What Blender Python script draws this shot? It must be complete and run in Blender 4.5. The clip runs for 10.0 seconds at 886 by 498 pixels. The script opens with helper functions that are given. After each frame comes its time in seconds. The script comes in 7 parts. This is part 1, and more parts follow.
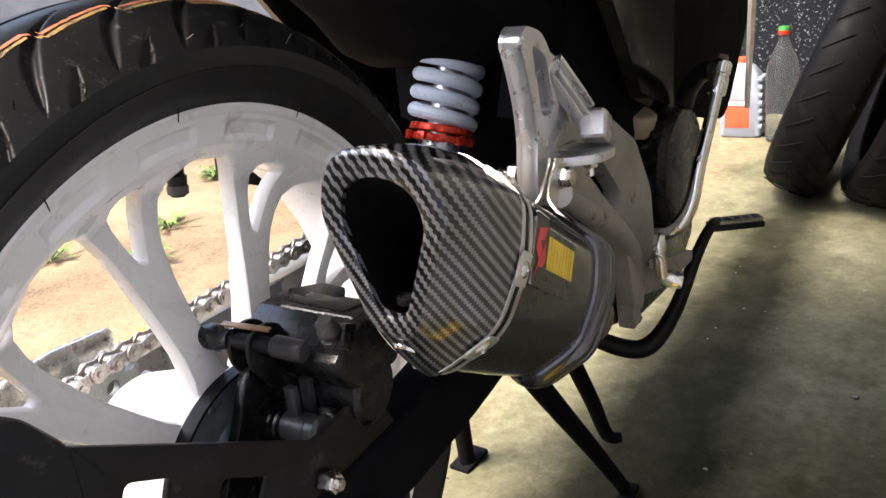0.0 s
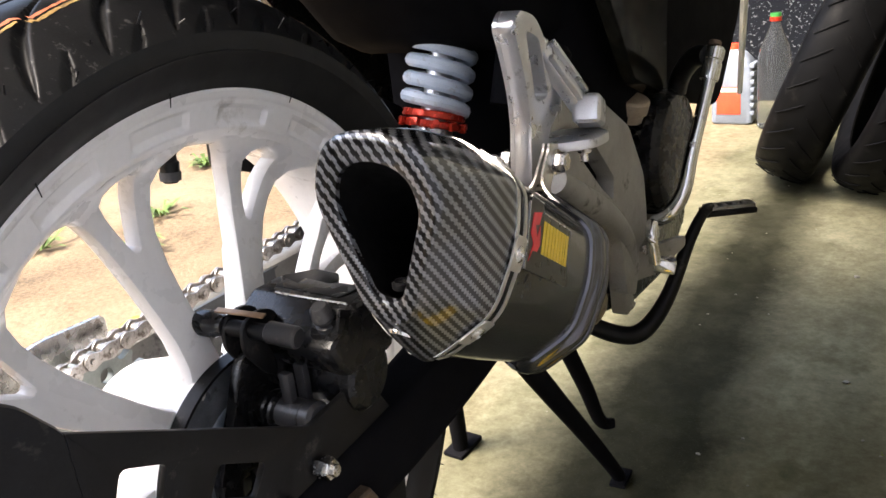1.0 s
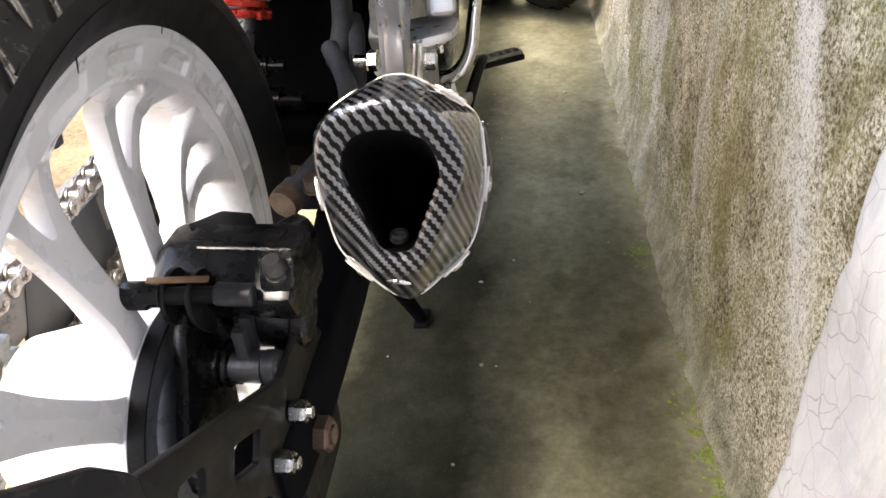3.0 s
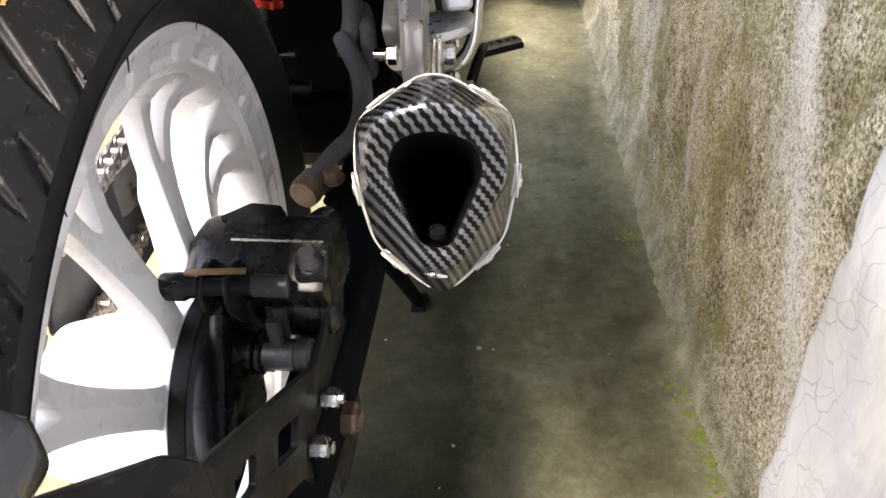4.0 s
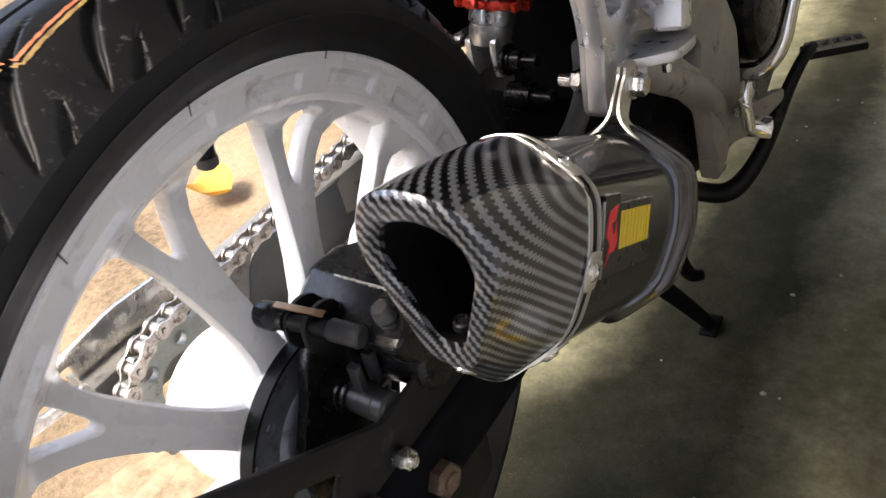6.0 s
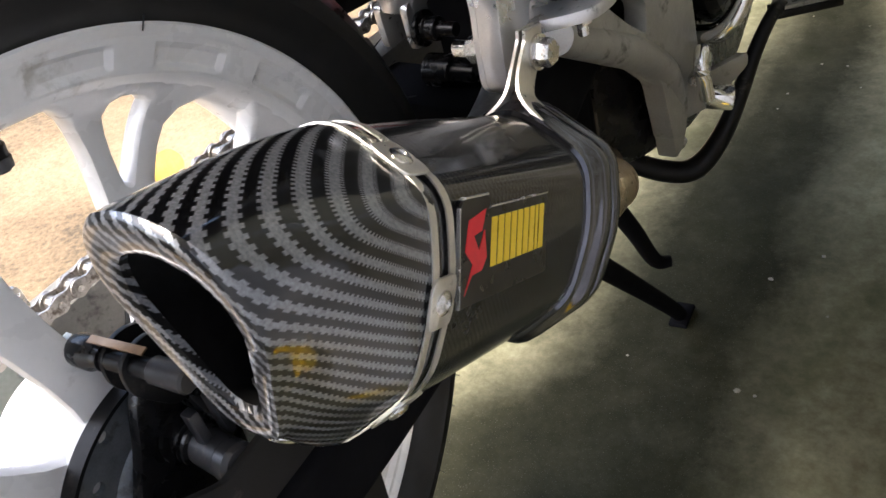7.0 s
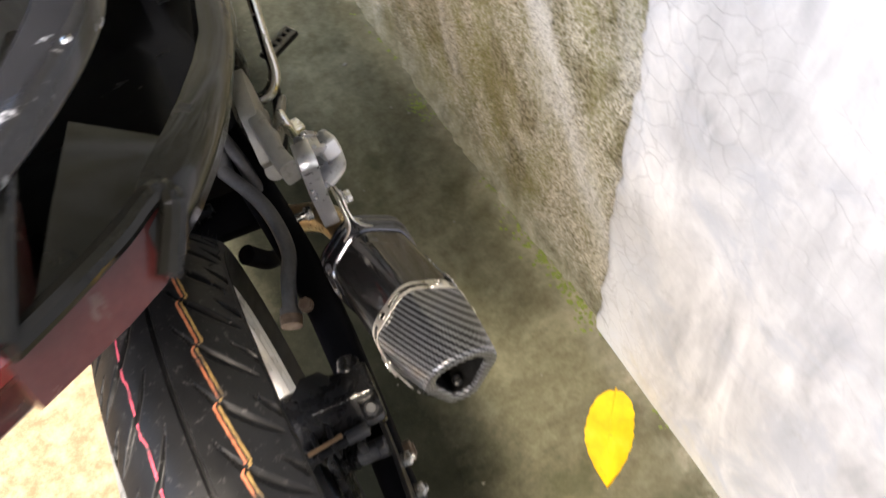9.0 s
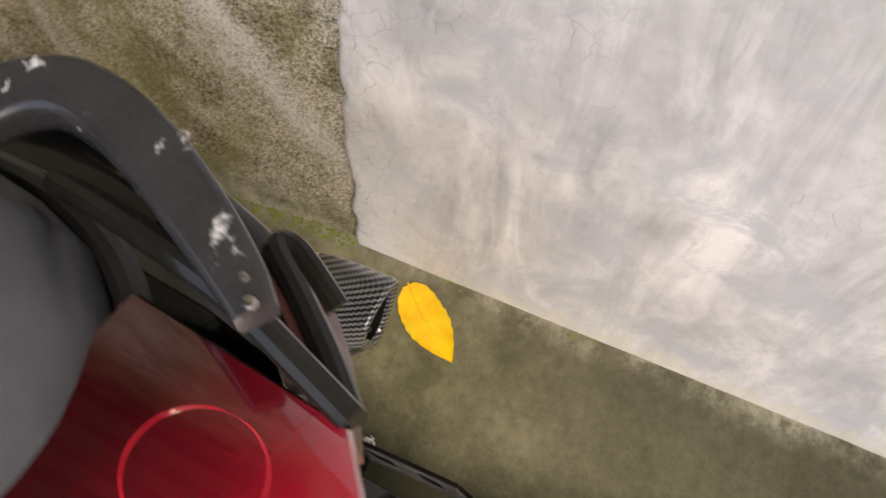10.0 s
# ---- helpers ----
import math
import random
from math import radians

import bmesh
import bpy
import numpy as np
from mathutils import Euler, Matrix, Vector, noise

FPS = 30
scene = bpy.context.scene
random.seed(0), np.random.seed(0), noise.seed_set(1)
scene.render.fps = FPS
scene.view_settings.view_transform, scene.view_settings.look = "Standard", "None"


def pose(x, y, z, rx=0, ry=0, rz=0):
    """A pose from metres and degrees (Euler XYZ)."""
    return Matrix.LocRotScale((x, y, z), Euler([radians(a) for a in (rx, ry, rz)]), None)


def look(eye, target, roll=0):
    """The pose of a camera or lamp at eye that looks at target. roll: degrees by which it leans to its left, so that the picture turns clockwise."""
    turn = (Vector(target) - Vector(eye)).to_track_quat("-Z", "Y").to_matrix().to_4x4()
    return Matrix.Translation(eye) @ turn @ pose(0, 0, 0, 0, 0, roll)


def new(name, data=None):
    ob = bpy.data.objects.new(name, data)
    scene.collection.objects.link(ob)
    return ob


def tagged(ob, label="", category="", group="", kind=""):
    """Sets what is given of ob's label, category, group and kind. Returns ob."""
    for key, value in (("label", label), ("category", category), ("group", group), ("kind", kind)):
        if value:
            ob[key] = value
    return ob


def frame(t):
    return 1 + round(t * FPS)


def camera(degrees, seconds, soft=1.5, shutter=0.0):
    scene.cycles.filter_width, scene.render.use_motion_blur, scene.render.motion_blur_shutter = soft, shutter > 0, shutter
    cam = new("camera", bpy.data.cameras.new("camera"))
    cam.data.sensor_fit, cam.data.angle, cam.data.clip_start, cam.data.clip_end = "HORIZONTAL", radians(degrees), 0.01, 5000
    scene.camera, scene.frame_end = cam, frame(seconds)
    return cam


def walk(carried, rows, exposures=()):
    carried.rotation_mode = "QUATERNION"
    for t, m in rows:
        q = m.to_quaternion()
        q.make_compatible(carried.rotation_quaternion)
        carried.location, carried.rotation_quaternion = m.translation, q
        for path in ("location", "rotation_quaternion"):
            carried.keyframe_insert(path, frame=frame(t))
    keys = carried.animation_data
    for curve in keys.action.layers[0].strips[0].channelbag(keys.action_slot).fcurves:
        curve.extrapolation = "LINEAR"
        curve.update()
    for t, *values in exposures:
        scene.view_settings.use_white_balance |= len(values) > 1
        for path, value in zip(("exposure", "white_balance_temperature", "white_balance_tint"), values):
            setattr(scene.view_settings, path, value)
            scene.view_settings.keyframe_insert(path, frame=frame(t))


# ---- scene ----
cam = camera(54.7, 10.0, soft=1.5, shutter=0.2)
PATH = [
    (0, (0.38989, -0.29957, 0.64645), (-0.67514, 1.26096, -0.00962), -6.45),
    (0.5, (0.38803, -0.29983, 0.64539), (-0.66878, 1.26039, -0.02457), -6.55),
    (1, (0.38845, -0.30008, 0.64485), (-0.65833, 1.26095, -0.03885), -6.51),
    (1.5, (0.38380, -0.29770, 0.64719), (-0.58137, 1.28877, -0.09546), -7.00),
    (2, (0.35198, -0.28659, 0.68307), (-0.31993, 1.33998, -0.26710), -8.64),
    (2.5, (0.30044, -0.30864, 0.69486), (-0.12273, 1.31966, -0.38661), -6.50),
    (2.7, (0.28081, -0.31971, 0.70092), (-0.09190, 1.30695, -0.40138), -5.87),
    (3.8, (0.22333, -0.33957, 0.72686), (-0.02281, 1.27600, -0.42611), -3.67),
    (4, (0.22971, -0.34280, 0.72753), (-0.02826, 1.26283, -0.43669), -3.75),
    (4.5, (0.25788, -0.35057, 0.73370), (-0.13617, 1.21000, -0.45346), -5.25),
    (5, (0.29853, -0.34696, 0.75415), (-0.36962, 1.12474, -0.42384), -7.02),
    (5.2, (0.31857, -0.33735, 0.75564), (-0.48198, 1.08063, -0.40559), -8.03),
    (6.3, (0.36114, -0.17077, 0.70209), (-0.80158, 1.00551, -0.42238), -16.37),
    (6.5, (0.36021, -0.15220, 0.69152), (-0.78957, 1.02406, -0.44622), -16.75),
    (7, (0.35676, -0.11831, 0.66966), (-0.76896, 1.05742, -0.49241), -17.03),
    (7.5, (0.35424, -0.08796, 0.66788), (-0.74422, 1.09950, -0.50827), -16.63),
    (8, (0.33803, -0.06689, 0.73946), (-0.55850, 1.21846, -0.50316), -16.07),
    (8.2, (0.31625, -0.07244, 0.81859), (-0.38043, 1.25025, -0.50999), -14.71),
    (8.5, (0.27591, -0.13747, 0.95983), (-0.04382, 1.18722, -0.50406), -15.03),
    (8.8, (0.20991, -0.21671, 1.06922), (0.23378, 0.94616, -0.55779), -14.73),
    (9, (0.14912, -0.29485, 1.13276), (0.32054, 0.76042, -0.55752), -16.06),
    (9.2, (0.09502, -0.34558, 1.17437), (0.38724, 0.61804, -0.55365), -15.39),
    (9.3, (0.07309, -0.35834, 1.18762), (0.42745, 0.56617, -0.55011), -15.00),
    (9.5, (0.03754, -0.34987, 1.20273), (0.51382, 0.46531, -0.56040), -12.30),
    (9.7, (0.01384, -0.30078, 1.19372), (0.59559, 0.36624, -0.59978), -8.69),
    (10, (0.00666, -0.19022, 1.17778), (0.71538, 0.21516, -0.64797), -1.08),
]
EXPOSURES = [
    (0.0, 3.00, 6850, 11), (1.5, 3.12, 6850, 11), (2.5, 3.38, 6850, 11), (4.0, 3.35, 6900, 11), (4.5, 3.25, 6850, 11), (5.2, 3.05, 6850, 11), (6.5, 2.87, 6750, 10), (7.0, 3.10, 6600, 9), (7.5, 3.36, 6450, 8),
    (8.0, 3.80, 7600, 10), (8.5, 3.90, 6250, 12), (8.8, 3.66, 6500, 10), (9.0, 3.25, 7200, 10), (9.2, 2.90, 7500, 10), (9.5, 2.66, 7650, 10), (10.0, 2.54, 7850, 12),
]
walk(cam, [(t, look(eye, target, roll)) for t, eye, target, roll in PATH], EXPOSURES)

# ---- light ----
world = bpy.data.worlds.new("sky")
scene.world = world
world.use_nodes = True
wn = world.node_tree.nodes
wl = world.node_tree.links
sky = wn.new("ShaderNodeTexSky")
sky.sky_type = "NISHITA"
sky.sun_disc = False
sky.sun_elevation = radians(59)
sky.sun_rotation = radians(-163)
sky.air_density, sky.dust_density, sky.ozone_density = 1.0, 4.0, 1.0
wl.new(sky.outputs[0], wn["Background"].inputs[0])
wn["Background"].inputs[1].default_value = 0.15
sun_data = bpy.data.lights.new("sun", "SUN")
sun_data.energy, sun_data.angle, sun_data.color = 1.2, radians(14), (1.0, 0.95, 0.88)
sun_lamp = new("sun", sun_data)
sun_lamp.matrix_world = look((-0.9, -3.0, 5.2), (0, 0, 0))


# ---- building helpers ----
WHERE = {}


def finish(bm, angle=35.0):
    bmesh.ops.recalc_face_normals(bm, faces=bm.faces[:])
    cut = math.cos(radians(angle))
    for f in bm.faces:
        f.smooth = True
    for e in bm.edges:
        if len(e.link_faces) == 2 and e.link_faces[0].normal.dot(e.link_faces[1].normal) < cut:
            e.smooth = False
    return bm


def part(name, bm, material, parent=None, label="", angle=35.0, flat=False):
    """One mesh object from a bmesh in world places, with its origin in its middle, under parent."""
    if not flat:
        finish(bm, angle)
    low = [min(v.co[i] for v in bm.verts) for i in range(3)]
    high = [max(v.co[i] for v in bm.verts) for i in range(3)]
    mid = Vector([(a + b) / 2 for a, b in zip(low, high)])
    bmesh.ops.translate(bm, vec=-mid, verts=bm.verts[:])
    me = bpy.data.meshes.new(name)
    bm.to_mesh(me)
    bm.free()
    me.materials.append(material)
    ob = new(name, me)
    base = Vector((0, 0, 0))
    if parent is not None:
        ob.parent = parent
        base = WHERE[parent.name]
    ob.location = mid - base
    WHERE[ob.name] = mid
    if label:
        tagged(ob, label)
    return ob


def holder(name, place, label, category, group=""):
    ob = new(name)
    ob.location = place
    WHERE[ob.name] = Vector(place)
    return tagged(ob, label, category, group)


def thing(name, bm, material, label, category, group="", kind="", angle=35.0):
    return tagged(part(name, bm, material, None, "", angle), label, category, group, kind)


def rounded(points, radius, steps=4):
    """A flat outline with its corners rounded."""
    out = []
    n = len(points)
    for i in range(n):
        a, b, c = (Vector(points[(i + k) % n]) for k in (-1, 0, 1))
        r = radius[i] if isinstance(radius, (list, tuple)) else radius
        u, v = (a - b), (c - b)
        r1 = min(r, u.length * 0.45, v.length * 0.45)
        p, q = b + u.normalized() * r1, b + v.normalized() * r1
        for k in range(steps + 1):
            s = k / steps
            out.append(tuple((1 - s) ** 2 * p + 2 * s * (1 - s) * b + s * s * q))
    return out


def loft(bm, rings, closed=True, caps=True):
    rows = [[bm.verts.new(p) for p in ring] for ring in rings]
    n = len(rows[0])
    for a, b in zip(rows, rows[1:]):
        for i in range(n if closed else n - 1):
            j = (i + 1) % n
            bm.faces.new((a[i], a[j], b[j], b[i]))
    if caps and closed:
        bm.faces.new(rows[0][::-1])
        bm.faces.new(rows[-1])
    return rows


def smooth_path(points, steps=6):
    pts = [Vector(p) for p in points]
    out = []
    for i in range(len(pts) - 1):
        p0, p1, p2, p3 = pts[max(i - 1, 0)], pts[i], pts[i + 1], pts[min(i + 2, len(pts) - 1)]
        for k in range(steps):
            t = k / steps
            out.append(0.5 * (2 * p1 + (p2 - p0) * t + (2 * p0 - 5 * p1 + 4 * p2 - p3) * t * t + (3 * p1 - p0 - 3 * p2 + p3) * t ** 3))
    out.append(pts[-1])
    return out


def sweep(bm, points, radius, sides=14, smooth=True, section=None, up=(0, 0, 1), steps=6):
    """A tube (or a bar of a flat section) along a path."""
    path = smooth_path(points, steps) if smooth else [Vector(p) for p in points]
    n = len(path)
    rings = []
    ref = Vector(up)
    for i, p in enumerate(path):
        d = (path[min(i + 1, n - 1)] - path[max(i - 1, 0)]).normalized()
        side = d.cross(ref)
        if side.length < 1e-4:
            side = d.cross(Vector((1, 0.1, 0)))
        side.normalize()
        top = side.cross(d).normalized()
        if isinstance(radius, (list, tuple)):
            s = i / (n - 1) * (len(radius) - 1)
            k = min(int(s), len(radius) - 2)
            r = radius[k] + (radius[k + 1] - radius[k]) * (s - k)
        else:
            r = radius
        if section:
            rings.append([p + side * a * r + top * b * r for a, b in section])
        else:
            rings.append([p + side * r * math.cos(t) + top * r * math.sin(t) for t in (2 * math.pi * j / sides for j in range(sides))])
    loft(bm, rings)
    return bm


def lathe(bm, profile, centre, axis=(1, 0, 0), sides=32, close=False):
    """Turn a profile of (along, radius) round an axis."""
    a = Vector(axis).normalized()
    u = a.cross(Vector((0, 0, 1)))
    if u.length < 1e-3:
        u = a.cross(Vector((0, 1, 0)))
    u.normalize()
    w = u.cross(a).normalized()
    c = Vector(centre)
    rows = []
    for k in range(sides):
        t = 2 * math.pi * k / sides
        d = u * math.cos(t) + w * math.sin(t)
        rows.append([bm.verts.new(c + a * s + d * max(r, 1e-5)) for s, r in profile])
    m = len(profile)
    for k in range(sides):
        a1, b1 = rows[k], rows[(k + 1) % sides]
        for i in range(m if close else m - 1):
            j = (i + 1) % m
            bm.faces.new((a1[i], a1[j], b1[j], b1[i]))
    bmesh.ops.remove_doubles(bm, verts=bm.verts[:], dist=2e-5)
    return bm


def rod(bm, a, b, radius, sides=14, chamfer=0.0):
    a, b = Vector(a), Vector(b)
    h = (b - a).length
    c = chamfer or min(radius, h) * 0.12
    return lathe(bm, [(0, 0), (0, radius - c), (c, radius), (h - c, radius), (h, radius - c), (h, 0)], a, b - a, sides)


def hexhead(bm, a, b, flats, washer=0.0):
    """A hexagon bolt head or nut from a to b, with a round washer face at a."""
    a, b = Vector(a), Vector(b)
    d = b - a
    h, r = d.length, flats / math.sqrt(3)
    if washer:
        lathe(bm, [(0, 0), (0, washer), (0.0015, washer), (0.0015, 0)], a, d, 20)
    lathe(bm, [(0.001, 0), (0.001, r), (h * 0.85, r), (h, r * 0.86), (h, 0)], a, d, 6)
    return bm


def box(bm, size, m=Matrix(), bevel=0.0, seg=2):
    made = bmesh.ops.create_cube(bm, size=1.0)
    vs = made["verts"]
    bmesh.ops.scale(bm, vec=size, verts=vs)
    if bevel:
        es = list({e for v in vs for e in v.link_edges})
        made = bmesh.ops.bevel(bm, geom=es, offset=bevel, segments=seg, profile=0.6, affect="EDGES")
        vs = list({v for f in made["faces"] for v in f.verts} | {v for v in vs if v.is_valid})
    bmesh.ops.transform(bm, matrix=m, verts=vs)
    return bm


def plate(bm, outline, holes, thick, place, bevel=0.0):
    """A flat sheet with holes. place(u, v, w) gives the world point; the sheet lies from w = 0 to w = thick."""
    tmp = bmesh.new()
    for loop in (outline, *holes):
        vs = [tmp.verts.new((x, y, 0)) for x, y in loop]
        for i in range(len(vs)):
            tmp.edges.new((vs[i], vs[(i + 1) % len(vs)]))
    bmesh.ops.triangle_fill(tmp, edges=tmp.edges[:], use_beauty=True, use_dissolve=False)
    made = bmesh.ops.extrude_face_region(tmp, geom=tmp.faces[:])
    bmesh.ops.translate(tmp, vec=(0, 0, thick), verts=[g for g in made["geom"] if isinstance(g, bmesh.types.BMVert)])
    bmesh.ops.recalc_face_normals(tmp, faces=tmp.faces[:])
    if bevel:
        sharp = [e for e in tmp.edges if len(e.link_faces) == 2 and e.calc_face_angle(0) > 1.2]
        bmesh.ops.bevel(tmp, geom=sharp, offset=bevel, segments=2, profile=0.6, affect="EDGES")
    look_up = {}
    for v in tmp.verts:
        look_up[v] = bm.verts.new(place(*v.co))
    for f in tmp.faces:
        bm.faces.new([look_up[v] for v in f.verts])
    tmp.free()
    return bm


# ---- materials ----
def nodes_of(name):
    m = bpy.data.materials.new(name)
    m.use_nodes = True
    nt = m.node_tree
    return m, nt, nt.nodes["Principled BSDF"]


def maths(nt, op, a, b=None):
    n = nt.nodes.new("ShaderNodeMath")
    n.operation = op
    for i, v in enumerate((a, b)):
        if v is None:
            continue
        if isinstance(v, (int, float)):
            n.inputs[i].default_value = v
        else:
            nt.links.new(v, n.inputs[i])
    return n.outputs[0]


def noise_of(nt, vec, scale, detail=4.0, rough=0.55, distort=0.0):
    n = nt.nodes.new("ShaderNodeTexNoise")
    n.inputs["Scale"].default_value = scale
    n.inputs["Detail"].default_value = detail
    n.inputs["Roughness"].default_value = rough
    n.inputs["Distortion"].default_value = distort
    nt.links.new(vec, n.inputs["Vector"])
    return n.outputs["Fac"]


def ramp(nt, fac, stops):
    n = nt.nodes.new("ShaderNodeValToRGB")
    while len(n.color_ramp.elements) < len(stops):
        n.color_ramp.elements.new(0.5)
    for e, (p, c) in zip(n.color_ramp.elements, stops):
        e.position = p
        e.color = (*c, 1) if len(c) == 3 else c
    nt.links.new(fac, n.inputs[0])
    return n.outputs[0]


def span(nt, fac, lo, hi, a, b):
    n = nt.nodes.new("ShaderNodeMapRange")
    nt.links.new(fac, n.inputs[0])
    for i, v in zip((1, 2, 3, 4), (lo, hi, a, b)):
        n.inputs[i].default_value = v
    return n.outputs[0]


def mixed(nt, fac, a, b):
    n = nt.nodes.new("ShaderNodeMix")
    n.data_type = "RGBA"
    if isinstance(fac, (int, float)):
        n.inputs[0].default_value = fac
    else:
        nt.links.new(fac, n.inputs[0])
    for i, v in ((6, a), (7, b)):
        if isinstance(v, tuple):
            n.inputs[i].default_value = (*v, 1)
        else:
            nt.links.new(v, n.inputs[i])
    return n.outputs[2]


def coords(nt, kind="Object"):
    return nt.nodes.new("ShaderNodeTexCoord").outputs[kind]


def bumped(nt, bsdf, height, strength, distance):
    n = nt.nodes.new("ShaderNodeBump")
    n.inputs["Strength"].default_value = strength
    n.inputs["Distance"].default_value = distance
    nt.links.new(height, n.inputs["Height"])
    nt.links.new(n.outputs[0], bsdf.inputs["Normal"])


def surface(name, dark, light, rough, scale, metal=0.0, grain=400.0, bump=0.2, depth=0.0004, dirt=None, dirt_amount=0.5, coat=0.0, dirt_scale=35.0, shine=0.5):
    """Paint, plastic or metal: two tones at two scales, uneven gloss, fine relief, and dirt in patches."""
    m, nt, b = nodes_of(name)
    v = coords(nt)
    big, fine = noise_of(nt, v, scale, 5), noise_of(nt, v, grain, 3)
    col = ramp(nt, maths(nt, "ADD", maths(nt, "MULTIPLY", big, 0.7), maths(nt, "MULTIPLY", fine, 0.3)), [(0.35, dark), (0.65, light)])
    ro = span(nt, noise_of(nt, v, scale * 2.3, 4), 0.3, 0.7, rough[0], rough[1])
    if dirt:
        patch = span(nt, noise_of(nt, v, dirt_scale, 7, 0.65), 0.62 - 0.25 * dirt_amount, 0.72 - 0.18 * dirt_amount, 0.0, 1.0)
        col = mixed(nt, patch, col, dirt)
        ro = maths(nt, "MAXIMUM", ro, maths(nt, "MULTIPLY", patch, 0.75))
        if metal:
            nt.links.new(maths(nt, "MULTIPLY", maths(nt, "SUBTRACT", 1.0, patch), metal), b.inputs["Metallic"])
    nt.links.new(col, b.inputs["Base Color"])
    nt.links.new(ro, b.inputs["Roughness"])
    if metal and not dirt:
        b.inputs["Metallic"].default_value = metal
    b.inputs["Coat Weight"].default_value = coat
    b.inputs["Specular IOR Level"].default_value = shine
    b.inputs["Coat Roughness"].default_value = 0.06
    if bump:
        bumped(nt, b, maths(nt, "ADD", maths(nt, "MULTIPLY", fine, 0.5), big), bump, depth)
    return m


WHITE = surface("white_paint", (0.74, 0.73, 0.72), (0.82, 0.81, 0.80), (0.22, 0.38), 14, grain=260, bump=0.05, dirt=(0.55, 0.53, 0.50), dirt_amount=0.02, coat=0.25)
RUBBER = surface("tyre_rubber", (0.0055, 0.0055, 0.006), (0.012, 0.012, 0.0125), (0.32, 0.5), 22, grain=900, bump=0.25, depth=0.0003, dirt=(0.075, 0.072, 0.068), dirt_amount=0.10, dirt_scale=190, shine=0.2)
SIDEWALL = surface("sidewall_rubber", (0.006, 0.006, 0.0065), (0.010, 0.010, 0.0105), (0.48, 0.62), 25, grain=700, bump=0.12, depth=0.0002, shine=0.3)
BLACK_METAL = surface("black_painted_steel", (0.005, 0.005, 0.0055), (0.010, 0.010, 0.0105), (0.30, 0.48), 30, grain=500, bump=0.12, depth=0.0003, dirt=(0.05, 0.046, 0.040), dirt_amount=0.06, dirt_scale=55, shine=0.15)
BLACK_CAST = surface("black_cast_metal", (0.0055, 0.0055, 0.006), (0.010, 0.010, 0.011), (0.20, 0.34), 40, grain=650, bump=0.12, depth=0.0002, dirt=(0.03, 0.029, 0.028), dirt_amount=0.02, dirt_scale=80, shine=0.3)
BLACK_PLASTIC = surface("black_plastic", (0.006, 0.006, 0.0065), (0.011, 0.011, 0.012), (0.3, 0.45), 18, grain=900, bump=0.15, depth=0.0002, dirt=(0.07, 0.065, 0.055), dirt_amount=0.07, shine=0.3)
GLOSS_BLACK = surface("gloss_black_panel", (0.006, 0.006, 0.005), (0.011, 0.011, 0.010), (0.08, 0.2), 9, grain=300, bump=0.02, coat=0.18, dirt=(0.03, 0.028, 0.024), dirt_amount=0.06, dirt_scale=24, shine=0.12)
GREY_PLASTIC = surface("grey_plastic", (0.022, 0.022, 0.024), (0.036, 0.036, 0.039), (0.25, 0.4), 25, grain=800, bump=0.15, depth=0.0002, dirt=(0.12, 0.115, 0.1), dirt_amount=0.08, shine=0.4)
SEAT_VINYL = surface("seat_vinyl", (0.024, 0.026, 0.031), (0.038, 0.042, 0.049), (0.30, 0.42), 30, grain=1400, bump=0.3, depth=0.0003, shine=0.2)
STEEL = surface("bare_steel", (0.55, 0.53, 0.50), (0.72, 0.70, 0.67), (0.16, 0.34), 60, metal=1.0, grain=900, bump=0.08, depth=0.0001, dirt=(0.20, 0.15, 0.10), dirt_amount=0.12, dirt_scale=120)
SATIN = surface("satin_band_steel", (0.66, 0.63, 0.56), (0.80, 0.77, 0.70), (0.26, 0.40), 60, metal=0.85, grain=900, bump=0.06, depth=0.0001, dirt=(0.3, 0.25, 0.18), dirt_amount=0.06, dirt_scale=120)
CHROME = surface("chrome", (0.78, 0.78, 0.77), (0.86, 0.86, 0.86), (0.05, 0.16), 40, metal=1.0, grain=700, bump=0.03, depth=0.0001, dirt=(0.25, 0.2, 0.15), dirt_amount=0.1, dirt_scale=90)
ALLOY = surface("cast_alloy", (0.56, 0.56, 0.57), (0.70, 0.70, 0.71), (0.24, 0.38), 25, metal=0.85, grain=1000, bump=0.06, depth=0.0003, dirt=(0.16, 0.16, 0.16), dirt_amount=0.06, dirt_scale=70)
DULL_ALLOY = surface("dull_engine_alloy", (0.22, 0.214, 0.198), (0.32, 0.312, 0.288), (0.40, 0.55), 30, metal=0.4, grain=900, bump=0.15, depth=0.0004, dirt=(0.09, 0.085, 0.075), dirt_amount=0.15, dirt_scale=45)
ZINC = surface("yellowed_zinc", (0.50, 0.42, 0.24), (0.66, 0.58, 0.38), (0.2, 0.4), 90, metal=0.9, grain=900, bump=0.1, depth=0.0001, dirt=(0.2, 0.13, 0.07), dirt_amount=0.25, dirt_scale=140)
RUST = surface("rusty_steel", (0.10, 0.062, 0.040), (0.20, 0.15, 0.11), (0.4, 0.65), 110, metal=0.6, grain=900, bump=0.4, depth=0.0003, dirt=(0.12, 0.07, 0.04), dirt_amount=0.4, dirt_scale=160)
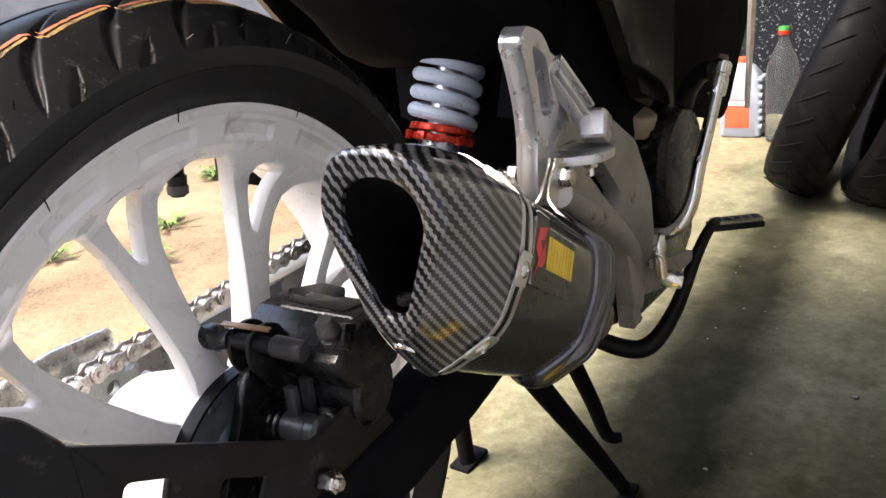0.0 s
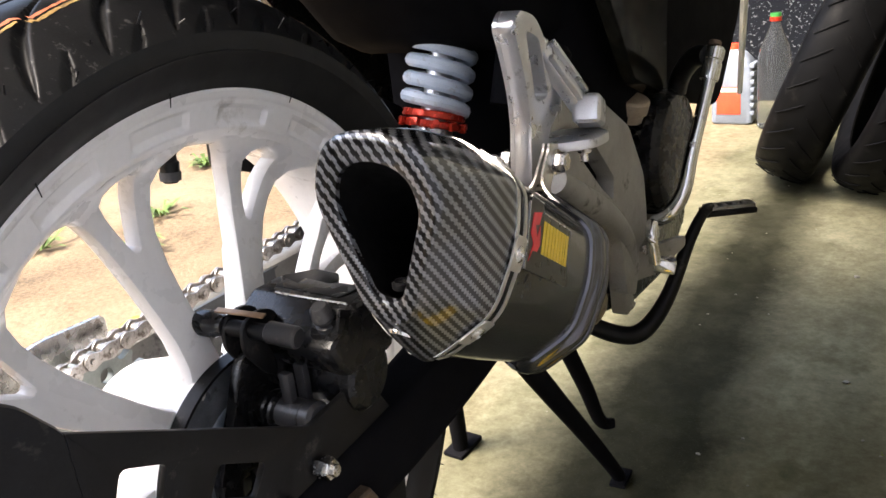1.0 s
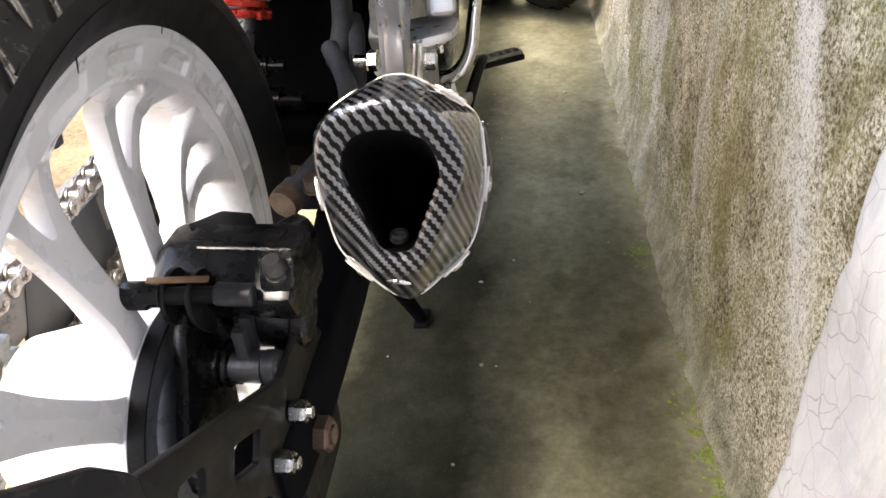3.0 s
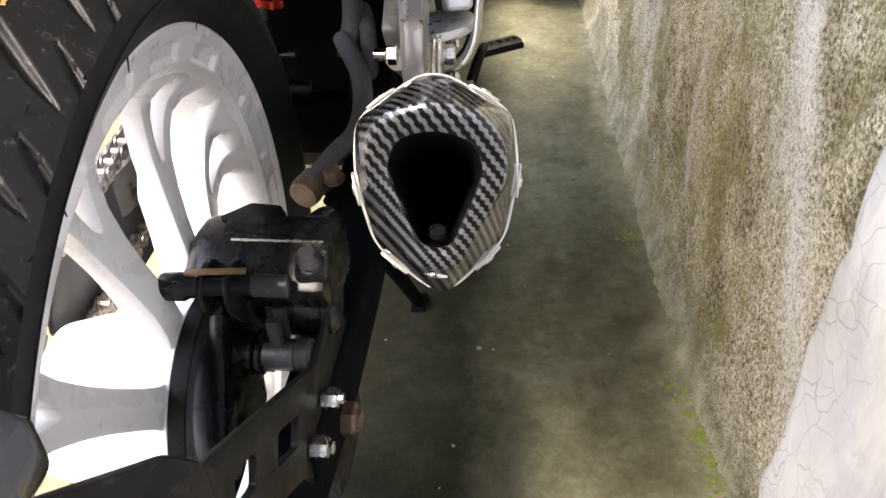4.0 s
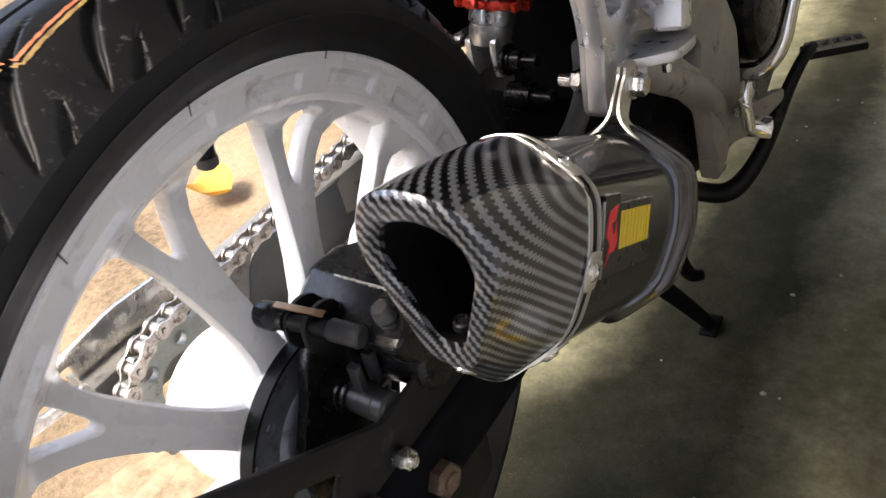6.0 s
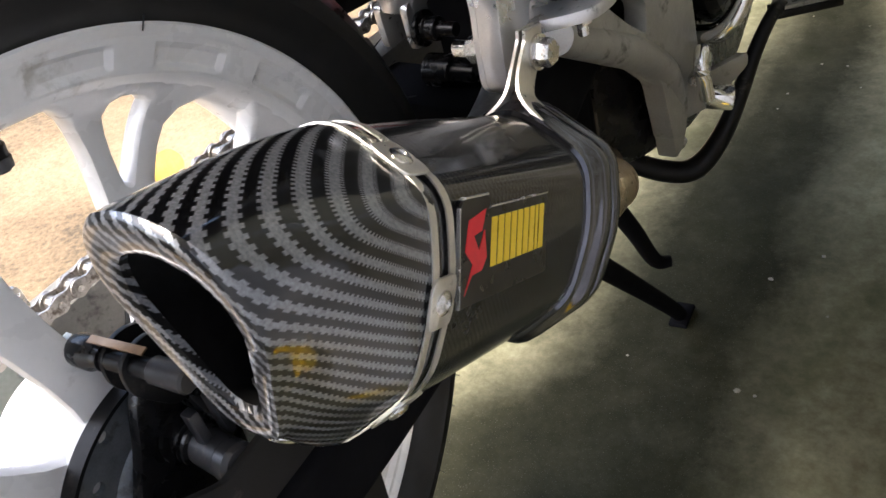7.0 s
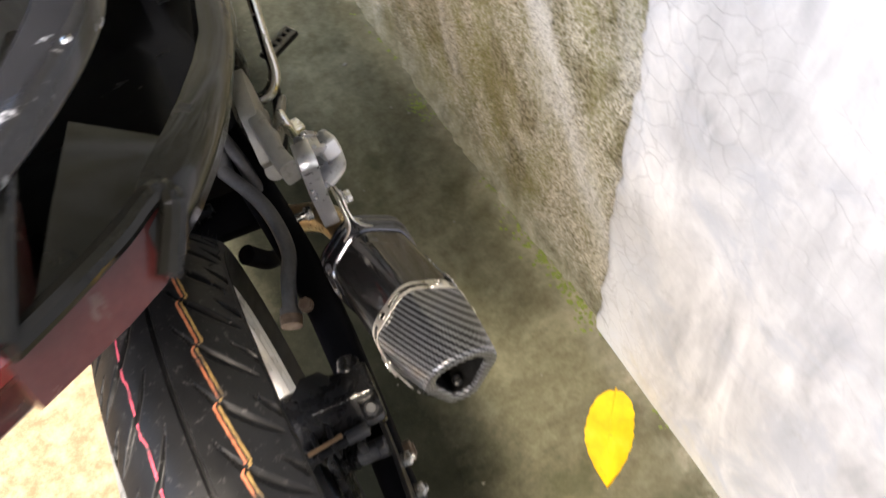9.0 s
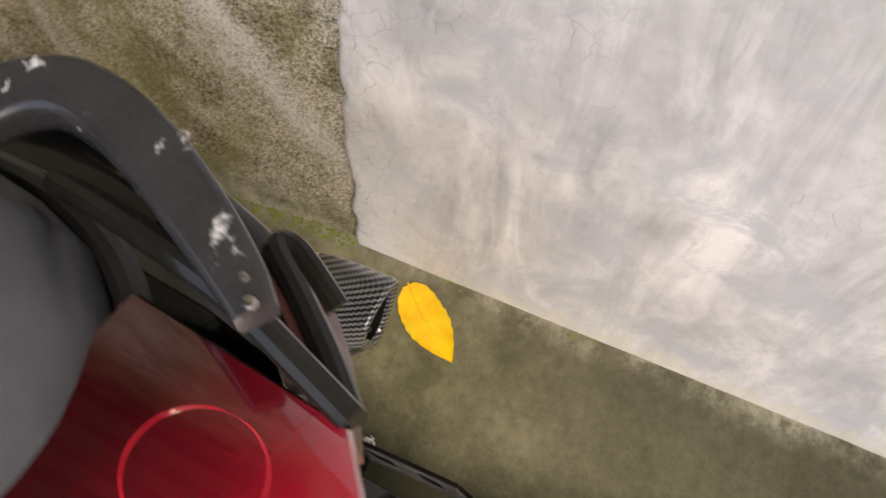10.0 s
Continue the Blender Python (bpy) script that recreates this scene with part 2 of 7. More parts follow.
SPRING_BLUE = surface("pale_blue_spring_paint", (0.50, 0.57, 0.66), (0.60, 0.66, 0.74), (0.28, 0.42), 40, grain=500, bump=0.05, dirt=(0.28, 0.28, 0.28), dirt_amount=0.16, dirt_scale=70)
# darker copy of the black plastic with shade put into its colour
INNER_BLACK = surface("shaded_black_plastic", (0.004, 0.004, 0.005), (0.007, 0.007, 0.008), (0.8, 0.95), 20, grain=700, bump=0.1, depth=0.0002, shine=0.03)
RED_ANO = surface("red_anodised", (0.50, 0.03, 0.015), (0.68, 0.06, 0.03), (0.2, 0.34), 60, metal=0.5, grain=600, bump=0.05, dirt=(0.10, 0.03, 0.02), dirt_amount=0.25, dirt_scale=90)
CHAIN_STEEL = surface("oily_chain_steel", (0.26, 0.24, 0.22), (0.46, 0.43, 0.40), (0.25, 0.5), 130, metal=0.85, grain=900, bump=0.15, depth=0.0001, dirt=(0.07, 0.05, 0.035), dirt_amount=0.42, dirt_scale=190)
COPPER_SHIM = surface("coppery_shim", (0.24, 0.15, 0.09), (0.36, 0.23, 0.13), (0.3, 0.5), 90, metal=0.8, bump=0.1, depth=0.0001)
RED_BADGE = surface("red_badge_paint", (0.55, 0.02, 0.03), (0.66, 0.035, 0.045), (0.3, 0.4), 90, bump=0)
YELLOW_BADGE = surface("yellow_badge_paint", (0.70, 0.48, 0.03), (0.80, 0.56, 0.05), (0.3, 0.4), 90, bump=0)
BADGE_BLACK = surface("badge_black", (0.012, 0.011, 0.010), (0.018, 0.017, 0.015), (0.25, 0.35), 60, bump=0.03)
SILVER_EDGE = surface("silver_badge_edge", (0.70, 0.70, 0.70), (0.8, 0.8, 0.8), (0.2, 0.3), 60, metal=0.8, bump=0)
ORANGE_STRIPE = surface("orange_tread_line", (0.44, 0.12, 0.05), (0.54, 0.20, 0.10), (0.6, 0.8), 90, bump=0.1, dirt=(0.05, 0.045, 0.04), dirt_amount=0.4, dirt_scale=70)
GOLD_STRIPE = surface("gold_tread_line", (0.28, 0.16, 0.05), (0.38, 0.26, 0.09), (0.6, 0.8), 90, bump=0.1, dirt=(0.05, 0.045, 0.04), dirt_amount=0.45, dirt_scale=70)
PINK_STRIPE = surface("pink_tread_line", (0.50, 0.05, 0.09), (0.6, 0.1, 0.14), (0.6, 0.8), 90, bump=0.1, dirt=(0.05, 0.045, 0.04), dirt_amount=0.45, dirt_scale=70)
MUD = surface("dried_mud", (0.10, 0.072, 0.045), (0.19, 0.14, 0.09), (0.8, 0.95), 60, bump=0.6, depth=0.001, grain=500)
HOSE = surface("grey_rubber_hose", (0.05, 0.05, 0.052), (0.09, 0.09, 0.092), (0.5, 0.65), 50, bump=0.1)


def carbon_dip(name):
    """Bold dipped carbon print: stepped light and dark bands under clear gloss."""
    m, nt, b = nodes_of(name)
    v = coords(nt)

    def along(d):
        n = nt.nodes.new("ShaderNodeVectorMath")
        n.operation = "DOT_PRODUCT"
        nt.links.new(v, n.inputs[0])
        n.inputs[1].default_value = d
        return n.outputs["Value"]

    across = along((0.70, 0.54, 0.48))
    round_it = maths(nt, "ARCTAN2", along((-0.713, 0.505, 0.487)), along((0.021, -0.683, 0.730)))
    step = maths(nt, "PINGPONG", maths(nt, "MULTIPLY", round_it, 0.044 / 0.0026), 0.5)
    step = maths(nt, "GREATER_THAN", step, 0.25)
    phase = maths(nt, "ADD", maths(nt, "MULTIPLY", across, 1 / 0.0039), maths(nt, "MULTIPLY", step, 0.13))
    edge = maths(nt, "FRACT", phase)
    band = maths(nt, "MULTIPLY", span(nt, edge, 0.50, 0.56, 0.0, 1.0), span(nt, edge, 0.95, 1.0, 1.0, 0.0))
    weave = noise_of(nt, v, 900, 2)
    tone = ramp(nt, weave, [(0.3, (0.125, 0.129, 0.137)), (0.7, (0.225, 0.232, 0.248))])
    col = mixed(nt, band, (0.002, 0.002, 0.0025), tone)
    nt.links.new(col, b.inputs["Base Color"])
    nt.links.new(maths(nt, "MULTIPLY", band, 0.45), b.inputs["Metallic"])
    b.inputs["Specular IOR Level"].default_value = 0.15
    b.inputs["Roughness"].default_value = 0.34
    b.inputs["Coat Weight"].default_value = 1.0
    nt.links.new(span(nt, noise_of(nt, v, 60, 4), 0.3, 0.7, 0.02, 0.07), b.inputs["Coat Roughness"])
    return m


def carbon_weave(name):
    """Fine dark twill under clear lacquer, with light scuffs."""
    m, nt, b = nodes_of(name)
    v = coords(nt)

    def along(d):
        n = nt.nodes.new("ShaderNodeVectorMath")
        n.operation = "DOT_PRODUCT"
        nt.links.new(v, n.inputs[0])
        n.inputs[1].default_value = d
        return n.outputs["Value"]

    p = maths(nt, "FRACT", maths(nt, "MULTIPLY", along((-0.115, 0.865, -0.487)), 1 / 0.0030))
    q = maths(nt, "FRACT", maths(nt, "MULTIPLY", along((0.55, 0.46, 0.70)), 1 / 0.0030))
    same = maths(nt, "COMPARE", maths(nt, "GREATER_THAN", p, 0.5), maths(nt, "GREATER_THAN", q, 0.5))
    scuff = span(nt, noise_of(nt, v, 28, 6, 0.7), 0.62, 0.78, 0.0, 0.6)
    col = mixed(nt, same, (0.002, 0.002, 0.0025), (0.055, 0.055, 0.058))
    nt.links.new(maths(nt, "MULTIPLY", same, 0.6), b.inputs["Metallic"])
    col = mixed(nt, maths(nt, "MULTIPLY", scuff, 0.5), col, (0.018, 0.018, 0.018))
    nt.links.new(col, b.inputs["Base Color"])
    nt.links.new(span(nt, scuff, 0, 0.6, 0.26, 0.4), b.inputs["Roughness"])
    b.inputs["Specular IOR Level"].default_value = 0.1
    b.inputs["Coat Weight"].default_value = 0.65
    nt.links.new(span(nt, noise_of(nt, v, 45, 5), 0.35, 0.7, 0.02, 0.12), b.inputs["Coat Roughness"])
    return m


CARBON_DIP = carbon_dip("carbon_print")
CARBON = carbon_weave("carbon_weave")


def red_lens(name):
    m, nt, b = nodes_of(name)
    v = coords(nt)
    # reflection and inner shade put into the colour: red at the rear edge, dark towards the seat
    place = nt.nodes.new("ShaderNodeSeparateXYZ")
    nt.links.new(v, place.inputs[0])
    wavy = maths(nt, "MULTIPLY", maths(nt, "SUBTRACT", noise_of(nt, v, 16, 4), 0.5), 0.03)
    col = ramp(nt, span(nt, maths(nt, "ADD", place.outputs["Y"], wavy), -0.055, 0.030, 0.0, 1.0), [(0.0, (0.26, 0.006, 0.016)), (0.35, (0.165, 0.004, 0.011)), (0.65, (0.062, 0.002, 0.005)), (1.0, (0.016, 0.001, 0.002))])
    nt.links.new(col, b.inputs["Base Color"])
    nt.links.new(span(nt, noise_of(nt, v, 40, 4), 0.4, 0.7, 0.04, 0.12), b.inputs["Roughness"])
    b.inputs["Coat Weight"].default_value = 1.0
    b.inputs["Coat IOR"].default_value = 1.8
    b.inputs["Subsurface Weight"].default_value = 0.15
    b.inputs["Subsurface Radius"].default_value = (0.02, 0.002, 0.002)
    return m


LENS = red_lens("red_lamp_lens")


# ---- the place ----
def wall_x(y, z):
    """The old wall runs slightly askew to the motorcycle and leans back a little."""
    return 0.437 - 0.0877 * y + 0.055 * z


def concrete_floor(name):
    m, nt, b = nodes_of(name)
    v = coords(nt)
    big = noise_of(nt, v, 3.2, 6, 0.6)
    mid = noise_of(nt, v, 17, 6, 0.6, 0.4)
    fine = noise_of(nt, v, 240, 4)
    grit = noise_of(nt, v, 700, 2)
    col = ramp(nt, maths(nt, "ADD", maths(nt, "MULTIPLY", big, 0.4), maths(nt, "ADD", maths(nt, "MULTIPLY", mid, 0.25), maths(nt, "MULTIPLY", noise_of(nt, v, 80, 6, 0.7), 0.35))),
               [(0.36, (0.086, 0.081, 0.047)), (0.5, (0.155, 0.147, 0.091)), (0.64, (0.245, 0.229, 0.152))])
    dark = span(nt, noise_of(nt, v, 7, 7, 0.7), 0.50, 0.70, 0.0, 0.42)
    col = mixed(nt, dark, col, (0.030, 0.031, 0.018))
    green = span(nt, noise_of(nt, v, 9, 5, 0.6), 0.56, 0.7, 0.0, 0.55)
    col = mixed(nt, green, col, (0.052, 0.056, 0.024))
    # paler concrete behind the parked wheel and at the far end, and a lime-pale strip along the wall's foot
    place = nt.nodes.new("ShaderNodeSeparateXYZ")
    nt.links.new(nt.nodes.new("ShaderNodeNewGeometry").outputs["Position"], place.inputs[0])
    rag = maths(nt, "MULTIPLY", maths(nt, "SUBTRACT", noise_of(nt, v, 7, 9, 0.75), 0.5), 0.7)
    pale_rear = span(nt, maths(nt, "ADD", place.outputs["Y"], rag), -0.28, 0.06, 0.08, 0.0)
    pale_far = span(nt, maths(nt, "ADD", place.outputs["Y"], rag), 0.95, 1.5, 0.0, 0.05)
    gap = maths(nt, "SUBTRACT", maths(nt, "SUBTRACT", 0.437, maths(nt, "MULTIPLY", place.outputs["Y"], 0.0877)), place.outputs["X"])
    foot = span(nt, maths(nt, "ADD", gap, maths(nt, "MULTIPLY", rag, 0.10)), 0.008, 0.05, 0.85, 0.0)
    pale = ramp(nt, maths(nt, "ADD", maths(nt, "MULTIPLY", mid, 0.6), maths(nt, "MULTIPLY", fine, 0.4)), [(0.36, (0.075, 0.074, 0.055)), (0.6, (0.20, 0.19, 0.145))])
    crumb = span(nt, noise_of(nt, v, 55, 8, 0.75), 0.40, 0.58, 0.25, 1.0)
    foot = maths(nt, "MULTIPLY", foot, crumb)
    pale_rear = maths(nt, "MULTIPLY", pale_rear, crumb)
    col = mixed(nt, maths(nt, "MAXIMUM", pale_rear, pale_far), col, pale)
    col = mixed(nt, foot, col, ramp(nt, mid, [(0.35, (0.12, 0.115, 0.08)), (0.6, (0.34, 0.32, 0.25))]))
    # floor colour made darker towards the rear, with a ragged edge
    rear_dark = span(nt, maths(nt, "ADD", place.outputs["Y"], maths(nt, "MULTIPLY", rag, 0.5)), -0.22, 0.10, 0.6, 0.0)
    col = mixed(nt, maths(nt, "MULTIPLY", rear_dark, span(nt, foot, 0.0, 0.6, 1.0, 0.2)), col, (0.026, 0.027, 0.017))
    # the motorcycle's shade painted into the floor colour as a ragged dark band
    bike_shade = span(nt, maths(nt, "ADD", maths(nt, "ADD", place.outputs["X"], maths(nt, "MULTIPLY", place.outputs["Y"], 0.07)), maths(nt, "MULTIPLY", rag, 0.20)), 0.155, 0.248, 0.95, 0.0)
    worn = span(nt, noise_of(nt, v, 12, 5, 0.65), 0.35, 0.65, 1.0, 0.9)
    bike_shade = maths(nt, "MULTIPLY", bike_shade, span(nt, maths(nt, "ADD", maths(nt, "ADD", place.outputs["X"], maths(nt, "MULTIPLY", maths(nt, "MAXIMUM", maths(nt, "SUBTRACT", 0.42, place.outputs["Y"]), 0.0), 0.9)), maths(nt, "MULTIPLY", rag, 0.2)), -0.12, -0.01, 0.1, 1.0))
    col = mixed(nt, maths(nt, "MULTIPLY", bike_shade, worn), col, (0.0095, 0.0098, 0.0055))
    # sand trodden in from the yard
    blown = span(nt, maths(nt, "ADD", place.outputs["X"], maths(nt, "MULTIPLY", rag, 0.22)), -0.30, -0.17, 0.85, 0.0)
    col = mixed(nt, blown, col, ramp(nt, noise_of(nt, v, 40, 6, 0.7), [(0.35, (0.13, 0.098, 0.058)), (0.65, (0.25, 0.20, 0.135))]))
    speck = span(nt, grit, 0.65, 0.72, 0.0, 0.35)
    col = mixed(nt, speck, col, (0.16, 0.15, 0.12))
    nt.links.new(col, b.inputs["Base Color"])
    nt.links.new(span(nt, mid, 0.3, 0.7, 0.48, 0.85), b.inputs["Roughness"])
    b.inputs["Specular IOR Level"].default_value = 0.05
    bumped(nt, b, maths(nt, "ADD", maths(nt, "MULTIPLY", fine, 0.6), mid), 0.35, 0.0015)
    return m


def old_wall(name):
    m, nt, b = nodes_of(name)
    v = coords(nt)
    st = nt.nodes.new("ShaderNodeMapping")
    st.inputs["Scale"].default_value = (2.6, 2.6, 1.0)
    nt.links.new(v, st.inputs["Vector"])
    streak = noise_of(nt, st.outputs[0], 2.6, 6, 0.6, 0.5)
    mid = noise_of(nt, v, 26, 7, 0.7, 0.3)
    fine = noise_of(nt, v, 150, 5, 0.7)
    grit = noise_of(nt, v, 420, 3, 0.6)
    pit = noise_of(nt, v, 300, 3, 0.7)
    col = ramp(nt, maths(nt, "ADD", maths(nt, "MULTIPLY", fine, 0.30), maths(nt, "ADD", maths(nt, "MULTIPLY", mid, 0.25), maths(nt, "MULTIPLY", pit, 0.45))),
               [(0.38, (0.05, 0.042, 0.022)), (0.45, (0.34, 0.30, 0.18)), (0.51, (0.62, 0.575, 0.43)), (0.58, (0.90, 0.86, 0.74))])
    tone = noise_of(nt, v, 6.5, 5, 0.6, 0.6)
    col = mixed(nt, span(nt, tone, 0.47, 0.58, 0.0, 0.85), col, mixed(nt, span(nt, fine, 0.40, 0.58, 0.0, 1.0), (0.085, 0.070, 0.032), (0.42, 0.37, 0.23)))
    lime = span(nt, streak, 0.53, 0.64, 0.0, 0.85)
    col = mixed(nt, maths(nt, "MULTIPLY", lime, span(nt, pit, 0.38, 0.52, 0.25, 1.0)), col, (0.88, 0.86, 0.78))
    moss = span(nt, noise_of(nt, st.outputs[0], 4.3, 6, 0.65), 0.46, 0.60, 0.0, 0.75)
    col = mixed(nt, maths(nt, "MULTIPLY", moss, span(nt, fine, 0.36, 0.56, 1.0, 0.35)), col, (0.34, 0.325, 0.11))
    # lime that has run down the face in a broad streak beside the plaster
    place = nt.nodes.new("ShaderNodeSeparateXYZ")
    nt.links.new(nt.nodes.new("ShaderNodeNewGeometry").outputs["Position"], place.inputs[0])
    drift = maths(nt, "MULTIPLY", maths(nt, "SUBTRACT", noise_of(nt, v, 11, 6, 0.7), 0.5), 0.16)
    off = maths(nt, "ABSOLUTE", maths(nt, "ADD", maths(nt, "SUBTRACT", place.outputs["Y"], maths(nt, "MULTIPLY", place.outputs["Z"], 0.6)), maths(nt, "SUBTRACT", drift, 0.09)))
    run = maths(nt, "MULTIPLY", span(nt, off, 0.012, 0.045, 0.9, 0.0), span(nt, maths(nt, "ADD", place.outputs["Z"], drift), 0.12, 0.24, 0.0, 1.0))
    col = mixed(nt, maths(nt, "MULTIPLY", run, span(nt, fine, 0.36, 0.52, 0.35, 1.0)), col, (0.90, 0.88, 0.82))
    dark = span(nt, grit, 0.33, 0.45, 0.75, 0.0)
    col = mixed(nt, dark, col, (0.07, 0.06, 0.035))
    # smooth grey-green skirting of washed cement along the foot
    skirt = span(nt, maths(nt, "ADD", place.outputs["Z"], maths(nt, "MULTIPLY", maths(nt, "SUBTRACT", mid, 0.5), 0.10)), 0.02, 0.10, 0.75, 0.0)
    col = mixed(nt, skirt, col, ramp(nt, mid, [(0.36, (0.20, 0.19, 0.12)), (0.62, (0.46, 0.43, 0.31))]))
    nt.links.new(col, b.inputs["Base Color"])
    b.inputs["Roughness"].default_value = 0.95
    b.inputs["Specular IOR Level"].default_value = 0.1
    bumped(nt, b, maths(nt, "ADD", maths(nt, "ADD", maths(nt, "MULTIPLY", grit, 0.35), maths(nt, "MULTIPLY", pit, 0.8)), maths(nt, "ADD", maths(nt, "MULTIPLY", mid, 0.7), maths(nt, "MULTIPLY", fine, 0.7))), 1.0, 0.006)
    return m


def plaster(name):
    m, nt, b = nodes_of(name)
    v = coords(nt)
    sw = nt.nodes.new("ShaderNodeMapping")
    sw.inputs["Rotation"].default_value = (radians(38), 0, 0)
    sw.inputs["Scale"].default_value = (1, 3.4, 1)
    nt.links.new(v, sw.inputs["Vector"])
    sweep_tone = noise_of(nt, sw.outputs[0], 3.4, 6, 0.62, 1.2)
    mid = noise_of(nt, v, 9, 6, 0.6)
    fine = noise_of(nt, v, 180, 4)
    col = ramp(nt, maths(nt, "ADD", maths(nt, "MULTIPLY", sweep_tone, 0.6), maths(nt, "MULTIPLY", mid, 0.4)),
               [(0.34, (0.36, 0.358, 0.352)), (0.46, (0.52, 0.515, 0.50)), (0.55, (0.65, 0.64, 0.615)), (0.66, (0.82, 0.80, 0.76))])
    cool = span(nt, noise_of(nt, v, 7.5, 7, 0.68, 0.8), 0.50, 0.62, 0.0, 0.75)
    col = mixed(nt, cool, col, (0.46, 0.475, 0.49))
    chalk = span(nt, noise_of(nt, sw.outputs[0], 6.0, 6, 0.65, 0.3), 0.60, 0.76, 0.0, 0.5)
    col = mixed(nt, chalk, col, (0.80, 0.79, 0.76))
    place = nt.nodes.new("ShaderNodeSeparateXYZ")
    nt.links.new(nt.nodes.new("ShaderNodeNewGeometry").outputs["Position"], place.inputs[0])
    torn = maths(nt, "MULTIPLY", maths(nt, "SUBTRACT", noise_of(nt, v, 30, 7, 0.7), 0.5), 0.16)
    rim_stain = span(nt, maths(nt, "ADD", place.outputs["Y"], torn), 0.17, 0.215, 0.0, 0.5)
    col = mixed(nt, rim_stain, col, (0.36, 0.33, 0.23))
    splash = span(nt, maths(nt, "ADD", place.outputs["Z"], torn), 0.012, 0.045, 0.5, 0.0)
    col = mixed(nt, splash, col, (0.60, 0.55, 0.42))
    fresh = maths(nt, "MULTIPLY", span(nt, maths(nt, "ADD", place.outputs["Y"], torn), 0.06, 0.15, 0.0, 0.7), span(nt, place.outputs["Z"], 0.18, 0.30, 1.0, 0.2))
    col = mixed(nt, fresh, col, (0.74, 0.76, 0.79))
    vo = nt.nodes.new("ShaderNodeTexVoronoi")
    vo.feature = "DISTANCE_TO_EDGE"
    vo.inputs["Scale"].default_value = 34
    wob = nt.nodes.new("ShaderNodeMix")
    wob.data_type = "VECTOR"
    wob.inputs[0].default_value = 0.035
    nz = nt.nodes.new("ShaderNodeTexNoise")
    nz.inputs["Scale"].default_value = 18
    nt.links.new(v, nz.inputs["Vector"])
    nt.links.new(v, wob.inputs[4])
    nt.links.new(nz.outputs["Color"], wob.inputs[5])
    nt.links.new(wob.outputs[1], vo.inputs["Vector"])
    crack = span(nt, vo.outputs["Distance"], 0.0, 0.018, 1.0, 0.0)
    gone = maths(nt, "MAXIMUM", span(nt, noise_of(nt, v, 5, 4), 0.46, 0.62, 0.0, 0.35), span(nt, maths(nt, "ADD", place.outputs["Y"], torn), 0.06, 0.17, 0.0, 0.55))
    crack = maths(nt, "MULTIPLY", crack, gone)
    col = mixed(nt, crack, col, (0.24, 0.225, 0.20))
    blotch = span(nt, noise_of(nt, v, 24, 6, 0.7), 0.58, 0.72, 0.0, 0.5)
    col = mixed(nt, blotch, col, (0.40, 0.39, 0.37))
    nt.links.new(col, b.inputs["Base Color"])
    b.inputs["Roughness"].default_value = 0.85
    b.inputs["Specular IOR Level"].default_value = 0.15
    h = maths(nt, "SUBTRACT", maths(nt, "ADD", maths(nt, "MULTIPLY", fine, 0.25), maths(nt, "ADD", mid, sweep_tone)), crack)
    bumped(nt, b, h, 0.4, 0.004)
    return m


def sand(name):
    m, nt, b = nodes_of(name)
    v = coords(nt)
    big, fine = noise_of(nt, v, 2.4, 6, 0.6), noise_of(nt, v, 90, 5, 0.7)
    col = ramp(nt, maths(nt, "ADD", maths(nt, "MULTIPLY", big, 0.6), maths(nt, "MULTIPLY", fine, 0.4)),
               [(0.38, (0.045, 0.032, 0.018)), (0.47, (0.125, 0.088, 0.050)), (0.64, (0.21, 0.16, 0.10))])
    nt.links.new(col, b.inputs["Base Color"])
    b.inputs["Roughness"].default_value = 0.95
    bumped(nt, b, maths(nt, "ADD", fine, big), 0.5, 0.01)
    return m


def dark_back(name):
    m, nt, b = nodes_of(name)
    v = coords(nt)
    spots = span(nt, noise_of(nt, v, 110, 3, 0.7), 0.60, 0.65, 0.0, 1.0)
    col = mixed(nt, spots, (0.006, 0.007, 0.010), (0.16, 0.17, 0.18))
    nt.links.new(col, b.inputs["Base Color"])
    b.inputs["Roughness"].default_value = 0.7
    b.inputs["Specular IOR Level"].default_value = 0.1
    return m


FLOOR, OLD_WALL, PLASTER, SAND, DARK_BACK = concrete_floor("mossy_concrete"), old_wall("old_cement_wall"), plaster("grey_plaster"), sand("sandy_soil"), dark_back("dark_speckled_wall")
# roof colour set dark to hold down reflections in the glossy parts
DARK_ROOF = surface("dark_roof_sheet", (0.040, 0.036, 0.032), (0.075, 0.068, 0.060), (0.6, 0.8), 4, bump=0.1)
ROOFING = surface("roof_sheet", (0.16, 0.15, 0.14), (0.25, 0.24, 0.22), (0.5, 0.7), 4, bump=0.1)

# sandy yard, one sheet to the horizon, with a gentle rise and fall near by
bm = bmesh.new()
edges = [-400, -120, -40, -14, -6] + [-5 + 0.16 * i for i in range(63)] + [6, 14, 40, 120, 400]
grid = []
for gx in edges:
    row = []
    for gy in edges:
        near = math.exp(-((gx + 1.2) ** 2 + (gy - 0.8) ** 2) / 9)
        row.append(bm.verts.new((gx, gy, -0.035 + 0.022 * near * (noise.noise((gx * 1.7, gy * 1.7, 0.3)) + 0.5 * noise.noise((gx * 5, gy * 5, 1.3))))))
    grid.append(row)
for i in range(len(edges) - 1):
    for j in range(len(edges) - 1):
        bm.faces.new((grid[i][j], grid[i + 1][j], grid[i + 1][j + 1], grid[i][j + 1]))
thing("ground", bm, SAND, "bare sandy yellow-brown yard soil beside the concrete", "ground", kind="structure")

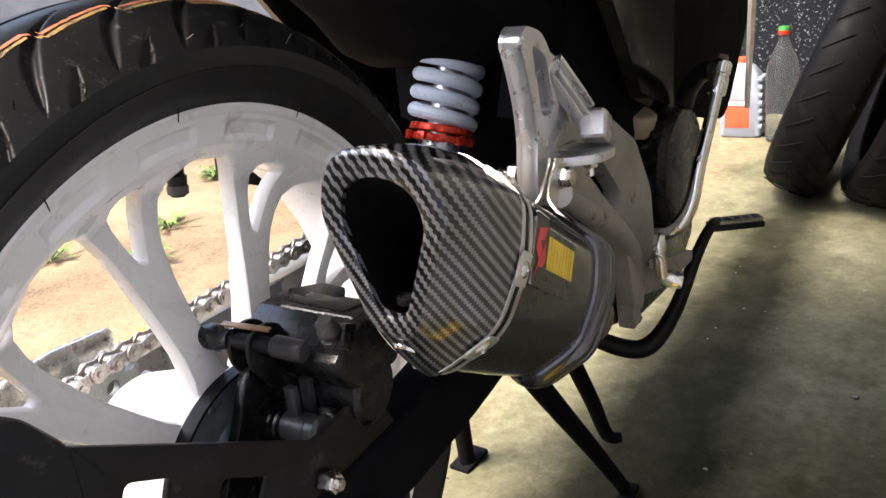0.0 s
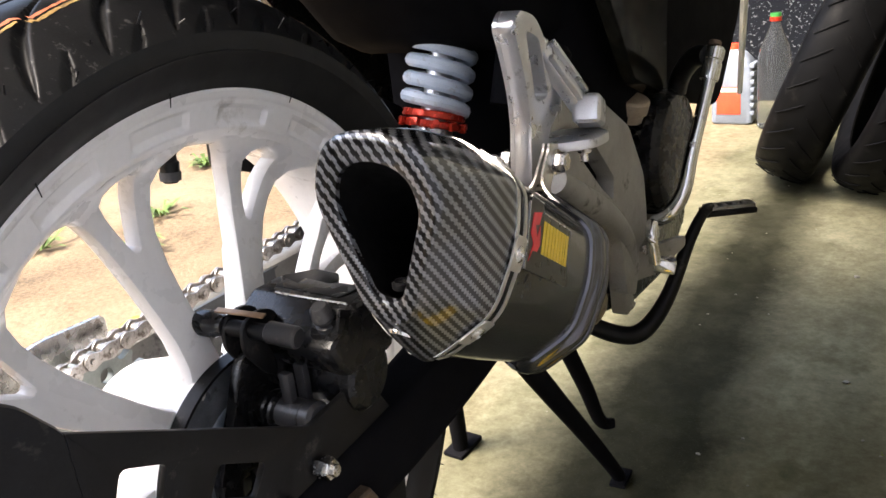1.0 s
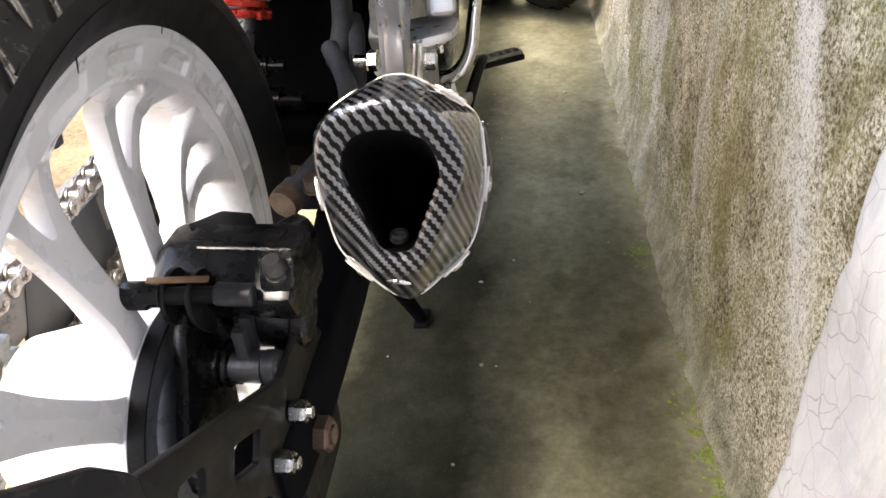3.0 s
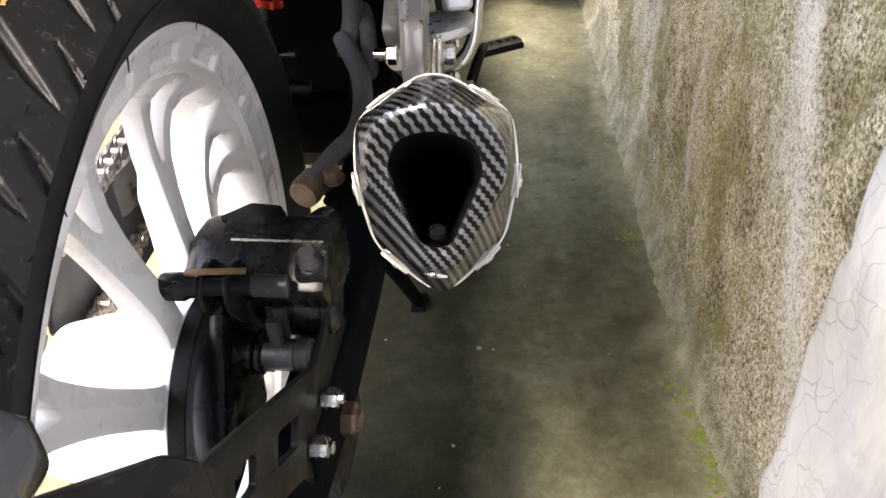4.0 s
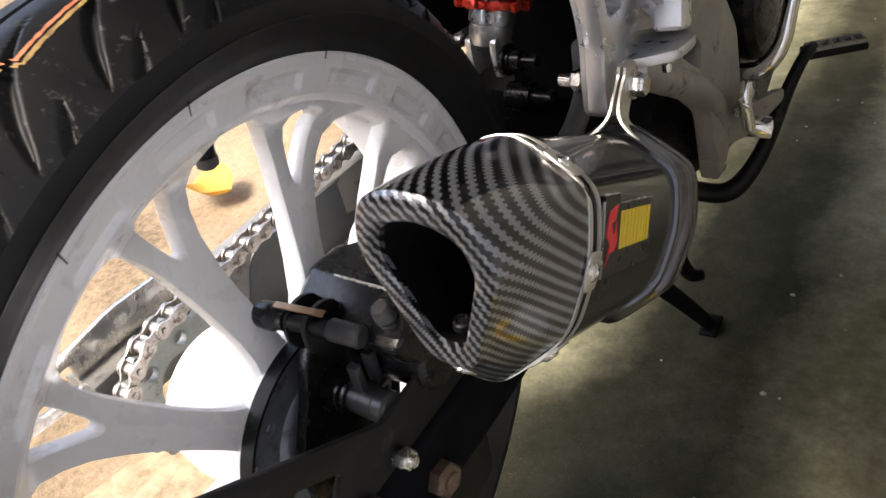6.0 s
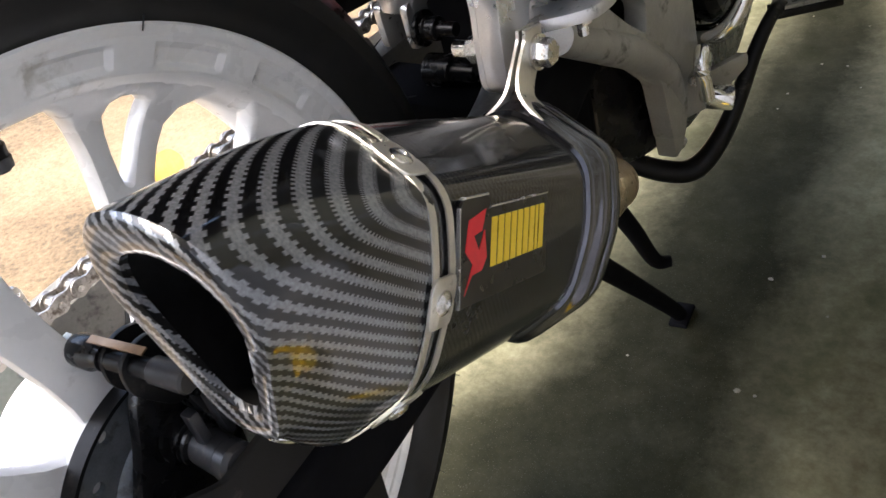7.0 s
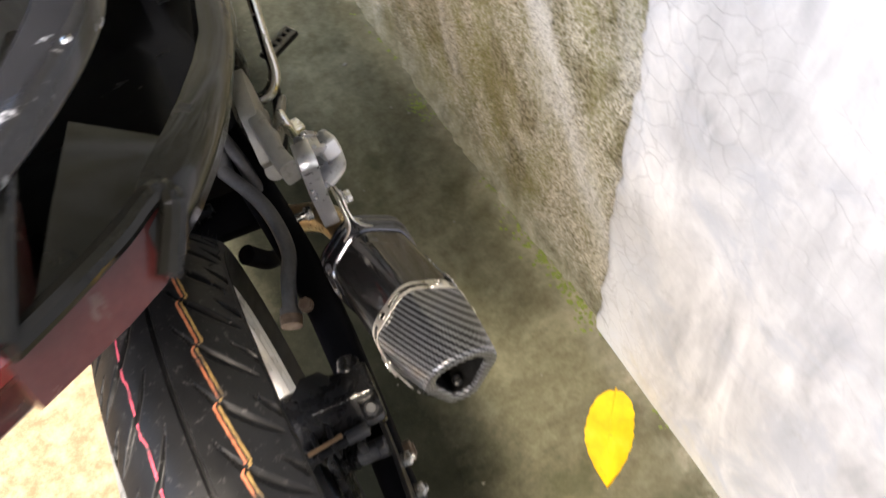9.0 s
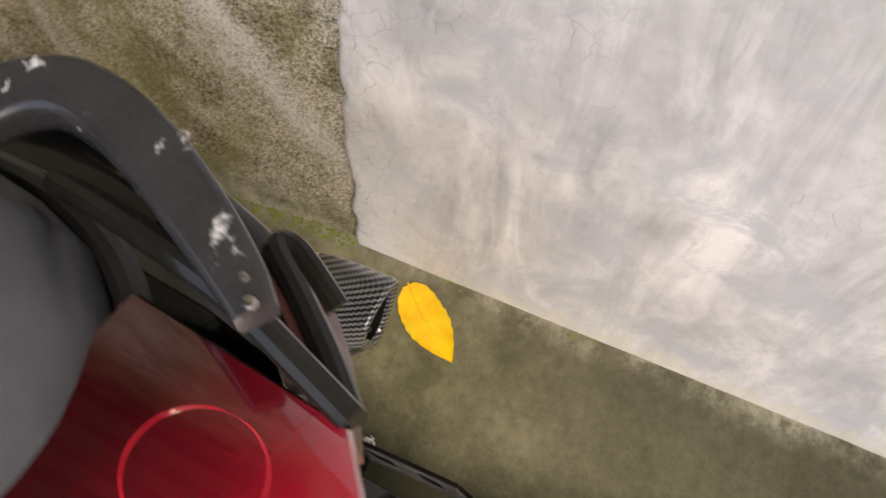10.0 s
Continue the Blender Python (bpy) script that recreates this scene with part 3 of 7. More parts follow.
# concrete slab with a worn broken edge towards the yard
bm = bmesh.new()
ys = [-1.9 + 0.05 * i for i in range(101)]
top, low = [], []
for y in ys:
    x0 = -0.52 + 0.03 * noise.noise((y * 3.1, 0.7, 0)) + 0.012 * noise.noise((y * 14, 2.7, 0))
    xs = [x0, x0 + 0.012] + [x0 + (wall_x(y, 0) + 0.02 - x0) * k / 14 for k in range(1, 15)]
    top.append([bm.verts.new((x, y, -0.006 if k == 0 else 0.0016 * noise.noise((x * 6, y * 6, 5)) * (0 if k > 13 else 1))) for k, x in enumerate(xs)])
    low.append(bm.verts.new((x0 - 0.006, y, -0.09)))
for i in range(len(ys) - 1):
    for k in range(len(top[0]) - 1):
        bm.faces.new((top[i][k], top[i][k + 1], top[i + 1][k + 1], top[i + 1][k]))
    bm.faces.new((low[i], top[i][0], top[i + 1][0], low[i + 1]))
thing("floor", bm, FLOOR, "grey-green concrete floor with dark stains, moss and the motorcycle's shade painted in", "floor", kind="structure", angle=60)

# the old wall: a rough rendered face with real relief, closed behind
bm = bmesh.new()
ys = [-1.9, -1.0, -0.4, 0.0, 0.1, 0.16] + [0.17 + 0.008 * i for i in range(180)] + [1.62 + 0.06 * i for i in range(24)]
zs = [-0.06] + [0.0075 * i for i in range(110)] + [0.85, 0.95, 1.1, 1.4, 1.9, 2.4]
front, back = [], []
for y in ys:
    col_f = []
    for z in zs:
        r = 0.0022 * noise.noise((y * 48, z * 48, 1.0)) + 0.0026 * noise.noise((y * 110, z * 110, 3.0)) + 0.006 * noise.noise((y * 7, z * 7, 2.0)) - 0.018 * math.exp(-max(z, 0.0) / 0.05) * min(1.0, max(0.0, (y - 0.2) / 0.3))
        foot = 0.004 * max(0.0, 1 - z / 0.03) * noise.noise((y * 30, 0.2, 8.0))
        inside = 1.0 if y > 0.165 else 0.0
        col_f.append(bm.verts.new((wall_x(y, z) + (r + foot) * inside + (0.004 if y < 0.15 else 0.0), y, z)))
    front.append(col_f)
for i in range(len(ys) - 1):
    for k in range(len(zs) - 1):
        bm.faces.new((front[i][k], front[i][k + 1], front[i + 1][k + 1], front[i + 1][k]))
corners = [bm.verts.new((wall_x(y, z) + 0.16, y, z)) for y, z in ((ys[0], zs[0]), (ys[0], zs[-1]), (ys[-1], zs[-1]), (ys[-1], zs[0]))]
bm.faces.new(corners)
bm.faces.new([front[i][-1] for i in range(len(ys))] + [corners[2], corners[1]])
bm.faces.new([front[0][k] for k in range(len(zs))] + [corners[1], corners[0]])
bm.faces.new([front[-1][k] for k in range(len(zs))] + [corners[2], corners[3]])
thing("wall_east", bm, OLD_WALL, "old rough cement wall, yellow-brown with moss and lime streaks", "wall", kind="structure", angle=180)

# smoother grey plaster coat on the nearer half of the wall, with a torn edge
bm = bmesh.new()
zs = [-0.01 + 0.012 * i for i in range(90)] + [1.1, 1.4, 1.9, 2.4]
rows = []
for z in zs:
    edge = 0.192 + 0.009 * noise.noise((z * 9, 4.0, 0)) + 0.010 * noise.noise((z * 26, 1.0, 0)) + 0.006 * noise.noise((z * 70, 3.0, 0)) - 0.05 * max(0, z - 0.25) + 0.006 * max(0, 0.1 - z) * 10 * noise.noise((z * 60, 6.0, 0))
    ys = [edge + 0.001, edge - 0.003, edge - 0.008] + [edge - 0.008 - (edge + 1.892) * (k / 34) ** 1.4 for k in range(1, 35)]
    row = []
    for k, y in enumerate(ys):
        proud = 0.0 if k == 0 else 0.006 if k == 1 else 0.008
        wave = 0.0018 * noise.noise((y * 9, z * 9, 7.0)) if k > 1 else 0
        row.append(bm.verts.new((wall_x(y, z) + 0.002 - proud + wave - 0.004 * max(0, 1 - z / 0.05), y, z)))
    rows.append(row)
for a, b2 in zip(rows, rows[1:]):
    for k in range(len(a) - 1):
        bm.faces.new((a[k], a[k + 1], b2[k + 1], b2[k]))
thing("plaster_coat", bm, PLASTER, "smooth pale grey plaster coat with fine cracks, lower edge dirty", "wall", kind="structure", angle=60)

# plain wall added out of view beyond the yard to block low sky light
bm = bmesh.new()
box(bm, (0.15, 14.0, 2.7), pose(-4.8, 1.0, 1.28))
thing("west_light_block", bm, ROOFING, "plain grey wall added out of view to block low light across the yard", "wall", kind="structure")
# plain wall added out of view to block light from behind
bm = bmesh.new()
box(bm, (1.30, 0.12, 2.5), pose(0.02, -2.45, 1.2))
thing("south_light_block", bm, ROOFING, "plain grey wall added out of view to block light from behind", "wall", kind="structure")
EAVE = -0.30
# dark end wall, and the roof out of view whose eave is set to shape the light
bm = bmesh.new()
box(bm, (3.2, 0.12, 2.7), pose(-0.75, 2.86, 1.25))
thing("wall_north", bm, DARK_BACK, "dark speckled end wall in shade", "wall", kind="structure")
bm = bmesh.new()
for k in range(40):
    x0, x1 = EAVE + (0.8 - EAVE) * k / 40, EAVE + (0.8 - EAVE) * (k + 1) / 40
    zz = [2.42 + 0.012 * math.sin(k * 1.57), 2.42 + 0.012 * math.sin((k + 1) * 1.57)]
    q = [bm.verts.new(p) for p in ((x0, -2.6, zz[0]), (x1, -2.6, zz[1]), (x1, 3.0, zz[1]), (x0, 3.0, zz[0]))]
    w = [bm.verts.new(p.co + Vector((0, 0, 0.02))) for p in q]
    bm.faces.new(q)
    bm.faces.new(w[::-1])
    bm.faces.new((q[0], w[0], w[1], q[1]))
thing("ceiling", bm, DARK_ROOF, "dark corrugated roof sheet out of view, its eave set to shape the light", "roof", kind="structure")


# ---- the motorcycle ----
bike = holder("motorcycle", (-0.03, 0.35, 0.0), "black motorcycle with white wheel and carbon silencer on its stand", "motorcycle")
XC, ZA = -0.008, 0.399      # wheel's middle plane, axle height
# the rear wheel's axis, fitted to the rim in the camera's view: a few degrees askew to the wall; parts of the wheel
# are drawn upright and then seated on it
AXLE_N = Vector((1.0, 0.0790, -0.0354)).normalized()
AXLE_Y = (Vector((0, 1, 0)) - AXLE_N * AXLE_N.y).normalized()
AXLE_Z = AXLE_N.cross(AXLE_Y)
AXLE = Vector((0.0325, -0.0041, 0.3651)) - AXLE_N * 0.0427
SEAT_M = Matrix.Translation(AXLE) @ Matrix((AXLE_N, AXLE_Y, AXLE_Z)).transposed().to_4x4() @ Matrix.Translation((-XC, 0, -ZA))


def wheel_point(x, r, t):
    return AXLE + AXLE_N * x + AXLE_Y * r * math.cos(t) + AXLE_Z * r * math.sin(t)


def seated(bm):
    bmesh.ops.transform(bm, matrix=SEAT_M, verts=bm.verts[:])
    return bm


# tyre with lens-shaped slashes cut into its tread, one long and one short in every twelfth of a right angle and a half
CUTS = ((0.0, 0.0034, [(0.0108, 0.0), (0.0145, 2.2), (0.0205, 4.8), (0.0290, 7.4), (0.0394, 10.0), (0.0530, 12.9)]),
        (5.2, 0.0024, [(0.0420, 0.0), (0.0455, 1.2), (0.0500, 2.35), (0.0545, 3.9), (0.0565, 5.4)]))


def tread_cut(t_deg, x):
    """Depth of the tread's cuts over arrays of degrees and offsets."""
    deep = np.where(np.abs(x) < 0.0011, 0.0022, 0.0)
    ax = np.abs(x)
    rel = t_deg - 97.8 - np.where(x < 0, 5.0, 0.0)
    for start, half, line in CUTS:
        total = sum(math.hypot(b2[0] - a[0], (b2[1] - a[1]) * 0.0050) for a, b2 in zip(line, line[1:]))
        for turn in (-10, 0, 10):
            r = np.mod(rel - start, 10.0) + turn
            done = 0.0
            for a, b2 in zip(line, line[1:]):
                px, py = ax - a[0], (r - a[1]) * 0.0050
                ex, ey = b2[0] - a[0], (b2[1] - a[1]) * 0.0050
                l = math.hypot(ex, ey)
                along = (px * ex + py * ey) / l
                off = (px * ey - py * ex) / l
                f_ = np.clip((done + along) / total, 0.0, 1.0)
                wide = half * np.sin(np.pi * f_ ** 1.7) ** 0.8 + 1e-6
                inside = (along >= -1e-5) & (along <= l + 1e-5) & (np.abs(off) < wide)
                side = (off / wide + 1) / 2
                shape = np.minimum(side / 0.22, (1 - side) / 0.78)
                deep = np.maximum(deep, np.where(inside, 0.0040 * np.clip(shape * 1.6, 0, 1) * np.minimum(1, wide / half + 0.25), 0.0))
                done += l
    return deep


outer = [(0.0410, 0.2160), (0.0435, 0.2195), (0.0465, 0.2225), (0.0515, 0.2285), (0.0550, 0.2360), (0.0565, 0.2420), (0.0562, 0.2460)]
def tread_radius(x):
    return 0.2480 + 0.0285 * (1 - min(1, abs(x) / 0.0555) ** 2.2)


cols = np.linspace(-0.0555, 0.0555, 105)
turns_a = np.radians(np.concatenate([np.arange(35.0, 200.0, 0.2), np.arange(200.0, 395.0, 1.0)]))
TT, XX = np.meshgrid(turns_a, cols, indexing="ij")
RR = 0.2480 + 0.0285 * (1 - (np.abs(XX) / 0.0555) ** 2.2) - tread_cut(np.degrees(TT), XX)
YY, ZZ = RR * np.cos(TT), ZA + RR * np.sin(TT)
bm = bmesh.new()
rows = [[bm.verts.new((XC + cols[k], YY[i, k], ZZ[i, k])) for k in range(len(cols) - 1, -1, -1)] for i in range(len(turns_a))]
for i in range(len(rows)):
    a, b2 = rows[i], rows[(i + 1) % len(rows)]
    for k in range(len(a) - 1):
        bm.faces.new((a[k], b2[k], b2[k + 1], a[k + 1]))
tyre = part("tyre", seated(bm), RUBBER, bike, "worn black rear tyre with slashed tread", angle=50)
for s in (1, -1):
    bm = bmesh.new()
    prof = [(s * x + XC, r) for x, r in outer] + [(s * 0.0555 + XC, 0.2481)]
    prof.insert(5, (s * 0.0562 + XC, 0.2385))
    prof.insert(5, (s * 0.0570 + XC, 0.2383))
    lathe(bm, prof, (0, 0, ZA), sides=160)
    part("sidewall", seated(bm), SIDEWALL, tyre, "plain black tyre sidewall")


def tread_line(off, material, label):
    bm = bmesh.new()
    n = 900
    prev = None
    for i in range(n + 1):
        deg = 40 + 170 * i / n
        ph = ((deg - 104.3) / 10.0) % 1.0
        jog = 0.0048 * (ph / 0.86 if ph < 0.86 else (1 - ph) / 0.14) - 0.0022
        jog += 0.0011 * math.exp(-((ph - 0.90) / 0.04) ** 2) * math.sin(deg * 9) + 0.0004 * noise.noise((deg * 0.9, off * 90, 0))
        w = 0.0018 * (0.95 + 0.5 * noise.noise((deg * 1.3, off * 300, 3)))
        c = off + (jog if off > 0 else -0.45 * jog)
        pair = [bm.verts.new(wheel_point(x, tread_radius(x) + 0.0004, radians(deg))) for x in (c - w / 2, c + w / 2)]
        cut = tread_cut(np.array([deg]), np.array([c]))[0] > 0.0022
        if prev and not cut:
            bm.faces.new((prev[0], prev[1], pair[1], pair[0]))
        prev = pair
    bmesh.ops.delete(bm, geom=[v for v in bm.verts if not v.link_faces], context="VERTS")
    return part("tread_line", bm, material, tyre, label)


tread_line(0.0224, ORANGE_STRIPE, "worn orange line on the tread")
tread_line(0.0255, GOLD_STRIPE, "worn gold line on the tread")
tread_line(-0.0280, PINK_STRIPE, "worn pink line on the tread")

# dried mud caked on the tread's front shoulder, and little moulding whiskers
bm = bmesh.new()
prev = None
for i in range(70):
    t = radians(38) + radians(24) * i / 69
    w = 0.010 * (0.6 + 0.8 * noise.noise((t * 18, 2, 2)) ** 2 + 0.5 * noise.noise((t * 60, 5, 1)))
    w = max(0.0015, w) * math.sin(math.pi * (i + 0.6) / 70.2) ** 0.5
    c = 0.031 + 0.003 * noise.noise((t * 25, 1, 1))
    pair = [bm.verts.new(wheel_point(x, tread_radius(x) + 0.0008 + 0.0006 * noise.noise((t * 90, x * 300, 0)), t)) for x in (c - w, c, c + w)]
    if prev:
        bm.faces.new((prev[0], prev[1], pair[1], pair[0]))
        bm.faces.new((prev[1], prev[2], pair[2], pair[1]))
    prev = pair
part("mud_cake", bm, MUD, tyre, "dried brown mud on the tread shoulder")
bm = bmesh.new()
rnd = random.Random(4)
for i in range(64):
    t = 2 * math.pi * i / 64 + rnd.uniform(-0.02, 0.02)
    x = rnd.choice((0.046, 0.050, 0.0535)) + rnd.uniform(-0.001, 0.001)
    p = wheel_point(x, tread_radius(x) - 0.0005, t)
    d = (wheel_point(x, 1, t) - wheel_point(x, 0, t)).normalized() + Vector((0.9, rnd.uniform(-0.8, 0.8), rnd.uniform(-0.8, 0.8)))
    sweep(bm, [p, p + d.normalized() * rnd.uniform(0.004, 0.008)], [0.0005, 0.0003], sides=5, smooth=False)
tagged(part("whiskers", bm, RUBBER, tyre), kind="stuff")
bm = bmesh.new()
for deg in (66, 92, 115, 139):
    t = radians(deg)
    sweep(bm, [wheel_point(0.0452, 0.2218, t), wheel_point(0.0446, 0.2142, t + 0.006)], [0.0005, 0.0003], sides=6, smooth=False)
tagged(part("rim_whiskers", bm, RUBBER, tyre), kind="stuff")


# rim: flange, dished face with shallow slots, well and far flange
def slot_depth(t, r):
    d = 0.0
    for k in range(20):
        c = 2 * math.pi * k / 20 + radians(3.3)
        u = (t - c + math.pi) % (2 * math.pi) - math.pi
        side = min(1.0, max(0.0, (radians(6.0) - abs(u)) / radians(1.0)))
        rim_in, rim_out = min(1.0, max(0.0, (r - 0.1975) / 0.0028)), min(1.0, max(0.0, (0.2095 - r) / 0.0022))
        d = max(d, 0.0030 * min(side, rim_in, rim_out))
    return d


bm = bmesh.new()
N = 420
prof = [(0.0400, 0.2155), (0.0425, 0.2182), (0.0434, 0.2168), (0.0427, 0.2145), (0.0412, 0.2129)]
prof += [(0.0404 - 0.00030 * k, 0.2120 - 0.00125 * k) for k in range(14)]
prof += [(0.0345, 0.1935), (0.0310, 0.1902), (0.0255, 0.1875), (0.0190, 0.1860), (-0.0150, 0.1890), (-0.0330, 0.1940), (-0.0400, 0.2010), (-0.0430, 0.2130), (-0.0415, 0.2145), (-0.038, 0.213), (-0.028, 0.203), (0.0, 0.195), (0.028, 0.203)]
rows = []
for i in range(N):
    t = 2 * math.pi * i / N
    rows.append([bm.verts.new(wheel_point(x - (slot_depth(t, r) if x > 0.0355 else 0), r, t)) for x, r in prof])
for i in range(N):
    a, b2 = rows[i], rows[(i + 1) % N]
    for k in range(len(prof)):
        j = (k + 1) % len(prof)
        bm.faces.new((a[k], b2[k], b2[j], a[j]))
rim = part("rim", bm, WHITE, bike, "white painted cast wheel rim", angle=28)

def spoke_face(r):
    up = max(0.0, min(1.0, (r - 0.172) / 0.024))
    return 0.0185 + 0.0190 * max(0.0, min(1.0, (0.155 - r) / 0.070)) ** 1.3 + 0.0155 * up * up * (3 - 2 * up)


# ten forked spokes, dished inside the rim and rising to the hub
for n in range(10):
    mid = radians(136.4 - 36 * n)

    def polar(r, deg):
        return (r * math.cos(mid + radians(deg)), r * math.sin(mid + radians(deg)))

    bm = bmesh.new()
    left = [(0.050, 19.0), (0.057, 15.5), (0.066, 11.2), (0.077, 8.4), (0.092, 6.7), (0.110, 5.8), (0.128, 5.7), (0.146, 6.1), (0.160, 6.9), (0.171, 8.1), (0.179, 9.8), (0.185, 12.2), (0.190, 14.8), (0.1945, 17.0)]
    outline = [polar(r, -d) for r, d in left] + [polar(0.1965, d) for d in (-14, -9, -4.5, 0, 4.5, 9, 14)] + [polar(r, d) for r, d in reversed(left)]
    hole = [polar(r, d) for r, d in ((0.1425, 0), (0.1440, -0.8), (0.1500, -1.6), (0.1590, -2.5), (0.1690, -3.3), (0.1770, -3.8), (0.1825, -3.5), (0.1850, -2.2), (0.1858, 0), (0.1850, 2.2), (0.1825, 3.5), (0.1770, 3.8), (0.1690, 3.3), (0.1590, 2.5), (0.1500, 1.6), (0.1440, 0.8))]
    plate(bm, outline, [hole], 0.013, lambda u, v, w: (XC + spoke_face(math.hypot(u, v)) - 0.013 + w, u, ZA + v), bevel=0.0032)
    part("spoke", seated(bm), WHITE, rim, angle=38)
    # the web along the stem's back
    bm = bmesh.new()
    rings = []
    for r, d in ((0.060, 8.0), (0.078, 5.2), (0.100, 3.6), (0.122, 3.0), (0.136, 2.8)):
        x1 = XC + spoke_face(r) - 0.012
        deep = 0.009 * min(1.0, (0.150 - r) / 0.03)
        rings.append([Vector((x, *polar(r, k))) + Vector((0, 0, ZA)) for x, k in ((x1, -d), (x1, d), (x1 - deep, d * 0.6), (x1 - deep, -d * 0.6))])
    loft(bm, rings)
    part("spoke_web", seated(bm), WHITE, rim)

# hub, brake disc and its carrier
bm = bmesh.new()
lathe(bm, [(-0.052, 0.0), (-0.052, 0.034), (-0.044, 0.046), (-0.020, 0.052), (0.000, 0.052), (0.014, 0.055), (0.026, 0.061), (0.034, 0.066), (0.0385, 0.0680), (0.040, 0.067), (0.040, 0.0)], (XC, 0, ZA), sides=72)
part("hub", seated(bm), WHITE, rim, "white cast wheel hub")
bm = bmesh.new()


def disc_place(u, v, w):
    return (XC + 0.0405 + w, u, ZA + v)


ring = [(0.0655 * math.cos(2 * math.pi * k / 96), 0.0655 * math.sin(2 * math.pi * k / 96)) for k in range(96)]
holes = [[(0.040 * math.cos(2 * math.pi * k / 48), 0.040 * math.sin(2 * math.pi * k / 48)) for k in range(48)]]
for k in range(16):
    t = 2 * math.pi * k / 16
    rr = 0.060 if k % 2 else 0.053
    holes.append([(rr * math.cos(t) + 0.0034 * math.cos(2 * math.pi * j / 10), rr * math.sin(t) + 0.0034 * math.sin(2 * math.pi * j / 10)) for j in range(10)])
plate(bm, ring, holes, 0.0035, disc_place)
DISC_STEEL = surface("brake_disc_steel", (0.15, 0.165, 0.185), (0.24, 0.26, 0.285), (0.35, 0.5), 70, metal=0.5, grain=900, bump=0.1, depth=0.0001, dirt=(0.05, 0.05, 0.05), dirt_amount=0.14, dirt_scale=60)
disc = part("brake_disc", seated(bm), DISC_STEEL, bike, "blue-grey drilled steel brake disc")
bm = bmesh.new()
lathe(bm, [(0.0, 0.064), (0.0, 0.0690), (0.0090, 0.0690), (0.0090, 0.0670), (0.0025, 0.0665), (0.0025, 0.064)], (XC + 0.0395, 0, ZA), sides=120, close=True)
part("disc_rim", seated(bm), BLACK_METAL, disc, "black outer ring round the brake disc")
bm = bmesh.new()
lathe(bm, [(0.0, 0.012), (0.0, 0.043), (0.002, 0.042), (0.0055, 0.036), (0.0065, 0.012)], (XC + 0.0430, 0, ZA), sides=60)
part("disc_carrier", seated(bm), DISC_STEEL, disc, "dull grey disc carrier")

# lower slide pin of the caliper: washer, ribbed boot, block, pin end
bm = bmesh.new()
lathe(bm, [(0.0, 0.0), (0.0, 0.014), (0.003, 0.014), (0.003, 0.010), (0.006, 0.010), (0.007, 0.0118), (0.009, 0.0118), (0.010, 0.0095), (0.012, 0.0118), (0.014, 0.0118), (0.015, 0.010), (0.020, 0.010), (0.020, 0.0)], (0.056, -0.003, ZA + 0.006), sides=28)
part("pin_bellows", bm, BLACK_CAST, bike, "dark grimy ribbed pin bellows")
bm = bmesh.new()
rod(bm, (0.072, -0.004, ZA + 0.007), (0.092, -0.006, ZA + 0.009), 0.0092, 20)
for dy in (-0.004, 0.008):
    box(bm, (0.007, 0.005, 0.024), pose(0.080, dy - 0.002, ZA + 0.022), 0.001)
part("pin_block", bm, GREY_PLASTIC, bike, "black block round the slide pin")
bm = bmesh.new()
rod(bm, (0.090, -0.006, ZA + 0.009), (0.1005, -0.0065, ZA + 0.010), 0.0096, 20, 0.002)
part("pin_end", bm, GREY_PLASTIC, bike, "worn dark grey slide-pin end")

# caliper: a cast casing with a sloped rear face, chamfered ends and its edge highlight as a bright line
bm = bmesh.new()
rings = []
casing = rounded([(0.004, 0.437), (-0.001, 0.449), (0.0235, 0.4645), (0.050, 0.4640), (0.058, 0.453), (0.055, 0.425), (0.012, 0.425)], [0.003, 0.002, 0.0012, 0.004, 0.005, 0.006, 0.006], 2)
for x, k, dy, dz in ((0.0215, 0.62, 0.010, -0.007), (0.0300, 0.88, 0.004, -0.002), (0.0360, 0.96, 0.001, 0.0), (0.0440, 1.0, 0.0, 0.0), (0.1040, 1.0, 0.0, 0.0), (0.1085, 0.96, 0.0, 0.0), (0.1105, 0.88, 0.0, 0.0)):
    rings.append([(x, 0.030 + (y - 0.030) * k + dy, 0.446 + (z - 0.446) * k + dz) for y, z in casing])
loft(bm, rings)
caliper = part("brake_caliper", bm, BLACK_CAST, bike, "black rear brake caliper", angle=24)
bm = bmesh.new()
plate(bm, rounded([(-0.0085, -0.0090), (0.0095, -0.0090), (0.0095, 0.0085), (-0.0085, 0.0085)], [0.005, 0.005, 0.001, 0.001], 4), [], 0.010, lambda u, v, w: Vector((0.1015, 0.0105, 0.4580)) + Vector((1.0, 0.10, 0.02)) * u + Vector((0.0, 0.42, 0.91)) * v + Vector((0.05, -0.91, 0.42)) * (w - 0.006), bevel=0.0012)
part("bleeder_boss", bm, BLACK_CAST, caliper)
bm = bmesh.new()
lathe(bm, [(0, 0), (0, 0.0205), (0.026, 0.0212), (0.028, 0.0200), (0.030, 0.0200), (0.031, 0.0218), (0.036, 0.0214), (0.039, 0.0185), (0.0395, 0.0)], (0.068, 0.029, 0.4180), (1, 0.12, -0.03), 40)
part("piston_housing", bm, BLACK_CAST, caliper, "round black piston housing with a plain end")
bm = bmesh.new()
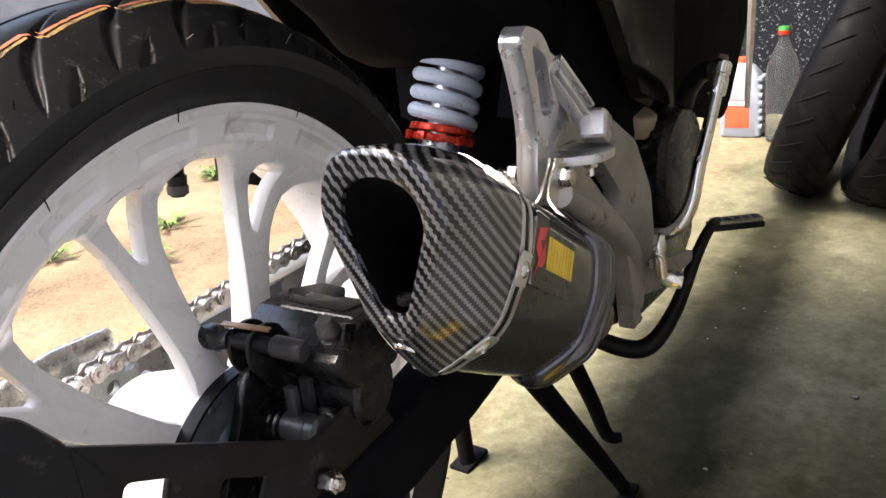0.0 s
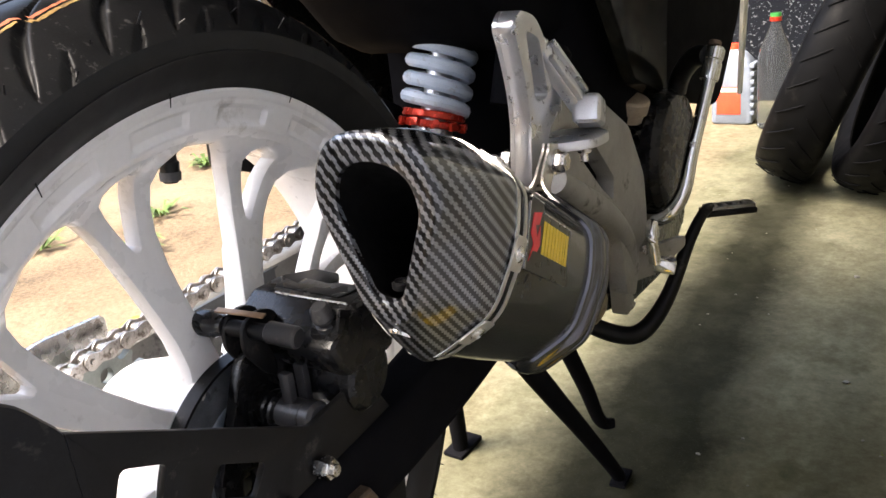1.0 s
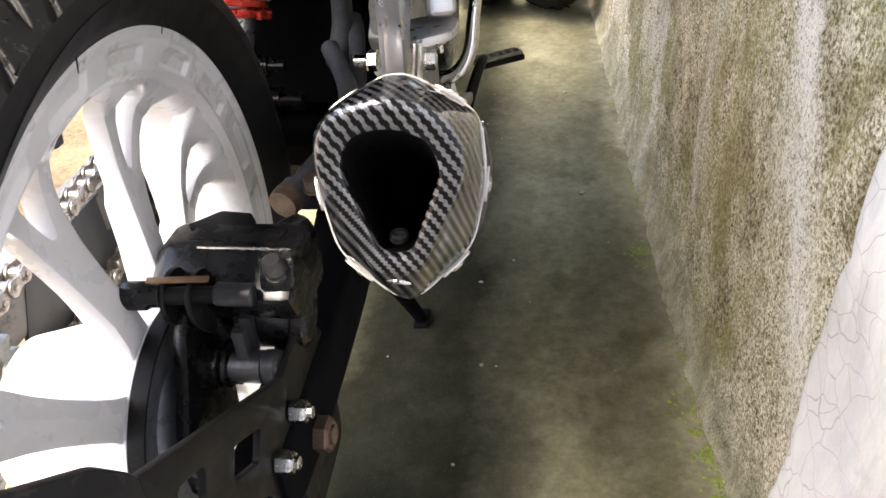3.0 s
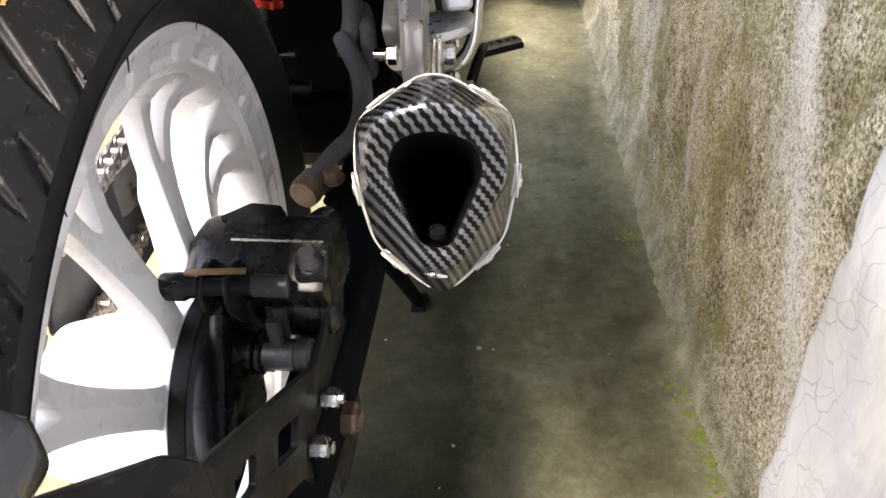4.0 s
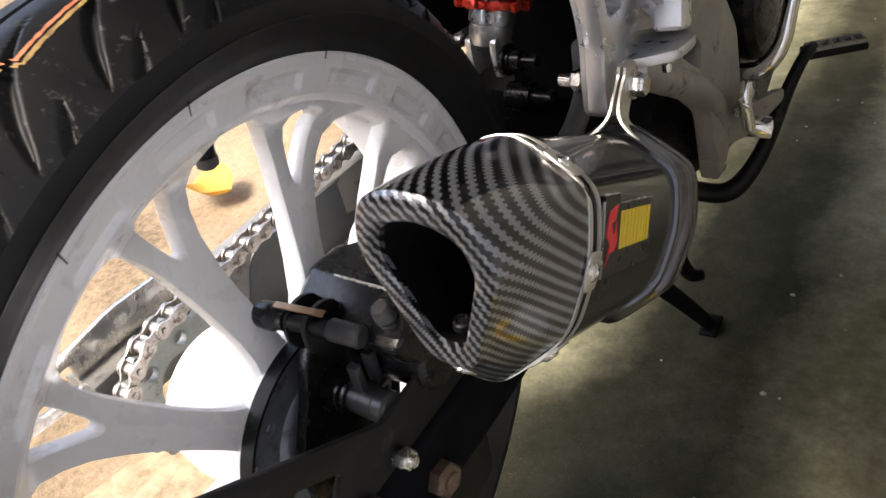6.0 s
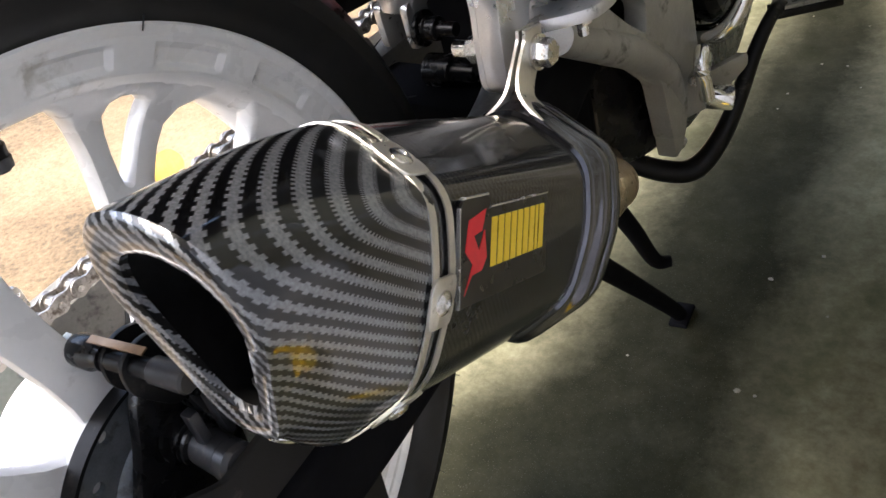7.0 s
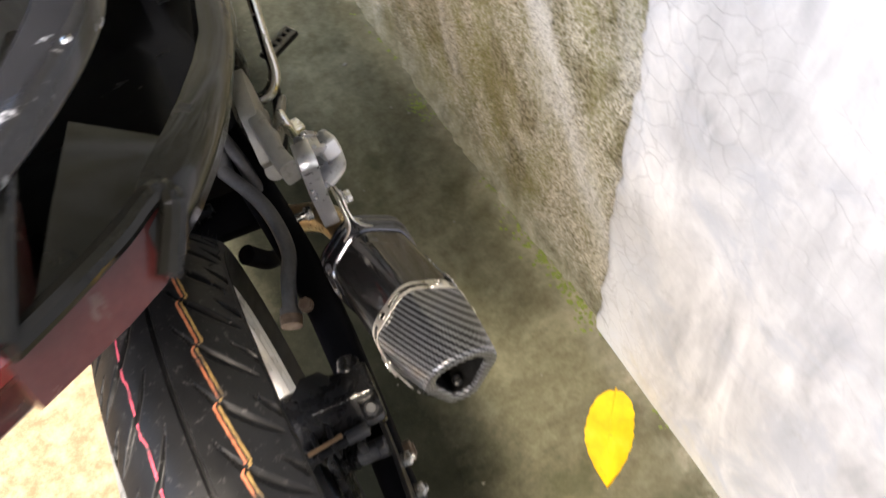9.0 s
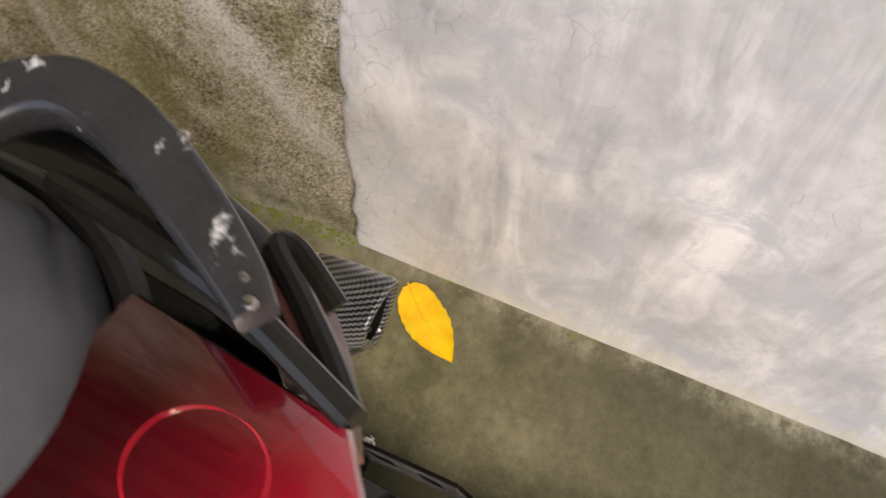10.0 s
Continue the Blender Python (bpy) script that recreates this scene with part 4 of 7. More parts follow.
plate(bm, rounded([(0.050, 0.438), (0.064, 0.438), (0.066, 0.424), (0.078, 0.412), (0.078, 0.402), (0.066, 0.402), (0.052, 0.420)], 0.003, 2), [], 0.014, lambda u, v, w: (u, 0.004 + w, v), bevel=0.002)
part("mounting_lug", bm, BLACK_CAST, caliper)
bm = bmesh.new()
plate(bm, rounded([(0.040, 0.044), (0.073, 0.032), (0.078, 0.050), (0.072, 0.059), (0.054, 0.060)], 0.0015, 2), [], 0.0035, lambda u, v, w: (u, v, 0.4618 + w - 0.04 * (u - 0.05)), bevel=0.0008)
part("pad_cover", bm, BLACK_PLASTIC, caliper, "black rubber pad cover")
bm = bmesh.new()
plate(bm, rounded([(0.046, 0.031), (0.096, 0.029), (0.099, 0.042), (0.046, 0.047)], 0.002, 2), [], 0.0020, lambda u, v, w: (u, v, 0.4630 + w), bevel=0.0005)
part("cover_base", bm, BLACK_CAST, caliper)
bm = bmesh.new()
rod(bm, (0.093, 0.046, 0.455), (0.097, 0.064, 0.450), 0.010, 20)
part("hose_boss", bm, BLACK_CAST, caliper)
# edge highlight modelled as a thin bright steel line
bm = bmesh.new()
sweep(bm, [(0.0540, 0.0232, 0.4646), (0.080, 0.0230, 0.4648), (0.1060, 0.0228, 0.4650)], 0.00085, sides=8)
part("caliper_glint", bm, STEEL, caliper, "bright steel line standing in for the highlight on the caliper's edge")
bm = bmesh.new()
lathe(bm, [(0, 0), (0, 0.0068), (0.002, 0.0078), (0.012, 0.0078), (0.015, 0.0062), (0.020, 0.0062), (0.020, 0)], (0.026, -0.011, 0.4575), (1, 0.06, -0.01), 18)
part("pin_boot", bm, BLACK_CAST, caliper, "black rubber pin boot")
bm = bmesh.new()
rod(bm, (0.044, -0.010, 0.457), (0.074, -0.006, 0.456), 0.0048, 16)
part("slide_pin", bm, BLACK_METAL, caliper)
bm = bmesh.new()
rod(bm, (0.073, -0.006, 0.4565), (0.093, -0.004, 0.4550), 0.0062, 18, 0.0012)
part("pin_sleeve", bm, GREY_PLASTIC, caliper, "scuffed dark grey slide-pin sleeve")
for x0 in (0.046, 0.060):
    bm = bmesh.new()
    plate(bm, rounded([(-0.019, 0.446), (-0.017, 0.462), (-0.002, 0.466), (0.010, 0.460), (0.008, 0.425), (-0.004, 0.425)], 0.006, 3), [], 0.0032, lambda u, v, w: (x0 + w, u + 0.003, v), bevel=0.0006)
    part("pad_backing", bm, BLACK_METAL, caliper)
bm = bmesh.new()
box(bm, (0.032, 0.004, 0.0012), pose(0.0555, -0.0070, 0.4655, 10, 2, 8), 0.0003)
part("pad_shim", bm, COPPER_SHIM, caliper, "coppery pad shim")
bm = bmesh.new()
lathe(bm, [(0, 0.0), (0, 0.0062), (0.003, 0.0062), (0.004, 0.0044), (0.006, 0.0044), (0.0065, 0.0064), (0.008, 0.0066), (0.009, 0.0060), (0.0135, 0.0056), (0.0155, 0.0040), (0.0155, 0)], (0.1018, 0.0100, 0.4570), (0.03, -0.36, 0.93), 18)
part("bleed_nipple", bm, GREY_PLASTIC, caliper, "dark capped bleed nipple")
bm = bmesh.new()
lathe(bm, [(0, 0), (0, 0.0095), (0.004, 0.0095), (0.004, 0.0078), (0.012, 0.0078), (0.012, 0.0)], (0.096, 0.066, 0.434), (0, -0.15, 1), 22)
hexhead(bm, (0.096, 0.0645, 0.445), (0.096, 0.0630, 0.454), 0.0108)
part("banjo_bolt", bm, STEEL, caliper, "bright zinc banjo bolt and hose end")
bm = bmesh.new()
plate(bm, rounded([(-0.042, 0.340), (0.020, 0.345), (0.026, 0.400), (0.020, 0.440), (0.000, 0.448), (-0.014, 0.435), (-0.024, 0.412), (-0.044, 0.378)], 0.006, 3), [rounded([(-0.030, 0.356), (-0.018, 0.356), (-0.016, 0.374), (-0.028, 0.372)], 0.004, 2)], 0.008, lambda u, v, w: (0.047 + w, u, v), bevel=0.002)
part("caliper_bracket", bm, BLACK_CAST, bike, "black caliper bracket on the axle")
bm = bmesh.new()
hexhead(bm, (0.050, 0.024, 0.393), (0.057, 0.021, 0.3955), 0.011)
part("bracket_bolt", bm, CHROME, bike, "bright bracket bolt")

# swing arm, right and left legs
bm = bmesh.new()
sec = [(1, 1), (-1, 1), (-1, -1), (1, -1)]
sec = rounded([(a * 0.75, b2 * 1.25) for a, b2 in ((1, 1), (-1, 1), (-1, -1), (1, -1))], 0.4, 3)
sweep(bm, [(0.092, -0.05, 0.355), (0.092, 0.06, 0.362), (0.088, 0.20, 0.385), (0.066, 0.36, 0.415), (0.050, 0.46, 0.43)], [0.020, 0.022, 0.024, 0.025, 0.025], smooth=True, section=sec)
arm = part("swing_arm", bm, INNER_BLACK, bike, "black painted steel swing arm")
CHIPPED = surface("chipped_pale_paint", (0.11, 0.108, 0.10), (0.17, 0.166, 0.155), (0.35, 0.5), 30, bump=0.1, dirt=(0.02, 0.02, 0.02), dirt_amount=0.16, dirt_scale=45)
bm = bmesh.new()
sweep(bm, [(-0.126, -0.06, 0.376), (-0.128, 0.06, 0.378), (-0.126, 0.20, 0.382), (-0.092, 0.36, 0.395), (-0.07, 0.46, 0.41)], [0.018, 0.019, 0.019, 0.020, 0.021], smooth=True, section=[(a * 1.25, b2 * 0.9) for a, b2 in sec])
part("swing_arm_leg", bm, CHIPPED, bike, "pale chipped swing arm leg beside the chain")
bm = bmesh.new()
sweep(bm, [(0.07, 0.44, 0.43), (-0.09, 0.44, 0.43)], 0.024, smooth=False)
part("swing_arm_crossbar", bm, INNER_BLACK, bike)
# dark filler added so bright ground does not show between the legs
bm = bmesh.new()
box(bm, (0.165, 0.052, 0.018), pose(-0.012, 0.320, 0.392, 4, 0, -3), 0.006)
part("arm_gap_filler", bm, INNER_BLACK, bike, "black filler added between the swing arm legs to hide bright ground")

# plate-holder bracket: a slotted side sheet that turns in behind the wheel
bm = bmesh.new()
outline = rounded([(0.050, 0.300), (0.058, 0.372), (0.030, 0.418), (-0.018, 0.412), (-0.146, 0.484), (-0.146, 0.428), (-0.105, 0.402), (-0.060, 0.372), (-0.030, 0.320), (0.0, 0.292)], [0.008, 0.02, 0.012, 0.004, 0.001, 0.001, 0.01, 0.01, 0.01, 0.008], 3)
slot1 = rounded([(-0.128, 0.456), (-0.106, 0.445), (-0.113, 0.430), (-0.135, 0.440)], 0.004, 3)
slot2 = rounded([(-0.080, 0.428), (-0.053, 0.412), (-0.063, 0.398), (-0.089, 0.414)], 0.003, 3)
plate(bm, outline, [slot1, slot2], 0.004, lambda u, v, w: (0.100 + w + 0.00 * u, u, v), bevel=0.0008)
side_sheet = part("plate_bracket", bm, BLACK_METAL, bike, "black steel plate-holder bracket with slots")
bm = bmesh.new()
lipped = [(0, 0.0), (0.014, 0.010), (0.085, 0.016), (0.150, 0.016), (0.150, -0.040), (0.080, -0.044), (0.014, -0.052), (0, -0.056)]
slot3 = rounded([(0.030, -0.004), (0.094, -0.004), (0.104, -0.026), (0.040, -0.030)], 0.006, 3)
BEND = Vector((0.104, -0.146, 0.484))
TURN_DIR = Vector((-0.35, -0.82, 0.45)).normalized()
TURN_N = TURN_DIR.cross(Vector((0, 0, 1))).normalized()
plate(bm, rounded(lipped, 0.003, 2), [slot3], 0.004, lambda u, v, w: BEND + TURN_DIR * u + Vector((0, 0, 1)) * v + TURN_N * w, bevel=0.0008)
part("bracket_cross_sheet", bm, BLACK_METAL, bike, "slotted black sheet behind the wheel")
for name, p, flats, m_, label in (("bracket_nut", (0.104, -0.018, 0.388), 0.0115, STEEL, "bright zinc nut"), ("bracket_nut", (0.104, -0.047, 0.381), 0.0115, STEEL, "bright zinc nut")):
    bm = bmesh.new()
    hexhead(bm, p, (p[0] + 0.010, p[1], p[2]), flats)
    rod(bm, (p[0] + 0.009, p[1], p[2]), (p[0] + 0.013, p[1], p[2]), 0.0036, 10)
    part(name, bm, m_, side_sheet, label)
bm = bmesh.new()
hexhead(bm, (0.104, 0.002, 0.350), (0.1165, 0.002, 0.350), 0.0195, 0.0125)
rod(bm, (0.115, 0.002, 0.350), (0.1185, 0.002, 0.350), 0.006, 14)
part("axle_nut", bm, RUST, side_sheet, "rusty brown axle nut")
bm = bmesh.new()
rod(bm, (0.098, -0.030, 0.335), (0.106, -0.034, 0.322), 0.008, 14)
rod(bm, (0.098, -0.028, 0.34), (0.098, -0.028, 0.37), 0.006, 12)
part("bracket_post", bm, BLACK_CAST, side_sheet)

POD = surface("glossy_dark_pod", (0.020, 0.021, 0.025), (0.032, 0.033, 0.038), (0.14, 0.26), 30, grain=500, bump=0.05, depth=0.0002, coat=0.5, dirt=(0.10, 0.095, 0.085), dirt_amount=0.06)
# small black rear indicator on the bracket's end, and the tyre hugger
bm = bmesh.new()
rings = []
for sx, w, h in ((0.0, 0.007, 0.007), (0.010, 0.012, 0.011), (0.034, 0.0135, 0.013), (0.047, 0.0135, 0.013), (0.048, 0.0125, 0.012), (0.050, 0.0125, 0.012), (0.057, 0.0105, 0.0095), (0.060, 0.006, 0.005)):
    c = Vector((0.052, -0.236, 0.573)) + Vector((1, 0.16, 0.06)) * sx
    rings.append([c + Vector((0, w * a, h * b2)) for a, b2 in rounded([(1, 1), (-1, 1), (-1, -1), (1, -1)], 0.4, 3)])
loft(bm, rings)
indicator = part("indicator", bm, POD, bike, "dark grey rear indicator pod")
bm = bmesh.new()
sweep(bm, [(0.056, -0.236, 0.564), (0.040, -0.225, 0.55), (0.030, -0.212, 0.52), (0.030, -0.205, 0.492)], 0.0075, sides=12)
part("indicator_stem", bm, BLACK_PLASTIC, indicator)
bm = bmesh.new()
rings = []
for k in range(15):
    t = radians(122 + 44 * k / 14)
    r = 0.2905
    w = 0.060 * min(1, 0.45 + k / 5)
    ring = [wheel_point(w * (-1 + a / 6), r + 0.006 - 0.020 * abs(-1 + a / 6) ** 3, t) for a in range(13)]
    ring += [wheel_point(w * (-1 + a / 6) * 0.95, r + 0.003 - 0.020 * abs(-1 + a / 6) ** 3, t) for a in range(12, -1, -1)]
    rings.append(ring)
loft(bm, rings)
part("tyre_hugger", bm, GREY_PLASTIC, bike, "dark grey plastic tyre hugger behind the wheel", angle=50)

# ---- silencer ----
FWD = Vector((-0.115, 0.865, -0.487)).normalized()
AFT = -FWD
SIDE = FWD.cross(Vector((0, 0, 1))).normalized()
RISE = SIDE.cross(FWD).normalized()
M0 = Vector((0.1705, 0.021, 0.5065))     # centre of the rear clamp


def can(r, u, a):
    """r to the right, u up, a aft of the rear clamp."""
    return M0 + SIDE * r + RISE * u + AFT * a


HEX = [(0.0, 0.0555), (0.0385, 0.0315), (0.0405, 0.002), (0.0322, -0.031), (0.0, -0.0595), (-0.0322, -0.031), (-0.0405, 0.002), (-0.0385, 0.0315)]


def hex_ring(scale=1.0, grow=0.0, radius=0.016, steps=5):
    pts = []
    for x, y in HEX:
        l = math.hypot(x, y)
        pts.append((x * (scale + grow / l), y * (scale + grow / l)))
    rr = [radius, 0.010, 0.012, 0.010, radius, 0.010, 0.012, 0.010]
    return rounded(pts, rr, steps)


bm = bmesh.new()
rings = []
for a, s in ((-0.150, 0.985), (-0.06, 0.992), (0.0, 0.985)):
    rings.append([can(x, y, a) for x, y in hex_ring(s)])
loft(bm, rings, caps=False)
silencer = part("silencer", bm, CARBON, bike, "glossy black carbon hexagonal silencer with a bold twill end cap", angle=25)

# end cap: lofted from the clamp's hexagon to a slanted egg-shaped mouth, rolled in and hollow
LIPN = 96


def resample(loop, n):
    pts = [Vector((x, y)) for x, y in loop]
    best = max(range(len(pts)), key=lambda i: pts[i].y - abs(pts[i].x) * 0.01)
    pts = pts[best:] + pts[:best]
    out = []
    for k in range(n):
        ang = math.pi / 2 - 2 * math.pi * k / n
        d = Vector((math.cos(ang), math.sin(ang)))
        hit = 0
        for i in range(len(pts)):
            p, q = pts[i], pts[(i + 1) % len(pts)]
            e = q - p
            den = d.x * e.y - d.y * e.x
            if abs(den) < 1e-12:
                continue
            tt = (p.x * e.y - p.y * e.x) / den
            ss = (p.x * d.y - p.y * d.x) / den
            if tt > 0 and -1e-6 <= ss <= 1 + 1e-6:
                hit = max(hit, tt)
        out.append(tuple(d * hit))
    return out


BASE = resample(rounded([(x * 1.008, y * 1.008) for x, y in HEX], [0.014, 0.006, 0.008, 0.006, 0.010, 0.006, 0.008, 0.006], 5), LIPN)
EGG_OUT = resample(rounded([(0.0, 0.0468), (0.0240, 0.0395), (0.0328, 0.0150), (0.0105, -0.0442), (-0.0105, -0.0442), (-0.0328, 0.0150), (-0.0240, 0.0395)], [0.016, 0.014, 0.014, 0.012, 0.012, 0.014, 0.014], 5), LIPN)
EGG_IN = resample(rounded([(0.0, 0.0325), (0.0160, 0.0275), (0.0212, 0.0125), (0.0066, -0.0320), (-0.0066, -0.0320), (-0.0212, 0.0125), (-0.0160, 0.0275)], 0.009, 5), LIPN)
LIP_C = Vector((0.1778, -0.0310, 0.5312))
LIP_U = Vector((0.06, -0.07, 0.993)).normalized()
LIP_R = Vector((0.996, 0.035, -0.05)).normalized()
LIP_N = LIP_R.cross(LIP_U).normalized()


def lip(x, y, out):
    return LIP_C + LIP_R * x + LIP_U * y + LIP_N * out


bm = bmesh.new()
rings = []
for s in (0.0, 0.06, 0.15, 0.3, 0.45, 0.6, 0.75, 0.9, 1.0):
    ring = []
    for (bx, by), (ex, ey) in zip(BASE, EGG_OUT):
        p, q = can(bx, by, 0.0), lip(ex, ey, 0.0)
        w = p.lerp(q, 0.5) * 0.45 + (p + AFT * max(0.0, (q - p).dot(AFT)) * 0.55) * 0.55
        ring.append((1 - s) ** 2 * p + 2 * s * (1 - s) * w + s * s * q)
    rings.append(ring)
for k, out in ((0.985, 0.0014), (0.955, 0.0024), (0.91, 0.0027)):
    rings.append([lip(x * k, y * k, out) for x, y in EGG_OUT])
rings.append([lip(x * 1.10, y * 1.08, 0.0020) for x, y in EGG_IN])
rings.append([lip(x * 1.02, y * 1.02, 0.0010) for x, y in EGG_IN])
rings.append([lip(x, y, -0.0015) for x, y in EGG_IN])
loft(bm, rings, caps=False)
part("end_cap", bm, CARBON_DIP, silencer, "bold black and grey twill carbon end cap", angle=30)
bm = bmesh.new()
lathe(bm, [(-0.004, 0.0062), (0.0, 0.0066), (0.0012, 0.0058), (0.0012, 0.0046), (-0.0006, 0.0040), (-0.0006, 0.0)], (0.1738, -0.0215, 0.4790), (0, -0.62, -0.78), 20)
part("cap_plug", bm, CHROME, silencer, "small bright plug under the mouth")
DARK_BORE = surface("sooty_bore", (0.003, 0.003, 0.003), (0.006, 0.006, 0.006), (0.75, 0.9), 60, bump=0.2, shine=0.1)
bm = bmesh.new()
rings = [[lip(x * k, y * k, -0.0015) + FWD * o - RISE * o * 0.05 for x, y in EGG_IN] for k, o in ((1.0, 0.0), (0.98, 0.010), (0.94, 0.024), (0.88, 0.045), (0.80, 0.080), (0.74, 0.13))]
rings.append([lip(x * 0.02, y * 0.02, -0.0015) + FWD * 0.132 for x, y in EGG_IN])
loft(bm, rings, caps=False)
part("outlet_bore", bm, DARK_BORE, silencer, "sooty black outlet bore")
bm = bmesh.new()
lathe(bm, [(0, 0), (0, 0.0042), (0.003, 0.0042), (0.0035, 0.003), (0.0025, 0.0028), (0.0015, 0.0)], lip(0.000, -0.0310, -0.010), LIP_U, 14)
part("baffle_screw", bm, BLACK_CAST, silencer, "black screw in the outlet")


# riveted end clamp: two thin steel bands joined by rivet bridges
def band(a0, a1, grow, thick, ring=hex_ring):
    bm = bmesh.new()
    outer_r, inner_r = ring(1.0, grow + thick), ring(1.0, grow)
    loft(bm, [[can(x, y, a0) for x, y in inner_r], [can(x, y, a0) for x, y in outer_r], [can(x, y, a1) for x, y in outer_r], [can(x, y, a1) for x, y in inner_r]], caps=False)
    return bm


part("clamp_band", band(-0.0002, 0.0034, 0.0003, 0.0007), SATIN, silencer, "thin bright clamp band")
part("clamp_band", band(-0.0104, -0.0068, 0.0003, 0.0007), SATIN, silencer, "thin bright clamp band")
base_loop = hex_ring(1.0, 0.0005)


def hex_at(frac):
    """Place and outward direction on the clamp at a fraction of its length, clockwise from the top."""
    pts = [Vector(p) for p in resample(base_loop, 240)]
    lens = [0.0]
    for i in range(240):
        lens.append(lens[-1] + (pts[(i + 1) % 240] - pts[i]).length)
    goal = (frac % 1.0) * lens[-1]
    for i in range(240):
        if lens[i + 1] >= goal:
            p = pts[i].lerp(pts[(i + 1) % 240], (goal - lens[i]) / (lens[i + 1] - lens[i]))
            e = (pts[(i + 1) % 240] - pts[i]).normalized()
            return p, Vector((-e.y, e.x)) * -1 if Vector((-e.y, e.x)).dot(p) < 0 else Vector((-e.y, e.x))
    return pts[0], Vector((0, 1))


for k in range(6):
    frac = (0.095, 0.262, 0.405, 0.595, 0.738, 0.905)[k]
    p, o = hex_at(frac)
    e = Vector((o.y, -o.x))
    O3, E3 = SIDE * o.x + RISE * o.y, SIDE * e.x + RISE * e.y
    C3 = can(p.x, p.y, -0.002)
    bm = bmesh.new()
    w_, l_ = 0.0075, 0.0085
    sheet = rounded([(-w_, l_ * 0.55), (-w_, -l_ * 0.55), (-w_ * 0.85, -l_), (w_ * 0.85, -l_), (w_, -l_ * 0.55), (w_, l_ * 0.55), (w_ * 0.85, l_), (-w_ * 0.85, l_)], 0.002, 2)
    plate(bm, sheet, [], 0.0012, lambda u, v, w: C3 + AFT * u + E3 * v + O3 * (0.0004 + w), bevel=0.0003)
    bridge = part("clamp_bridge", bm, SATIN, silencer, "bright steel rivet bridge of the clamp")
    bm = bmesh.new()
    lathe(bm, [(0, 0.0042), (0.0008, 0.0042), (0.0017, 0.0030), (0.0019, 0.0016), (0.0010, 0.0013), (0.0010, 0)], C3 + O3 * 0.0014, O3, 16)
    part("rivet", bm, STEEL, silencer, "round pop rivet")

# front strap: a heavy rolled band, its two ears, end cone and header pipe
DARK_BAND = surface("dark_polished_strap", (0.11, 0.115, 0.135), (0.17, 0.175, 0.205), (0.08, 0.18), 40, metal=0.95, grain=600, bump=0.02)
bm = bmesh.new()
prof_b = [(-0.166, -0.004), (-0.166, 0.0030), (-0.1635, 0.0052), (-0.160, 0.0056), (-0.157, 0.0046), (-0.1555, 0.0026), (-0.154, 0.0046), (-0.150, 0.0058), (-0.145, 0.0056), (-0.1415, 0.0040), (-0.140, 0.0020), (-0.134, 0.0012), (-0.133, -0.001)]
loft(bm, [[can(x, y, a) for x, y in hex_ring(1.0, g_)] for a, g_ in prof_b], caps=False)
strap = part("front_strap", bm, DARK_BAND, silencer, "dark polished steel strap round the silencer", angle=50)
HANG = Vector((0.1475, 0.1960, 0.4985))
for s in (-1, 1):
    bm = bmesh.new()
    root = can(s * 0.015, 0.0475, -0.148)
    mid_p = can(s * 0.0040, 0.0575, -0.148)
    sec = [(a * 1.0, b2 * 0.11) for a, b2 in rounded([(1, 1), (-1, 1), (-1, -1), (1, -1)], 0.3, 2)]
    sweep(bm, [root, mid_p, can(s * 0.0018, 0.067, -0.150), HANG + Vector((s * 0.0018 + 0.001, -0.002, 0.004)), HANG + Vector((s * 0.0018 + 0.001, 0.001, 0.012))], 0.0095, section=sec, up=SIDE, steps=4)
    part("strap_ear", bm, SATIN, silencer, "bent bright ear of the strap")
bm = bmesh.new()
loft(bm, [[can(x * k, y * k - d, a) for x, y in hex_ring(1.0)] for k, d, a in ((1.0, 0, -0.165), (1.02, 0.0, -0.170), (0.97, 0.0, -0.176), (0.80, 0.004, -0.184), (0.60, 0.008, -0.190), (0.44, 0.010, -0.194))])
part("front_cone", bm, BLACK_METAL, silencer, "black front end cap")
PIPE = surface("heat_tinted_pipe", (0.34, 0.24, 0.13), (0.52, 0.42, 0.28), (0.24, 0.42), 50, metal=0.9, grain=600, bump=0.1, depth=0.0002, dirt=(0.16, 0.10, 0.06), dirt_amount=0.3, dirt_scale=60)
bm = bmesh.new()
c0 = can(0.002, -0.008, -0.190)
sweep(bm, [c0, c0 + FWD * 0.035, Vector((0.132, 0.275, 0.365)), Vector((0.112, 0.315, 0.335)), Vector((0.070, 0.37, 0.295)), Vector((0.01, 0.52, 0.245)), Vector((-0.04, 0.80, 0.215))], 0.0175, sides=20)
part("header_pipe", bm, PIPE, bike, "straw-brown heat-tinted exhaust pipe")
bm = bmesh.new()
lathe(bm, [(0, 0.018), (0, 0.0215), (0.004, 0.0225), (0.012, 0.0225), (0.016, 0.0215), (0.016, 0.018)], c0 + FWD * 0.016, FWD, 28)
box(bm, (0.012, 0.016, 0.010), Matrix.Translation(c0 + FWD * 0.024 + Vector((0.0, 0.0, 0.026))), 0.0015)
clampp = part("pipe_clamp", bm, ZINC, bike, "yellowed zinc pipe clamp with a bolt")
bm = bmesh.new()
hexhead(bm, c0 + FWD * 0.024 + Vector((-0.004, 0, 0.027)), c0 + FWD * 0.024 + Vector((-0.016, -0.004, 0.029)), 0.010)
part("clamp_bolt", bm, ZINC, clampp)

# badge on the right flank: black plate, silver edge, plain red figure and yellow bars
B0 = Vector((0.2056, 0.0502, 0.5206))        # upper rear corner
